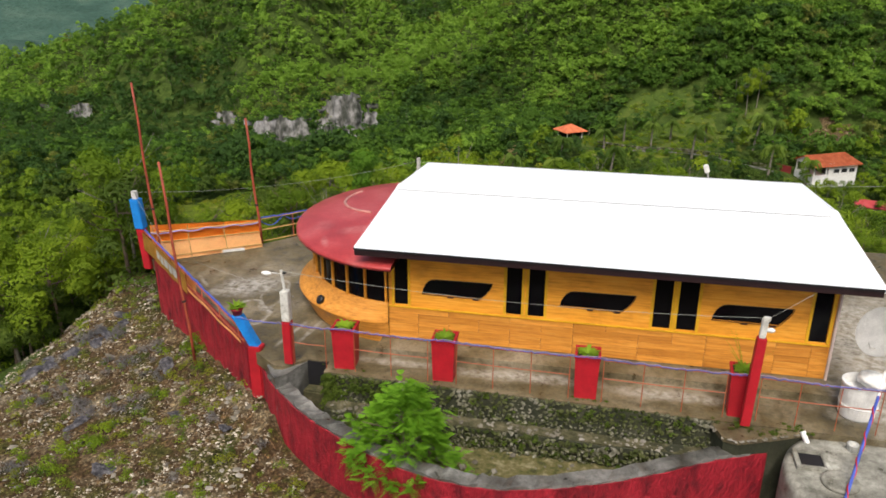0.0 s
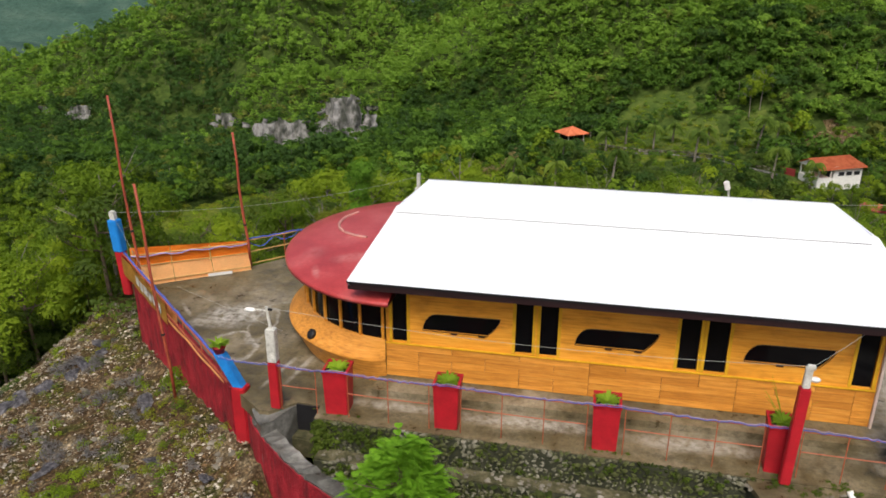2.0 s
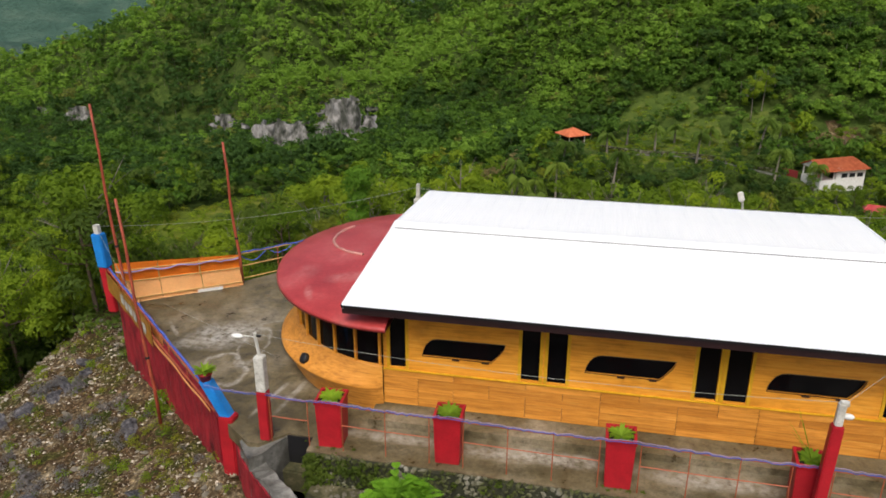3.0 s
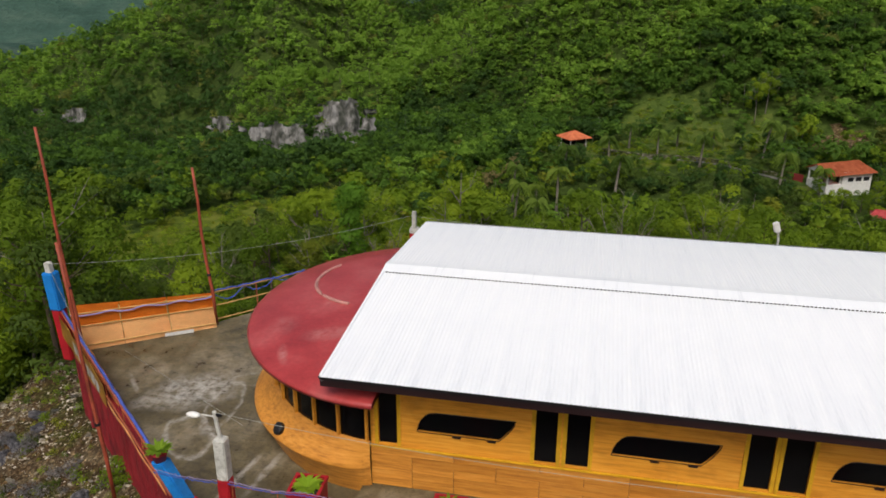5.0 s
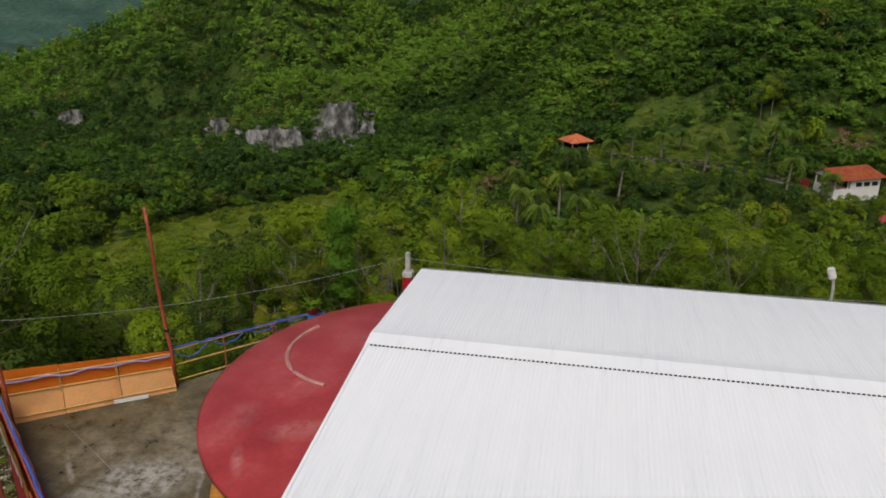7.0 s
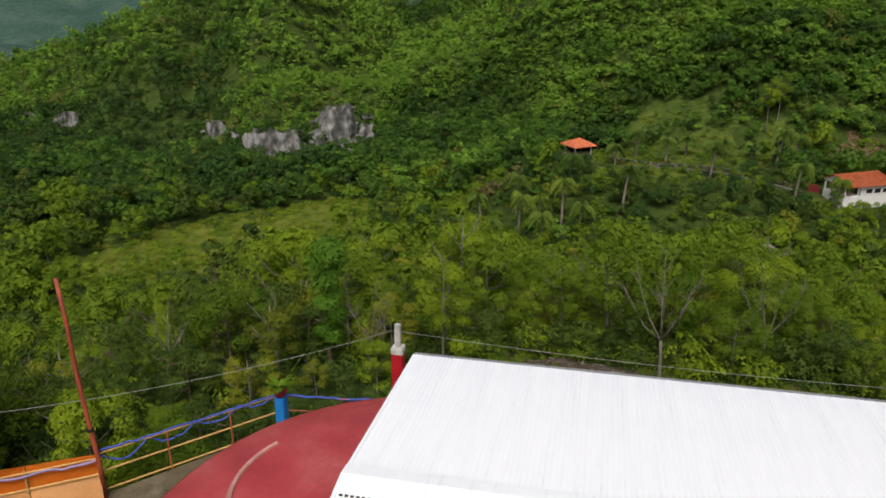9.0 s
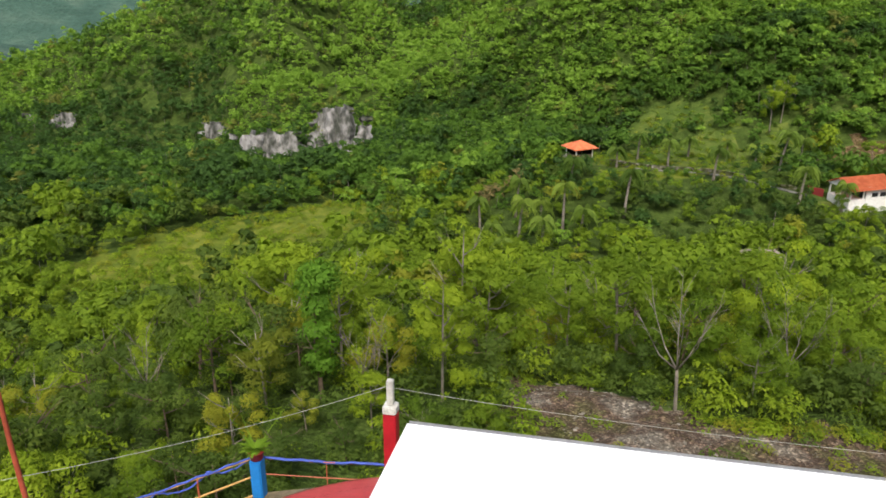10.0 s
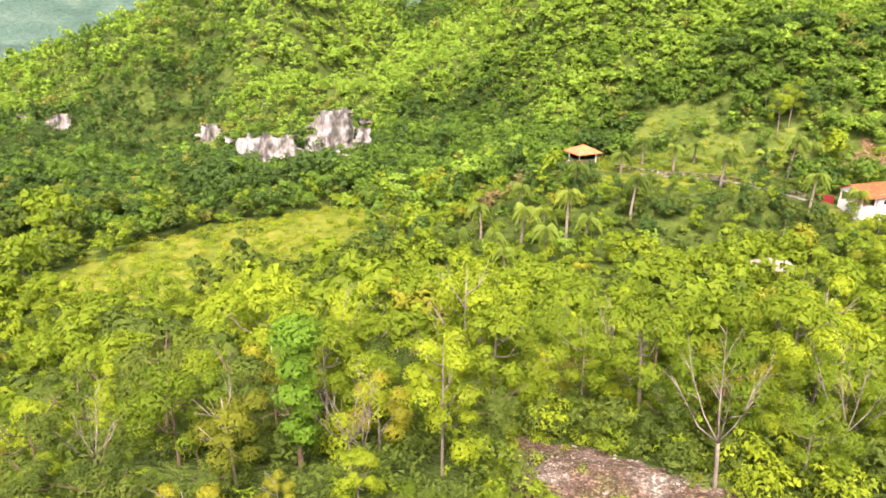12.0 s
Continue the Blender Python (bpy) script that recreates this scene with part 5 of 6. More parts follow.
def turned(q, a, sc, tall, x, y, z):
    """A plant's leaves and their normals, turned, scaled and set down."""
    c, s_ = math.cos(a), math.sin(a)
    return np.stack([(q[:, 0] * c - q[:, 1] * s_) * sc + x, (q[:, 0] * s_ + q[:, 1] * c) * sc + y, q[:, 2] * sc * tall + z, q[:, 3] * c - q[:, 4] * s_, q[:, 3] * s_ + q[:, 4] * c, q[:, 5]], -1)


def quads_to_mesh(name, verts, materials, index=None, corners=4):
    me = bpy.data.meshes.new(name)
    n = len(verts) // corners
    me.vertices.add(len(verts))
    verts = np.asarray(verts, dtype=np.float32)
    me.vertices.foreach_set("co", np.ascontiguousarray(verts[:, :3]).ravel())
    me.loops.add(n * corners)
    me.loops.foreach_set("vertex_index", np.arange(n * corners, dtype=np.int32))
    me.polygons.add(n)
    me.polygons.foreach_set("loop_start", np.arange(0, n * corners, corners, dtype=np.int32))
    for m in materials:
        me.materials.append(m)
    if index is not None:
        me.polygons.foreach_set("material_index", np.asarray(index, dtype=np.int32))
    me.update(calc_edges=True)
    me.validate()
    if verts.shape[1] == 6:
        soft = me.attributes.new("custom_normal", "FLOAT_VECTOR", "POINT")
        soft.data.foreach_set("vector", np.ascontiguousarray(verts[:, 3:]).ravel())
    return me


def crown_blobs(seed, height, spread, n, flat=0.7):
    r = np.random.RandomState(seed)
    out = []
    for k in range(n):
        a, q = r.uniform(0, 6.28), math.sqrt(r.uniform(0.02, 1)) * spread
        z = height * (1 - 0.4 * (q / spread) ** 2 * flat - r.uniform(0, 0.52))
        out.append((q * math.cos(a), q * math.sin(a), z, spread * r.uniform(0.28, 0.52)))
    return out


def limbs(bm, height, spread, seed, r0, count=6, start=0.35, rise=0.2):
    r = random.Random(seed)
    lean = Vector((r.uniform(-0.06, 0.06), r.uniform(-0.06, 0.06), 0)) * height
    trunk = [Vector((0, 0, -0.6)), Vector((0, 0, 0)), lean * 0.3 + Vector((0, 0, height * 0.35)), lean * 0.7 + Vector((0, 0, height * 0.65)), lean + Vector((0, 0, height * 0.92))]
    tube(bm, trunk, [r0 * 1.3, r0, r0 * 0.75, r0 * 0.5, r0 * 0.15], 7)
    for k in range(count):
        f = start + (0.85 - start) * k / count
        p = lean * f + Vector((0, 0, height * f))
        a = r.uniform(0, 6.28) + k * 2.4
        q = spread * r.uniform(0.6, 1.0)
        e = p + Vector((math.cos(a) * q, math.sin(a) * q, height * r.uniform(0.6, 1.5) * rise))
        m_ = p.lerp(e, 0.5) + Vector((math.cos(a * 3) * 0.1, math.sin(a * 3) * 0.1, -0.05 * height))
        tube(bm, [p, m_, e], [r0 * 0.45, r0 * 0.28, r0 * 0.08], 5)
        for j in range(2):
            b2 = a + r.uniform(-0.9, 0.9)
            tube(bm, [m_, m_ + Vector((math.cos(b2), math.sin(b2), r.uniform(0.4, 1.1))) * q * 0.55], [r0 * 0.2, r0 * 0.05], 4)


def forked(bm, height, spread, seed, r0):
    """A bare tree: a short bole that parts into long rising limbs with twigs."""
    r = random.Random(seed)
    fork = Vector((0.1, 0.05, height * 0.3))
    tube(bm, [Vector((0, 0, -0.6)), Vector((0.02, 0, 0)), fork * 0.6, fork], [r0 * 1.25, r0 * 1.1, r0 * 0.95, r0 * 0.85], 8)
    for k in range(6):
        a = k * 1.05 + r.uniform(-0.4, 0.4)
        out = spread * r.uniform(0.45, 1.0)
        top = height * r.uniform(0.72, 1.0)
        way = Vector((math.cos(a), math.sin(a), 0))
        pts = [fork, fork + way * out * 0.45 + Vector((0, 0, (top - fork.z) * 0.3)), fork + way * out * 0.75 + Vector((r.uniform(-0.15, 0.15), r.uniform(-0.15, 0.15), (top - fork.z) * 0.65)), fork + way * out + Vector((0, 0, top - fork.z))]
        tube(bm, pts, [r0 * 0.5, r0 * 0.32, r0 * 0.18, r0 * 0.04], 6)
        for j in range(9):
            p = pts[1 + j % 2].lerp(pts[2 + j % 2], r.uniform(0.1, 0.8))
            b2 = a + r.uniform(-1.3, 1.3)
            e = p + Vector((math.cos(b2) * 0.7, math.sin(b2) * 0.7, r.uniform(0.4, 1.0))) * spread * r.uniform(0.25, 0.5)
            tube(bm, [p, p.lerp(e, 0.5) + Vector((0, 0, 0.05)), e], [r0 * 0.2, r0 * 0.13, r0 * 0.04], 4)


def tree_kind(seed, height, spread, blobs, leaves, size, leaf_mat, bark, label, flat=0.7, r0=0.12, count=6):
    th = thing("tree", Matrix(), label, "tree", "trees on the slope behind the hall")
    bm = bmesh.new()
    if leaves > 1000:
        limbs(bm, height, spread, seed, r0, count)
    else:
        forked(bm, height, spread, seed, r0)
    part("trunk", bm, bark, th, "", True)
    if leaves:
        shape = crown_blobs(seed + 50, height, spread, blobs, flat)
        if flat < 0.15:
            shape = [(0.25 * math.sin(k * 2.1), 0.25 * math.cos(k * 1.7), height * (0.2 + 0.78 * k / blobs), spread * (0.42 + 0.25 * math.sin(k * 1.3) ** 2 + 0.25 * (k > blobs * 0.75))) for k in range(blobs)]
        shape = [(bx, by, bz, br * (0.86 if flat >= 0.15 else 1.0)) for bx, by, bz, br in shape]
        q = leaf_mesh("crown", shape, int(leaves * 1.15), size * 0.92, leaf_mat, seed, 0.3, 2.1, 0.45, 0.25, 0.6)
        put("crown", quads_to_mesh("crown", q, [leaf_mat], None, 3), None, th)
    return th


def behind(x):
    """Where the ground behind the terrace begins to carry trees."""
    return float(np.interp(x, [-30, -16, -9.75, -6.75, -4.35, -2.6, 3], [6, 4.5, 5.6, 8.2, 11.3, 12.2, 12.5]))


def build_woods():
    """The nearest trees, each a thing of its own."""
    r = random.Random(21)
    kinds = [
        tree_kind(1, 6.0, 1.9, 20, 4000, 0.105, L_LIGHT, M_BARK, "leafy tree with a rounded yellow-green crown", r0=0.09),
        tree_kind(2, 5.2, 2.1, 20, 4000, 0.105, L_MID, M_BARK2, "leafy tree with a broad green crown", r0=0.09),
        tree_kind(3, 6.8, 1.6, 16, 3200, 0.1, L_LIGHT, M_BARK, "slender tree with a pale trunk and light green crown", r0=0.08),
        tree_kind(4, 4.4, 1.8, 18, 3600, 0.1, L_DARK, M_BARK2, "dense dark green tree", r0=0.09),
        tree_kind(5, 5.6, 2.3, 20, 3600, 0.105, L_MID, M_BARK, "spreading green tree with a flat crown", 0.4, r0=0.09),
        tree_kind(6, 5.0, 1.7, 16, 3200, 0.09, L_OLIVE, M_BARK, "tree with a thin olive-yellow crown", r0=0.08),
        tree_kind(7, 7.0, 1.1, 14, 3600, 0.115, L_BRIGHT, M_BARK2, "tall bright green tree wrapped in climbers", 0.1),
        tree_kind(8, 5.5, 1.9, 10, 900, 0.08, L_LIGHT, M_BARK, "half-bare tree with pale branches and sparse leaves", 0.6, 0.06, 8),
        tree_kind(9, 5.2, 1.9, 5, 0, 0.3, None, M_BARK, "bare dead tree with pale grey branches", 0.6, 0.07, 7),
    ]
    weights = [28, 20, 8, 16, 10, 12, 0, 5, 2]
    # Mostly dark-leaved kinds, painting shade near the terrace and on the left slope.
    shade_weights = [8, 14, 4, 50, 8, 4, 0, 3, 2]
    fixed = [(4.6, 22.6, 8, 0.95), (-3.65, 21.4, 2, 0.72), (-8.0, 20.6, 6, 0.82), (-9.5, 19.2, 5, 0.72), (-13.9, 18.6, 8, 0.6), (-6.5, 21.0, 7, 0.72), (-5.9, 20.7, 8, 0.62), (-39.5, 42.2, 8, 1.3), (-33.0, 41.0, 8, 1.25), (8.6, 25.0, 7, 0.8), (35.9, 185.6, 2, 1.6), (38.6, 188.6, 2, 1.7), (43.2, 146.8, 0, 0.75), (47.5, 145.2, 0, 0.85), (51.5, 146.5, 1, 0.8), (54.5, 148.5, 0, 0.9)]
    spots = list(fixed)
    v = 8.0
    while v < 37:
        step = float(np.interp(v, [16, 24, 47], [1.9, 2.35, 3.4]))
        half = 0.60 * (v + 19) + 4
        u = -half
        while u < half:
            uu, vv = u + r.uniform(-0.45, 0.45) * step, v + r.uniform(-0.45, 0.45) * step
            u += step
            x, y = to_xy(uu, vv)
            if in_clearing(uu, vv) or in_clearing(uu, vv - 0.9) or (vv < 18 and uu > 1.5) or y < behind(x) or (uu > -2.5 and vv < 16):
                continue
            if any((x - a) ** 2 + (y - b) ** 2 < 2.0 for a, b, *_ in fixed):
                continue
            low = float(np.interp(vv, [17, 22, 27, 34], [0.42, 0.52, 0.75, 1.0]))
            mix_ = shade_weights if vv < 21.3 else weights
            spots.append((x, y, r.choices(range(9), mix_)[0], r.uniform(0.55, 1.3) * low))
        v += step * 0.95
    for _ in range(32):
        x, y = r.uniform(-20, -12.6), r.uniform(3.5, 12)
        if x > -13.5 and y < 5:
            continue
        spots.append((x, y, r.choice([3, 3, 4, 0, 3, 1, 2]), r.uniform(0.6, 0.95)))
    for _ in range(16):
        uu, vv = r.uniform(-30, -17), r.uniform(-9, 4)
        x, y = to_xy(uu, vv)
        spots.append((x, y, r.choices(range(9), shade_weights)[0], r.uniform(0.75, 1.1)))
    used = set()
    for x, y, k, sc in spots:
        m = Matrix.LocRotScale((x, y, ground_z(x, y)), Euler((r.uniform(-0.05, 0.05), r.uniform(-0.05, 0.05), r.uniform(0, 6.28))), None)
        if k in used:
            ob = copy_thing(kinds[k], m)
        else:
            ob = kinds[k]
            ob.matrix_basis = m
            used.add(k)
        ob.scale = (sc, sc, sc * r.uniform(0.9, 1.15))


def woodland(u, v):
    """Wood tone: light trees paint sunlit ribs (above 0.5), dark ones shaded hollows (below -0.35)."""
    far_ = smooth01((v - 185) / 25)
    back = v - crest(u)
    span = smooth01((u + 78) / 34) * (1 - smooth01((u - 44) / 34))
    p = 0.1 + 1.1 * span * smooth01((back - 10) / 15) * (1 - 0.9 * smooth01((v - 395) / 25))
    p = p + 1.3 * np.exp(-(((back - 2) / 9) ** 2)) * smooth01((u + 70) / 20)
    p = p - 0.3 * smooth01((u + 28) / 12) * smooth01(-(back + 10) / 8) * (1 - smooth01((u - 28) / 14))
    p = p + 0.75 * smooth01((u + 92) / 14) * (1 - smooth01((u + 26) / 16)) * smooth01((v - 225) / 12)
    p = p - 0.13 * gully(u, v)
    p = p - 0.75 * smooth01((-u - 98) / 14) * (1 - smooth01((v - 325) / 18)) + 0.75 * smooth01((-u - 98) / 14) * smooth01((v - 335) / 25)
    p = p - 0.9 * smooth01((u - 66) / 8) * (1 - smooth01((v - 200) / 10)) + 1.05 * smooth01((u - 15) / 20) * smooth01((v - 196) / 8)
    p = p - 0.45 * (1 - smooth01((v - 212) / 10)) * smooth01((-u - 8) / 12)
    # darker leaves round each cliff paint in its shade
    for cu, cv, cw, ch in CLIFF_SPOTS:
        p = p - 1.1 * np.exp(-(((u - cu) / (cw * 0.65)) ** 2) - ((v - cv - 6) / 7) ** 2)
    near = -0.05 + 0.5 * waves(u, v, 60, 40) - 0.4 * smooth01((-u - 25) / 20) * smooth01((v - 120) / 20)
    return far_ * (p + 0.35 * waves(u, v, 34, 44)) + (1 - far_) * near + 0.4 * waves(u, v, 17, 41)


def build_far_woods():
    """The forest on the valley floor and the hills, joined into one mesh."""
    r = np.random.RandomState(33)
    shapes = ((5.5, 2.0, 8, 0.6, 1.0), (6.5, 1.7, 7, 0.5, 0.92), (4.2, 2.1, 8, 0.7, 1.0), (5.0, 2.6, 10, 0.4, 1.05), (7.4, 1.6, 7, 0.5, 0.92), (3.0, 1.7, 6, 0.8, 0.85), (3.8, 1.2, 5, 0.6, 0.8))
    kit = []
    for extra, count, size, up, wide in ((6, 560, 0.3, 0.4, 1.0), (4, 270, 0.43, 0.6, 1.08), (1, 120, 0.5, 0.6, 1.1), (0, 80, 0.66, 0.7, 1.15)):
        kit.append([leaf_mesh("c", crown_blobs(100 + k, h, sp * wide, nb + extra, fl), count, sz * size, None, 60 + k, up, 1.5, 0.2, 0.3, 0.5 if size < 0.4 else 0.25) for k, (h, sp, nb, fl, sz) in enumerate(shapes)])
    out, idx, stems = [], [], []
    v = 37.5
    while v < 475:
        step = 3.1 if v < 110 else 2.9 if v < 190 else 2.65 if v < 290 else 4.0
        protos = kit[0 if v < 95 else 1 if v < 200 else 2 if v < 300 else 3]
        half = 0.57 * (v + 20) + 5
        us = np.arange(-half, half, step)
        if v > 245:
            us = us[us < np.interp(v, [245, 300, 475], [110, 70, 60])]
        uu = us + r.uniform(-0.6, 0.6, len(us)) * step
        vv = v + r.uniform(-0.6, 0.6, len(us)) * step
        open_ = in_meadow(uu, vv) | in_lawn(uu, vv) | in_scree(uu, vv) | (np.hypot(uu - 31.5, vv - 174) < 6.5)
        open_ |= np.hypot(uu - 80.6, vv - 140.5) < 8.0
        low = np.zeros(len(us))
        for cu, cv, cw, ch in CLIFF_SPOTS:
            low = np.maximum(low, r.choice([0.75, 1.1], len(us), p=[0.3, 0.7]) * ((np.abs(uu - cu) < cw * 0.5) & (vv > cv - 11) & (vv < cv + ch * 0.45)))
        low = np.maximum(low, 0.4 * ((uu > 24) & (uu < 76) & (vv > 126) & (vv < 156)))
        low = np.maximum(low, 0.42 * ((np.abs(uu - 77) < 10) & (vv > 120) & (vv < 135)))
        low = np.maximum(low, 1.15 * ((np.abs(uu - 31) < 7) & (vv > 156) & (vv < 178)))
        low = np.maximum(low, 0.5 * ((uu > 2) & (uu < 32) & (vv > 108) & (vv < 146)))
        low = np.maximum(low, 0.85 * ((uu > 30) & (uu < 64) & (vv > 143) & (vv < 162)))
        keep = (~open_ | (r.rand(len(us)) < np.where(uu > 20, 0.2, 0.16))) & (r.rand(len(us)) < 0.985)
        uu, vv, small, low = uu[keep], vv[keep], open_[keep], low[keep]
        zz = height(uu, vv)
        xx, yy = to_xy(uu, vv)
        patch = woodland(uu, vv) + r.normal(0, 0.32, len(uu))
        dry = np.abs((uu - 8) * 20 - (vv - 150) * 22) / 29.7 < 2.6 + waves(uu, vv, 9, 43)
        dry &= (vv > 150) & (vv < 169)
        low = np.maximum(low, 0.45 * dry)
        big = 1 + 0.22 * waves(uu, vv, 25, 42)
        for x, y, z, sm, pt, bg, vvv, lw, br in zip(xx, yy, zz, small, patch, big, vv, low, dry):
            q = protos[r.randint(len(protos))]
            sc = bg * r.choice([0.6, 0.75, 0.9, 1.05, 1.2]) * r.uniform(0.85, 1.15) * (0.35 if sm else 1.0 - 0.68 * lw) * (1.2 if vvv > 300 else 0.92 if vvv > 190 else 1.0)
            out.append(turned(q, r.uniform(0, 6.28), sc, r.uniform(0.8, 1.25), x, y, z - 0.4))
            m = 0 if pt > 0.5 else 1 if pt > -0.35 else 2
            if r.rand() < 0.04:
                m = 3
            if lw == 0.4 and pt > -1.2:
                m = 2 if r.rand() < 0.8 else 1
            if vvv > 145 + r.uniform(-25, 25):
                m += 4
            if br:
                m = 8
            idx += [m] * (len(q) // 3)
            if r.rand() < (0.2 if vvv > 270 else 0.12) and not sm and lw == 0:
                stems.append((x + r.uniform(-1, 1), y + r.uniform(-1, 1), z, r.uniform(3.2, 5.2) * sc))
        v += step * 0.88
    # young growth that closes the canopy on the steep right-hand hillside
    for k in range(2500):
        uu, vv = r.uniform(-22, 112), r.uniform(178, 262)
        if abs(uu) > 0.57 * (vv + 20) or vv > crest(uu) + 8 or in_lawn(uu, vv) or in_scree(uu, vv) or math.hypot(uu - 31.5, vv - 174) < 8:
            continue
        x, y = to_xy(uu, vv)
        q = kit[3][r.randint(7)]
        out.append(turned(q, r.uniform(0, 6.28), r.uniform(0.5, 1.0), 0.85, x, y, ground_z(x, y) - 0.5))
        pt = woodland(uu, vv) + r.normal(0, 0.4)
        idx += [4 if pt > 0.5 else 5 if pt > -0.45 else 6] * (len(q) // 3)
    # trees on the brink of each cliff and shrubs on its face
    for cu, cv, cw, ch in CLIFF_SPOTS:
        gz = ground_z(*to_xy(cu, cv)) - 2.5
        for k in range(int(cw * 3.6)):
            uu = cu + r.uniform(-0.62, 0.62) * cw
            f = r.uniform(0.78, 0.98) if k % 5 < 3 else r.uniform(0.05, 0.75)
            vv = cv + 0.3 * ch * f - (0.3 if f > 0.77 else 1.2)
            x, y = to_xy(uu, vv)
            q = kit[2][r.randint(7)]
            out.append(turned(q, r.uniform(0, 6.28), r.uniform(0.35, 0.9) if f > 0.77 else r.uniform(0.2, 0.5), 0.75, x, y, gz + ch * f - r.uniform(0.8, 2.2)))
            idx += [int(r.choice([5, 6, 6, 7]))] * (len(q) // 3)
    mats = [L_LIGHT, L_MID, L_DARK, L_OLIVE, L_HILL_LIT, L_HILL_MID, L_HILL_SHADED, L_HILL_OLIVE, L_BRUSH]
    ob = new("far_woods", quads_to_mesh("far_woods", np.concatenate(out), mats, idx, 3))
    tagged(ob, "dense green woodland covering the valley and hills", "woods", kind="stuff")
    sv = []
    for x, y, z, h in stems:
        w, dx, dy = 0.07, r.uniform(-0.4, 0.4), r.uniform(-0.4, 0.4)
        sv += [(x - w, y, z), (x + w, y, z), (x + dx + w * 0.5, y + dy, z + h), (x + dx - w * 0.5, y + dy, z + h)]
        sv += [(x, y - w, z), (x, y + w, z), (x + dx, y + dy + w * 0.5, z + h), (x + dx, y + dy - w * 0.5, z + h)]
    ob = new("far_stems", quads_to_mesh("far_stems", np.array(sv), [M_BARK]))
    tagged(ob, "pale thin tree stems among the woods", "stems", kind="stuff")


def build_undergrowth():
    """Low bushes and weeds on the slope, the clearing's edge and the rubble."""
    r = np.random.RandomState(44)
    proto = [leaf_mesh("b", [(0, 0, 0.3, 0.5), (0.4, 0.1, 0.2, 0.4), (-0.3, 0.3, 0.25, 0.4), (0.1, -0.4, 0.2, 0.35)], 115, 0.09, None, 200 + k, 0.5, 2.0) for k in range(3)]
    out, idx = [], []

    def add(x, y, sc, m, k):
        q = proto[k % 3]
        out.append(turned(q, r.uniform(0, 6.28), sc, 1.0, x, y, ground_z(x, y)))
        idx.extend([m] * 115)

    # mostly dark leaves: the shade between the trees is put into their colour
    for k in range(2200):
        uu, vv = r.uniform(-45, 45), 5 + 70 * r.rand() ** 1.6
        if abs(uu) > 0.6 * (vv + 21) + 6 or (in_clearing(uu, vv) and r.rand() < 0.9) or to_xy(uu, vv)[1] < behind(to_xy(uu, vv)[0]) - 0.6:
            continue
        x, y = to_xy(uu, vv)
        add(x, y, r.uniform(0.5, 1.25), r.choice([0, 1, 2, 2, 2]), k)
    for k in range(2600):
        uu, vv = r.uniform(1, 20), r.uniform(16, 28)
        if bool(in_clearing(uu, vv)) != bool(in_clearing(uu - 0.5, vv + 0.7)) or (in_clearing(uu, vv) and r.rand() < 0.03):
            x, y = to_xy(uu, vv)
            add(x, y, r.uniform(0.3, 0.75), r.choice([0, 1, 1, 3]), k)
    for k in range(1300):
        uu, vv = r.uniform(-65, 0), r.uniform(90, 165)
        if in_meadow(uu, vv):
            x, y = to_xy(uu, vv)
            add(x, y, r.uniform(0.6, 1.9), r.choice([0, 0, 1, 1, 3]), k)
    for k in range(1500):
        uu, vv = r.uniform(28, 84), r.uniform(154, 196)
        if in_lawn(uu, vv):
            x, y = to_xy(uu, vv)
            add(x, y, r.uniform(0.4, 1.3), r.choice([0, 1, 1, 2, 3]), k)
    for k in range(900):
        x, y = r.uniform(-14, 0), r.uniform(-11, 5.5)
        if on_site(x, y):
            continue
        add(x, y, r.uniform(0.08, 0.3), r.choice([0, 1, 1, 4, 3, 3, 2]), k)
    for x, y, sc, m in ((-10.2, -1.4, 0.4, 4), (-8.9, -1.8, 0.4, 4), (-8.2, -1.7, 0.38, 4), (-7.4, -1.8, 0.38, 4), (-8.9, 0.6, 0.4, 4), (-8.3, 1.1, 0.4, 4), (-11.4, 2.0, 0.5, 4), (-10.6, 2.1, 0.45, 4), (-7.4, -0.2, 0.3, 4), (-8.3, -4.9, 0.3, 4),
                        (-7.4, -3.3, 0.42, 1), (-7.5, -4.1, 0.4, 0), (-7.5, -2.7, 0.34, 0), (-6.6, -0.3, 0.34, 3), (-7.3, -0.9, 0.3, 3), (-6.6, 1.1, 0.55, 1), (-6.3, 0.9, 0.45, 1), (-3.6, -4.9, 0.34, 1), (-7.4, -5.0, 0.4, 0), (-6.9, -3.6, 0.3, 1), (-5.6, -1.0, 0.3, 3), (-5.0, -1.3, 0.25, 3)):
        for j in range(5):
            add(x + r.normal(0, 0.28), y + r.normal(0, 0.28), sc * r.uniform(0.6, 1.0), m, j)
    # bushes that fill the edge of the wood down to the ground, mostly dark as painted shade
    bush = [leaf_mesh("b", crown_blobs(300 + k, 1.7, 1.0, 9, 0.9) + [(0, 0, 0.4, 0.8)], 350, 0.105, None, 320 + k, 0.4, 1.7, 0.3) for k in range(3)]
    for k in range(640):
        uu, vv = (r.uniform(-32, 26), 15.5 + 20 * r.rand() ** 1.3) if k < 420 else (r.uniform(2, 26), r.uniform(17.5, 28))
        x, y = to_xy(uu, vv)
        if in_clearing(uu, vv) or y < behind(x) + 0.5 or abs(uu) > 0.6 * (vv + 3) + 9:
            continue
        q, sc, a = bush[k % 3], r.uniform(0.5, 1.15), r.uniform(0, 6.28)
        out.append(turned(q, a, sc, 1.0, x, y, ground_z(x, y) - 0.1))
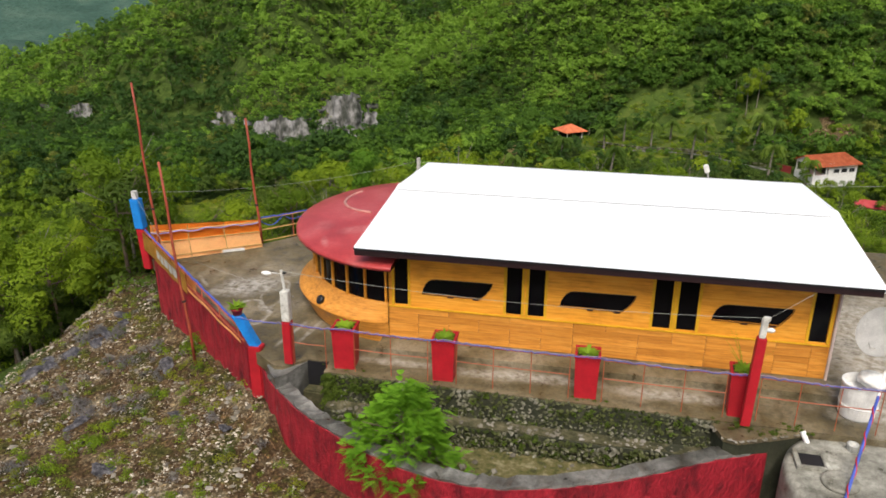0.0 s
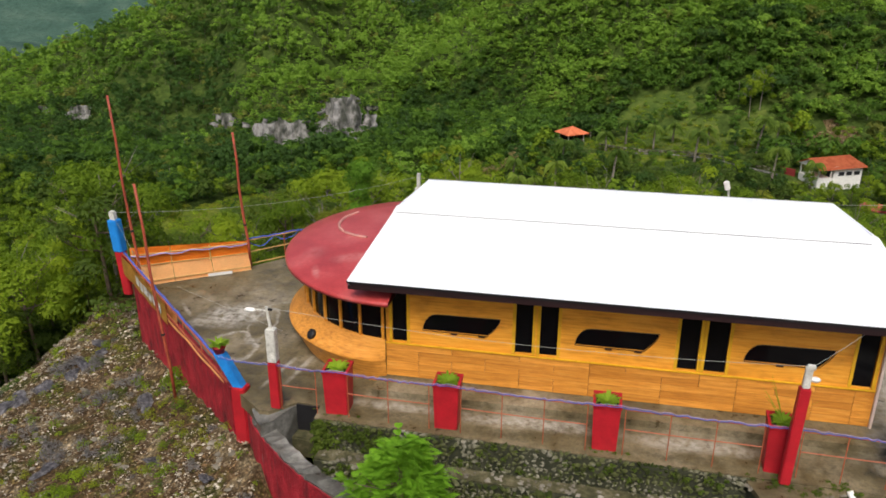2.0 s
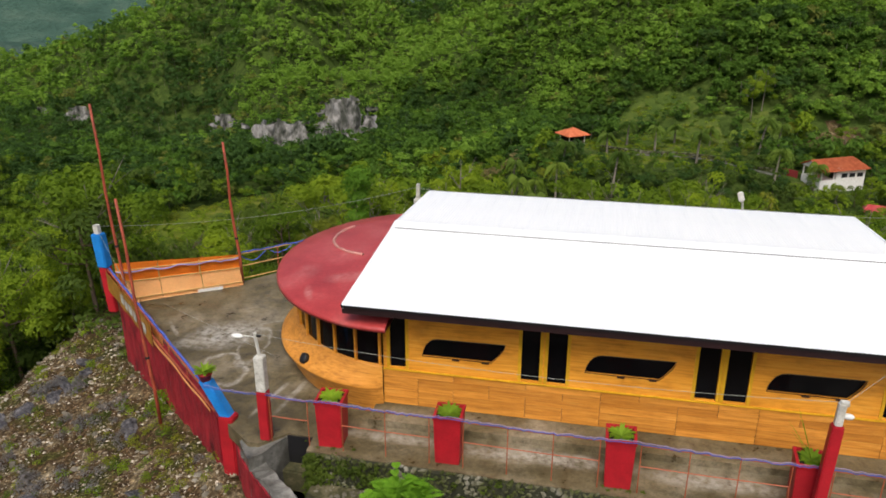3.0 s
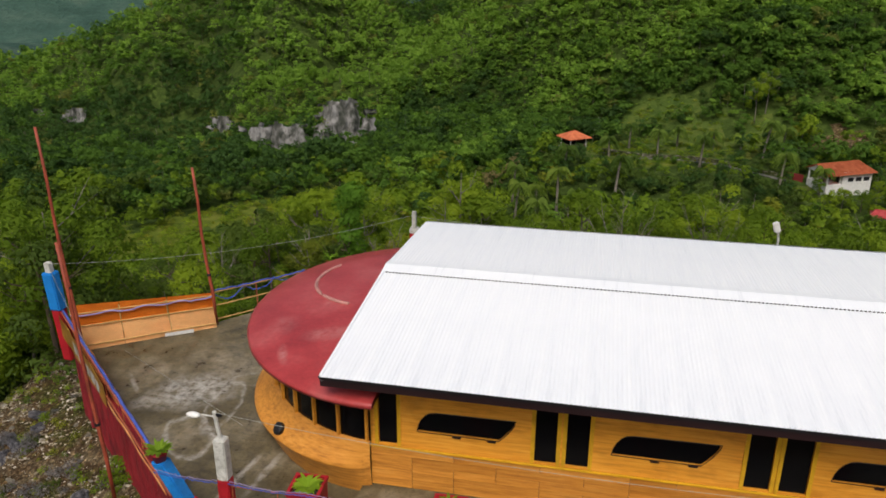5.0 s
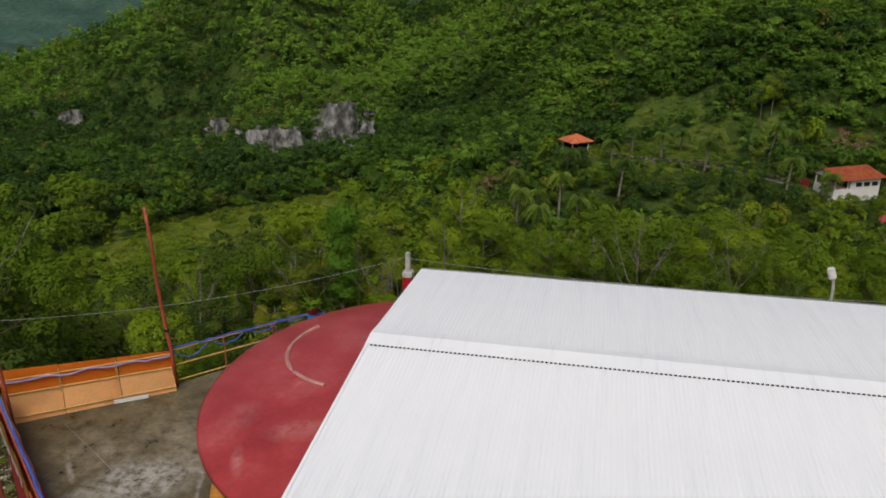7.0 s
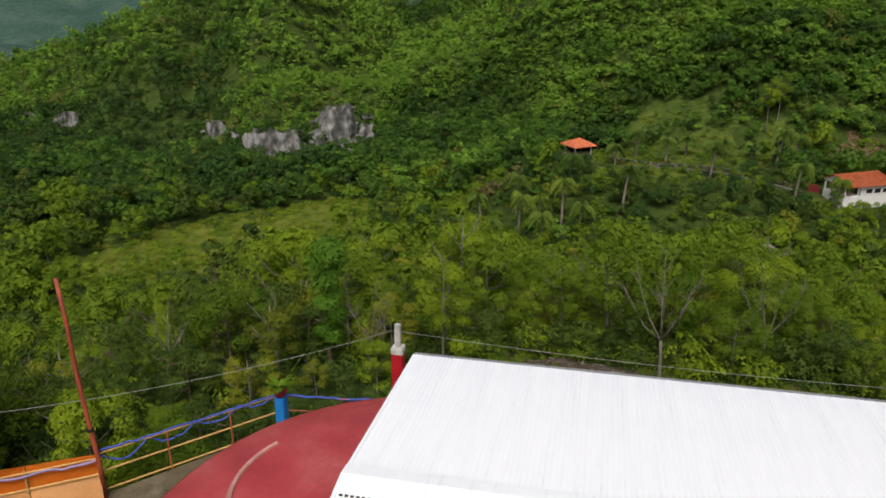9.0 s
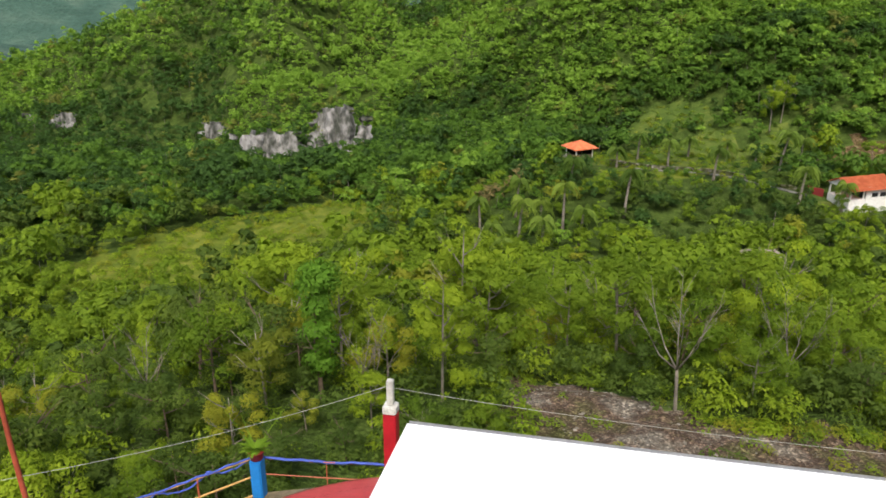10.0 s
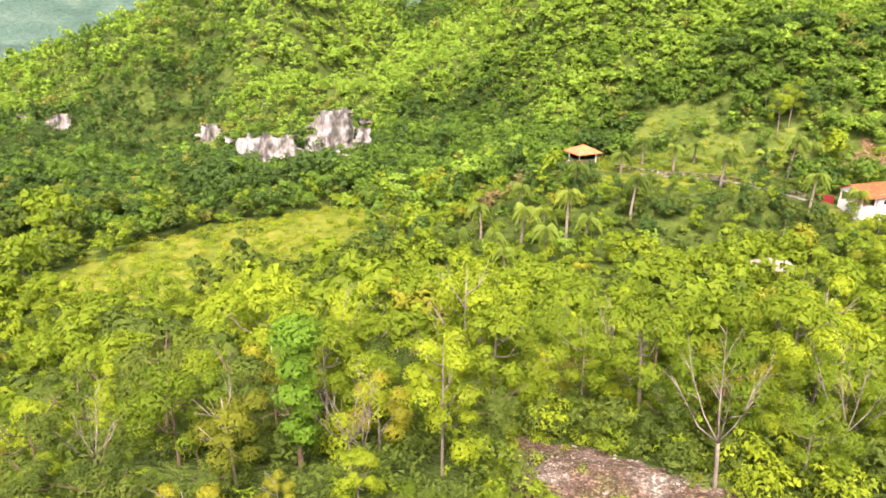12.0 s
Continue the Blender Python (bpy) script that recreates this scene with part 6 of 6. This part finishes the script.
        idx.extend([int(r.choice([0, 1, 2, 2, 2, 2]))] * 350)
    ob = new("undergrowth", quads_to_mesh("undergrowth", np.concatenate(out), [L_LIGHT, L_MID, L_DARK, L_OLIVE, L_DRY], idx, 3))
    tagged(ob, "low green bushes and weeds between the stones", "undergrowth", kind="stuff")


# ---- things on the terrace ----
def blades(bm, n, length, r, wide=0.03, rise=0.8, droop=0.5):
    """Strap leaves from one root."""
    for _ in range(n):
        a = r.uniform(0, 6.28)
        ln = length * r.uniform(0.6, 1.1)
        el = rise * r.uniform(0.6, 1.2)
        d = Vector((math.cos(a), math.sin(a), 0))
        side = Vector((-d.y, d.x, 0)) * wide
        pts = []
        for k in range(4):
            f = k / 3
            p = d * ln * f + Vector((0, 0, ln * (el * f - droop * f * f)))
            w = side * (1 - f * 0.95) * (0.7 + f)
            pts.append((bm.verts.new(p - w), bm.verts.new(p + w)))
        for (a0, a1), (b0, b1) in zip(pts, pts[1:]):
            bm.faces.new((a0, a1, b1, b0))


def build_planters():
    r = random.Random(6)
    for k, (x, turn) in enumerate(((-0.93, 4), (1.6, 2), (5.0, 1), (8.42, -3))):
        th = thing("planter", pose(x, -1.47, 0, 0, 0, turn), "tall tapered red concrete planter with a small green plant", "planter", "red planters along the terrace")
        bm = bmesh.new()
        w0, w1 = 0.5, 0.57
        rings = []
        for w, z in ((w0, 0), (w1 - 0.01, 1.02), (w1 + 0.02, 1.03), (w1 + 0.02, 1.1), (w1 - 0.09, 1.1), (w1 - 0.1, 1.0)):
            rings.append([bm.verts.new((sx * w / 2, sy * w / 2, z)) for sx, sy in ((-1, -1), (1, -1), (1, 1), (-1, 1))])
        for a, b in zip(rings, rings[1:]):
            for i in range(4):
                bm.faces.new((a[i], a[(i + 1) % 4], b[(i + 1) % 4], b[i]))
        bm.faces.new(rings[0][::-1])
        bmesh.ops.bevel(bm, geom=[e for e in bm.edges if abs(e.verts[0].co.z - e.verts[1].co.z) > 0.5], offset=0.015, segments=2, affect="EDGES")
        part("pot", bm, M_REDPOST, th)
        part("soil", box(bmesh.new(), (0, 0, 1.02), (0.46, 0.46, 0.04)), M_MORTAR, th)
        bm = bmesh.new()
        blades(bm, 130, 0.27, r, 0.055, 0.9, 0.55)
        if k == 3:
            blades(bm, 5, 0.75, r, 0.012, 1.6, 0.3)
        part("plant", bm, L_SALAD, th).matrix_basis = pose(0, 0, 1.03)
    for x, y, z, lab in ((-3.98, -1.2, 0.9, "small red pot with a leafy plant on the blue post"), (-4.32, 8.7, 0.86, "small red pot with a leafy plant on the rear post")):
        th = thing("flower_pot", pose(x, y, z), lab, "flower pot", "pots on the blue posts")
        bm = bmesh.new()
        tube(bm, [(0, 0, 0), (0, 0, 0.16), (0, 0, 0.17), (0, 0, 0.2)], [0.11, 0.145, 0.165, 0.165], 16)
        part("pot", bm, M_REDPOST, th, "", True)
        bm = bmesh.new()
        blades(bm, 70, 0.28, r, 0.05, 1.1, 0.5)
        if y > 5:
            blades(bm, 40, 0.33, r, 0.035, 0.8, 0.5)
            blades(bm, 3, 0.8, r, 0.014, 1.3, 0.1)
        part("plant", bm, L_SALAD, th).matrix_basis = pose(0, 0, 0.18)


def build_feathery_tree():
    """A young tree with fine pinnate leaves in the planting terrace."""
    r = np.random.RandomState(15)
    th = thing("feathery_tree", pose(1.3, -3.85, -1.22) @ Matrix.Scale(1.02, 4), "young tree with fine feathery bright green leaves", "tree")
    bm = bmesh.new()
    limbs(bm, 1.9, 1.0, 31, 0.05, 9, 0.2)
    part("trunk", bm, M_BARK2, th, "", True)
    out = []
    sprays = [(0.0, 0.0, 2.3), (0.1, -0.1, 2.0), (-0.2, 0.1, 1.85)]
    for k in range(46):
        f = (k + 0.5) / 46
        a = k * 2.4
        q = (1.4 * (1 - f) ** 0.7 + 0.12) * r.uniform(0.55, 1.0)
        sprays.append((q * math.cos(a) - 0.12 * (1 - f), 0.85 * q * math.sin(a) - 0.15 * (1 - f), 0.3 + 1.75 * f))
    for ox, oy, oz in sprays:
        out_dir = math.atan2(oy, ox)
        for k in range(24):
            a = out_dir + r.normal(0, 1.2)
            d = np.array([math.cos(a), math.sin(a), r.uniform(-0.1, 1.3)])
            d /= np.linalg.norm(d)
            side = np.cross(d, [0, 0, 1])
            side /= np.linalg.norm(side)
            p = np.array([ox, oy, oz]) + r.normal(0, 0.1, 3)
            ln = r.uniform(0.16, 0.38)
            for j in range(11):
                g = (j + 1) / 11
                c = p + d * ln * g + np.array([0, 0, -0.55 * ln * g * g])
                w = 0.07 * math.sin(math.pi * min(1, g * 0.85 + 0.12)) + 0.012
                for sg in (-1, 1):
                    e = c + sg * side * w + d * 0.05 + np.array([0, 0, -0.03])
                    t = d * 0.009
                    out += [c - t, e - t * 0.5, e + t * 0.5, c + t]
    put("crown", quads_to_mesh("crown", np.array(out), [L_FEATHER]), None, th)


def build_tank():
    th = thing("water_tank", pose(10.8, -3.15, -2.6), "round old concrete water tank with a square hatch", "water tank")
    bm = bmesh.new()
    n, prof = 56, [(1.66, 0), (1.64, 2.2), (1.62, 2.36), (1.52, 2.42), (1.0, 2.46), (0.4, 2.48)]
    rings = [[bm.verts.new((q * math.cos(2 * math.pi * k / n), q * math.sin(2 * math.pi * k / n), z)) for k in range(n)] for q, z in prof]
    for a, b in zip(rings, rings[1:]):
        for k in range(n):
            bm.faces.new((a[k], a[(k + 1) % n], b[(k + 1) % n], b[k]))
    bm.faces.new(rings[-1])
    part("body", bm, M_TANK, th, "", True)
    # a flat black panel paints the shade inside the open hatch
    part("hatch", box(bmesh.new(), (-1.08, 0.3, 2.45), (0.46, 0.46, 0.06), None, 0.01), M_DARK, th, "black panel painting the shaded inside of the open square hatch")
    for hx, hy, wx, wy in ((-0.8, 0.3, 0.1, 0.68), (-1.36, 0.3, 0.1, 0.68), (-1.08, 0.58, 0.46, 0.1), (-1.08, 0.02, 0.46, 0.1)):
        part("hatch_rim", box(bmesh.new(), (hx, hy, 2.47), (wx, wy, 0.12), None, 0.02), M_TANK, th)
    bm = bmesh.new()
    tube(bm, [(-0.66, -0.35, 2.44), (-0.66, -0.35, 2.52), (-0.66, -0.35, 2.54)], [0.36, 0.36, 0.3], 24)
    part("lid", bm, M_TANK, th, "loose round concrete lid", True)
    bm = bmesh.new()
    lathe(bm, [(0.1, 2.4), (0.11, 2.6), (0.12, 2.62), (0.085, 2.62), (0.08, 2.5)], 16, (-0.15, 0.9))
    part("pipe_stub", bm, M_GREY, th, "", True)
    bm = bmesh.new()
    tube(bm, [(-0.95, 1.0, 2.3), (-1.1, 1.15, 2.62)], 0.06, 12)
    part("overflow_pipe", bm, M_WHITE, th, "white plastic overflow pipe", True)


def build_drum_and_dish():
    th = thing("drum", pose(11.0, -0.98, 0), "white plastic drum beside the railing", "drum")
    bm = bmesh.new()
    lathe(bm, [(0.35, 0), (0.38, 0.04), (0.4, 0.3), (0.415, 0.32), (0.4, 0.35), (0.4, 0.8), (0.42, 0.82), (0.42, 0.85), (0.385, 0.85), (0.375, 0.62)])
    part("shell", bm, M_WHITE, th)
    # a crumpled lump stands in for the white bowl by the drum
    part("sack", lumpy_bowl(), M_WHITE, th, "crumpled white lump in place of a bowl by the drum", True).matrix_basis = pose(0.25, 0.1, 0.86)
    th = thing("satellite_dish", pose(11.5, -0.75, 0), "white satellite dish on a thin mast", "satellite dish")
    part("mast", tube(bmesh.new(), [(0, 0, 0), (0, 0, 1.55)], 0.03, 10), M_GREY, th)
    bm = bmesh.new()
    n = 32
    rings = []
    for q in (0.05, 0.2, 0.35, 0.48, 0.56):
        rings.append([bm.verts.new((q * math.cos(2 * math.pi * k / n), q * math.sin(2 * math.pi * k / n), 0.5 * q * q)) for k in range(n)])
    for a, b in zip(rings, rings[1:]):
        for k in range(n):
            bm.faces.new((a[k], a[(k + 1) % n], b[(k + 1) % n], b[k]))
    bm.faces.new(rings[0][::-1])
    bmesh.ops.solidify(bm, geom=bm.faces[:], thickness=0.02)
    part("reflector", bm, M_WHITE, th, "", True).matrix_basis = pose(-0.25, -0.1, 2.0, 62, 0, -58)
    part("feed_arm", tube(bmesh.new(), [(-0.2, -0.1, 1.6), (-0.55, -0.35, 1.75), (-0.62, -0.4, 1.9)], 0.012, 6), M_GREY, th)
    part("bracket", tube(bmesh.new(), [(0, 0, 1.5), (-0.2, -0.08, 1.95)], 0.025, 8), M_GREY, th)
    th = thing("leaning_pole", pose(10.1, -4.05, -0.12), "blue and red wrapped leaning pole", "pole")
    part("shaft", tube(bmesh.new(), [(0, 0, 0), (1.0, 2.3, 1.15)], 0.03, 8), M_ROPE, th)
    bm = bmesh.new()
    pts = []
    for k in range(60):
        f = k / 59
        c = Vector((1.0, 2.3, 1.15)) * f
        pts.append(c + Vector((math.cos(f * 26) * 0.036, 0, math.sin(f * 26) * 0.036)))
    part("wrap", tube(bm, pts, 0.016, 5), M_REDPOST, th)
    part("top_pipe", tube(bmesh.new(), [(0.96, 2.22, 1.1), (1.14, 2.62, 1.5)], 0.035, 8), M_WHITE, th, "bare white pipe end")


def lumpy_bowl():
    bm = bmesh.new()
    bmesh.ops.create_icosphere(bm, subdivisions=3, radius=0.3)
    for v in bm.verts:
        v.co *= 1 + 0.35 * noise.noise(v.co * 5)
        v.co.z *= 0.6
    return bm


# ---- the far side of the valley ----
def hip_roof(bm, w, d, h, z, over=0.8, ridge=0.3):
    x, y = w / 2 + over, d / 2 + over
    q = [bm.verts.new(p) for p in ((-x, -y, z), (x, -y, z), (x, y, z), (-x, y, z))]
    t = [bm.verts.new(p) for p in ((-x * ridge, 0, z + h), (x * ridge, 0, z + h))]
    for f in ((q[0], q[1], t[1], t[0]), (q[1], q[2], t[1]), (q[2], q[3], t[0], t[1]), (q[3], q[0], t[0])):
        bm.faces.new(f)
    lo = [bm.verts.new(v.co - Vector((0, 0, 0.18))) for v in q]
    for i in range(4):
        bm.faces.new((lo[i], lo[(i + 1) % 4], q[(i + 1) % 4], q[i]))
    bm.faces.new(lo[::-1])
    return bm


def build_hut():
    x, y = -6.4, 176.0
    z = ground_z(x, y) - 0.05
    th = thing("hut", pose(x, y, z, 0, 0, 38), "open garden pavilion with an orange hipped roof", "hut")
    part("plinth", box(bmesh.new(), (0, 0, -0.9), (5.6, 5.2, 2.4), bevel=0.05), M_CAP, th)
    part("roof", hip_roof(bmesh.new(), 4.6, 4.2, 1.5, 2.7, 0.9, 0.08), M_TILE, th, "orange hipped roof")
    for sx in (-1, 1):
        for sy in (-1, 1):
            part("post", box(bmesh.new(), (sx * 2.2, sy * 2.0, 1.5), (0.22, 0.22, 2.4), bevel=0.03), M_PAINTW, th)
    # added black walls paint the shade inside the open pavilion
    part("back_wall", box(bmesh.new(), (0, 2.0, 1.3), (4.2, 0.15, 2.0)), M_DARK, th)
    part("side_wall", box(bmesh.new(), (2.2, 0, 1.3), (0.15, 3.8, 2.0)), M_DARK, th)
    part("rail", box(bmesh.new(), (0, -2.0, 0.75), (4.2, 0.08, 0.8), bevel=0.02), M_BARK2, th)
    part("rail", box(bmesh.new(), (-2.2, 0, 0.75), (0.08, 3.8, 0.8), bevel=0.02), M_BARK2, th)


def build_house():
    x, y = 48.6, 154.5
    z = ground_z(x, y) + 0.9
    th = thing("house", pose(x, y, z, 0, 0, 26) @ Matrix.Scale(0.92, 4), "white house with an orange tiled roof and a porch", "house")
    part("wall", box(bmesh.new(), (1.9, 0, 0.9), (7.4, 6.6, 5.4), bevel=0.04), M_PAINTW, th)
    bm = bmesh.new()
    q = [(-6.2, -4.2, 3.1), (6.4, -4.2, 3.3), (6.4, 4.2, 3.3), (-6.2, 4.2, 3.1), (-6.2, 0.3, 4.95), (4.6, 0.3, 5.2)]
    v = [bm.verts.new(p) for p in q]
    for f in ((0, 1, 5, 4), (1, 2, 5), (2, 3, 4, 5)):
        bm.faces.new([v[i] for i in f])
    bmesh.ops.solidify(bm, geom=bm.faces[:], thickness=0.2)
    part("roof", bm, M_TILE, th, "orange tiled hipped roof")
    bm = bmesh.new()
    f = bm.faces.new([bm.verts.new(p) for p in ((-5.7, -3.6, 3.12), (-5.7, 3.6, 3.12), (-5.7, 0.3, 4.7))])
    r_ = bmesh.ops.extrude_face_region(bm, geom=[f])
    bmesh.ops.translate(bm, verts=[g for g in r_["geom"] if isinstance(g, bmesh.types.BMVert)], vec=(0.15, 0, 0))
    bmesh.ops.recalc_face_normals(bm, faces=bm.faces)
    part("gable", bm, M_PAINTW, th, "white gable over the porch")
    part("porch_floor", box(bmesh.new(), (-3.7, 0, -0.7), (3.9, 6.4, 3.4), bevel=0.05), M_PAINTW, th)
    for px, py in ((-5.4, -3.0), (-5.4, 0.0), (-5.4, 3.0), (-2.2, -3.0)):
        part("porch_post", box(bmesh.new(), (px, py, 2.1), (0.28, 0.28, 2.4), bevel=0.03), M_PAINTW, th)
    # the porch's shade is put into this wall's black colour
    part("porch_wall", box(bmesh.new(), (-1.9, 0, 2.1), (0.2, 6.0, 2.0)), M_DARK, th, "house front painted black for the shade of the porch")
    for px in (0.2, 2.2, 4.2):
        w = part("window", box(bmesh.new(), (px, -3.32, 1.9), (1.4, 0.08, 0.9)), M_DARK, th)
        part("window_frame", box(bmesh.new(), (px, -3.35, 1.42), (1.6, 0.1, 0.1), bevel=0.02), M_PAINTW, w)
    x2, y2 = 55.0, 143.0
    th = thing("shed", pose(x2, y2, ground_z(x2, y2), 0, 0, -15), "low shed with a rusty red roof", "shed")
    part("wall", box(bmesh.new(), (0, 0, 0.9), (4.6, 3.4, 2.2)), M_TANK, th)
    part("roof", hip_roof(bmesh.new(), 4.6, 3.4, 0.9, 2.0, 0.5, 0.7), M_REDROOF, th, "rusty red roof")
    x3, y3 = 40.8, 156.5
    th = thing("garden_wall", pose(x3, y3, ground_z(x3, y3), 0, 0, -35), "short dark red garden wall beside the house", "garden wall")
    part("wall", box(bmesh.new(), (0, 0, 0.6), (3.2, 0.3, 1.6), bevel=0.03), plain("dark_red_wall", (0.2, 0.02, 0.02), 0.7), th)
    x4, y4 = 26.2, 122.6
    th = thing("small_house", pose(x4, y4, ground_z(x4, y4) + 0.1, 0, 0, 25), "half-hidden pale roofed hut among the trees", "hut")
    part("wall", box(bmesh.new(), (0, 0, 0.9), (4.8, 3.6, 3.4)), M_TANK, th)
    part("roof", hip_roof(bmesh.new(), 4.8, 3.6, 1.3, 2.8, 0.6, 0.5), plain("weathered_pale_roof", (0.22, 0.2, 0.15), 0.8), th, "weathered pale roof")
    # garden track with its low stone kerb
    line = [(0.5, 170.5), (7.0, 168.0), (13.0, 166.3), (19.5, 163.8), (27.0, 160.6), (34.0, 157.6), (40.0, 155.0)]
    for nm, off, w, h, m, lab, cat in (("garden_track", 0.0, 1.3, 0.12, M_CAP, "pale garden track across the slope", "track"), ("track_kerb", 1.5, 0.5, 0.8, M_STONE, "low dark stone retaining wall beside the track", "wall")):
        bm = bmesh.new()
        cols = []
        for i, (px, py) in enumerate(refine(line, 4)):
            gz = ground_z(px, py + off)
            cols.append([bm.verts.new((px, py + off + sy * w / 2, gz + dz)) for sy, dz in ((-1, -0.8), (-1, h), (1, h), (1, -0.8))])
        for a, b in zip(cols, cols[1:]):
            for k in range(3):
                bm.faces.new((a[k], b[k], b[k + 1], a[k + 1]))
        bmesh.ops.recalc_face_normals(bm, faces=bm.faces)
        tagged(part(nm, bm, m), lab, cat, kind="structure")


def palm_kind(seed, height, label):
    r = np.random.RandomState(seed)
    th = thing("palm", Matrix(), label, "palm", "coconut palms across the valley")
    bx, by = r.uniform(-0.12, 0.12, 2) * height
    bm = bmesh.new()
    pts = [Vector((bx * f * f, by * f * f, height * f - 0.5)) for f in (0, 0.25, 0.5, 0.75, 1)]
    tube(bm, pts, [0.26, 0.18, 0.16, 0.14, 0.13], 8)
    part("trunk", bm, M_BARK, th, "", True)
    out = []
    top = np.array(pts[-1])
    for k in range(20):
        a = k * 2.4 + r.uniform(-0.25, 0.25)
        el = r.uniform(-0.3, 1.25)
        d = np.array([math.cos(a), math.sin(a), 0])
        side = np.array([-d[1], d[0], 0])
        ln = r.uniform(1.9, 2.7)
        for j in range(24):
            f = (j + 1) / 24
            c = top + d * ln * f * (1 - 0.3 * f) + np.array([0, 0, ln * (el * f - (0.75 + el * 0.6) * f * f)])
            w = 0.5 * math.sin(math.pi * min(1, 0.2 + f * 0.75)) + 0.05
            for sg in (-1, 1):
                e = c + sg * side * w * 0.6 + d * 0.35 * w + np.array([0, 0, -(0.75 + r.uniform(0, 0.3)) * w])
                t = d * 0.05
                out += [c - t, e - t * 0.3, e + t * 0.3, c + t]
    put("crown", quads_to_mesh("crown", np.array(out), [L_PALM]), None, th)
    return th


def build_palms():
    r = random.Random(17)
    kinds = [palm_kind(1, 5.0, "coconut palm with drooping fronds and a pale trunk"), palm_kind(2, 6.5, "tall coconut palm with drooping fronds"), palm_kind(3, 3.6, "short coconut palm with drooping fronds")]
    spots = [(6.8, 175.4, 0), (13.2, 169.4, 0), (2.3, 166.7, 2), (21.7, 158.3, 0), (32.1, 175.0, 2), (36.3, 170.3, 1), (35.9, 146.7, 1), (40.9, 174.1, 0), (-6.2, 145.7, 0), (4.3, 137.8, 1), (-14.5, 112.5, 0), (-13.8, 126.3, 1), (-6.4, 130.9, 1), (-22.0, 133.6, 0), (-10.7, 134.2, 2),
             (-18, 121, 0), (-9, 121, 0), (-25, 126, 2), (-3, 126, 0), (-16, 139, 1), (44, 149, 0), (26, 176, 2), (18, 178, 2)]
    used = set()
    for x, y, k in spots:
        m = pose(x, y, ground_z(x, y), 0, 0, r.uniform(0, 360))
        if k in used:
            ob = copy_thing(kinds[k], m)
        else:
            ob = kinds[k]
            ob.matrix_basis = m
            used.add(k)
        ob.scale = (r.choice([1.15, 1.3, 1.45]),) * 3


CLIFFS = ((-48, 208, 25, 9.0, 4), (-30, 211, 17, 14, 8), (-84, 274, 11, 10, 0), (-93, 274, 8, 6, 4), (-163, 324, 10, 8, 10), (-185, 338, 7, 5, 10))
CLIFF_SPOTS = [(u, v, w, h) for u, v, w, h, turn in CLIFFS]


def build_cliffs():
    """Bare limestone faces that stand out of the wooded hill."""
    for k, (u, v, w, h, turn) in enumerate(CLIFFS):
        x, y = to_xy(u, v)
        z = ground_z(x, y)
        bm = bmesh.new()
        bmesh.ops.create_grid(bm, x_segments=44, y_segments=30, size=0.5)
        off = Vector((k * 7.1, k * 3.3, 0))
        for q in bm.verts:
            px, pz = q.co.x, q.co.y
            rag = 1 - 0.14 * noise.noise(Vector((px * 4.1, k * 2.0, 0))) - 0.06 * noise.noise(Vector((px * 17.0, k * 2.0, 4))) - 0.2 * abs(2 * px) ** 6
            n1 = noise.noise(Vector((px * w * 0.22, pz * h * 0.12, 0)) + off)
            n2 = noise.noise(Vector((px * w * 0.9, pz * h * 0.12, 3)) + off)
            n3 = noise.noise(Vector((px * w * 2.4, pz * h * 0.5, 5)) + off)
            q.co = Vector((px * w, -n1 * 1.1 - n2 * 0.9 - n3 * 0.3 + (pz + 0.5) * h * 0.3 + 4 * px * px, (pz + 0.5) * h * rag - 1.0))
        # ragged outline where the slope's growth begins
        bare = []
        for f in bm.faces:
            c = f.calc_center_median()
            px, pz = 2 * c.x / w, (c.z + 1) / h - 0.45
            if 1 - px * px - 2.2 * pz * pz + 0.75 * noise.noise(Vector((c.x * 0.3, c.z * 0.35, k * 5.0))) + 0.3 * noise.noise(Vector((c.x * 1.1, c.z * 0.9, k * 5.0))) < 0.28:
                bare.append(f)
        bmesh.ops.delete(bm, geom=bare, context="FACES")
        bmesh.ops.solidify(bm, geom=bm.faces[:], thickness=-2.5)
        ob = part("cliff", bm, M_CLIFF)
        ob.matrix_basis = pose(x, y, z - 1.5, 0, 0, 12.4 + turn)
        tagged(ob, "pale bare limestone cliff face among the trees", "cliff", "limestone cliffs")


build_planters()
build_feathery_tree()
build_tank()
build_drum_and_dish()
build_hut()
build_house()
build_palms()
build_cliffs()
build_stone_walls()
build_rubble()
build_outcrops()
build_woods()
build_far_woods()
build_undergrowth()
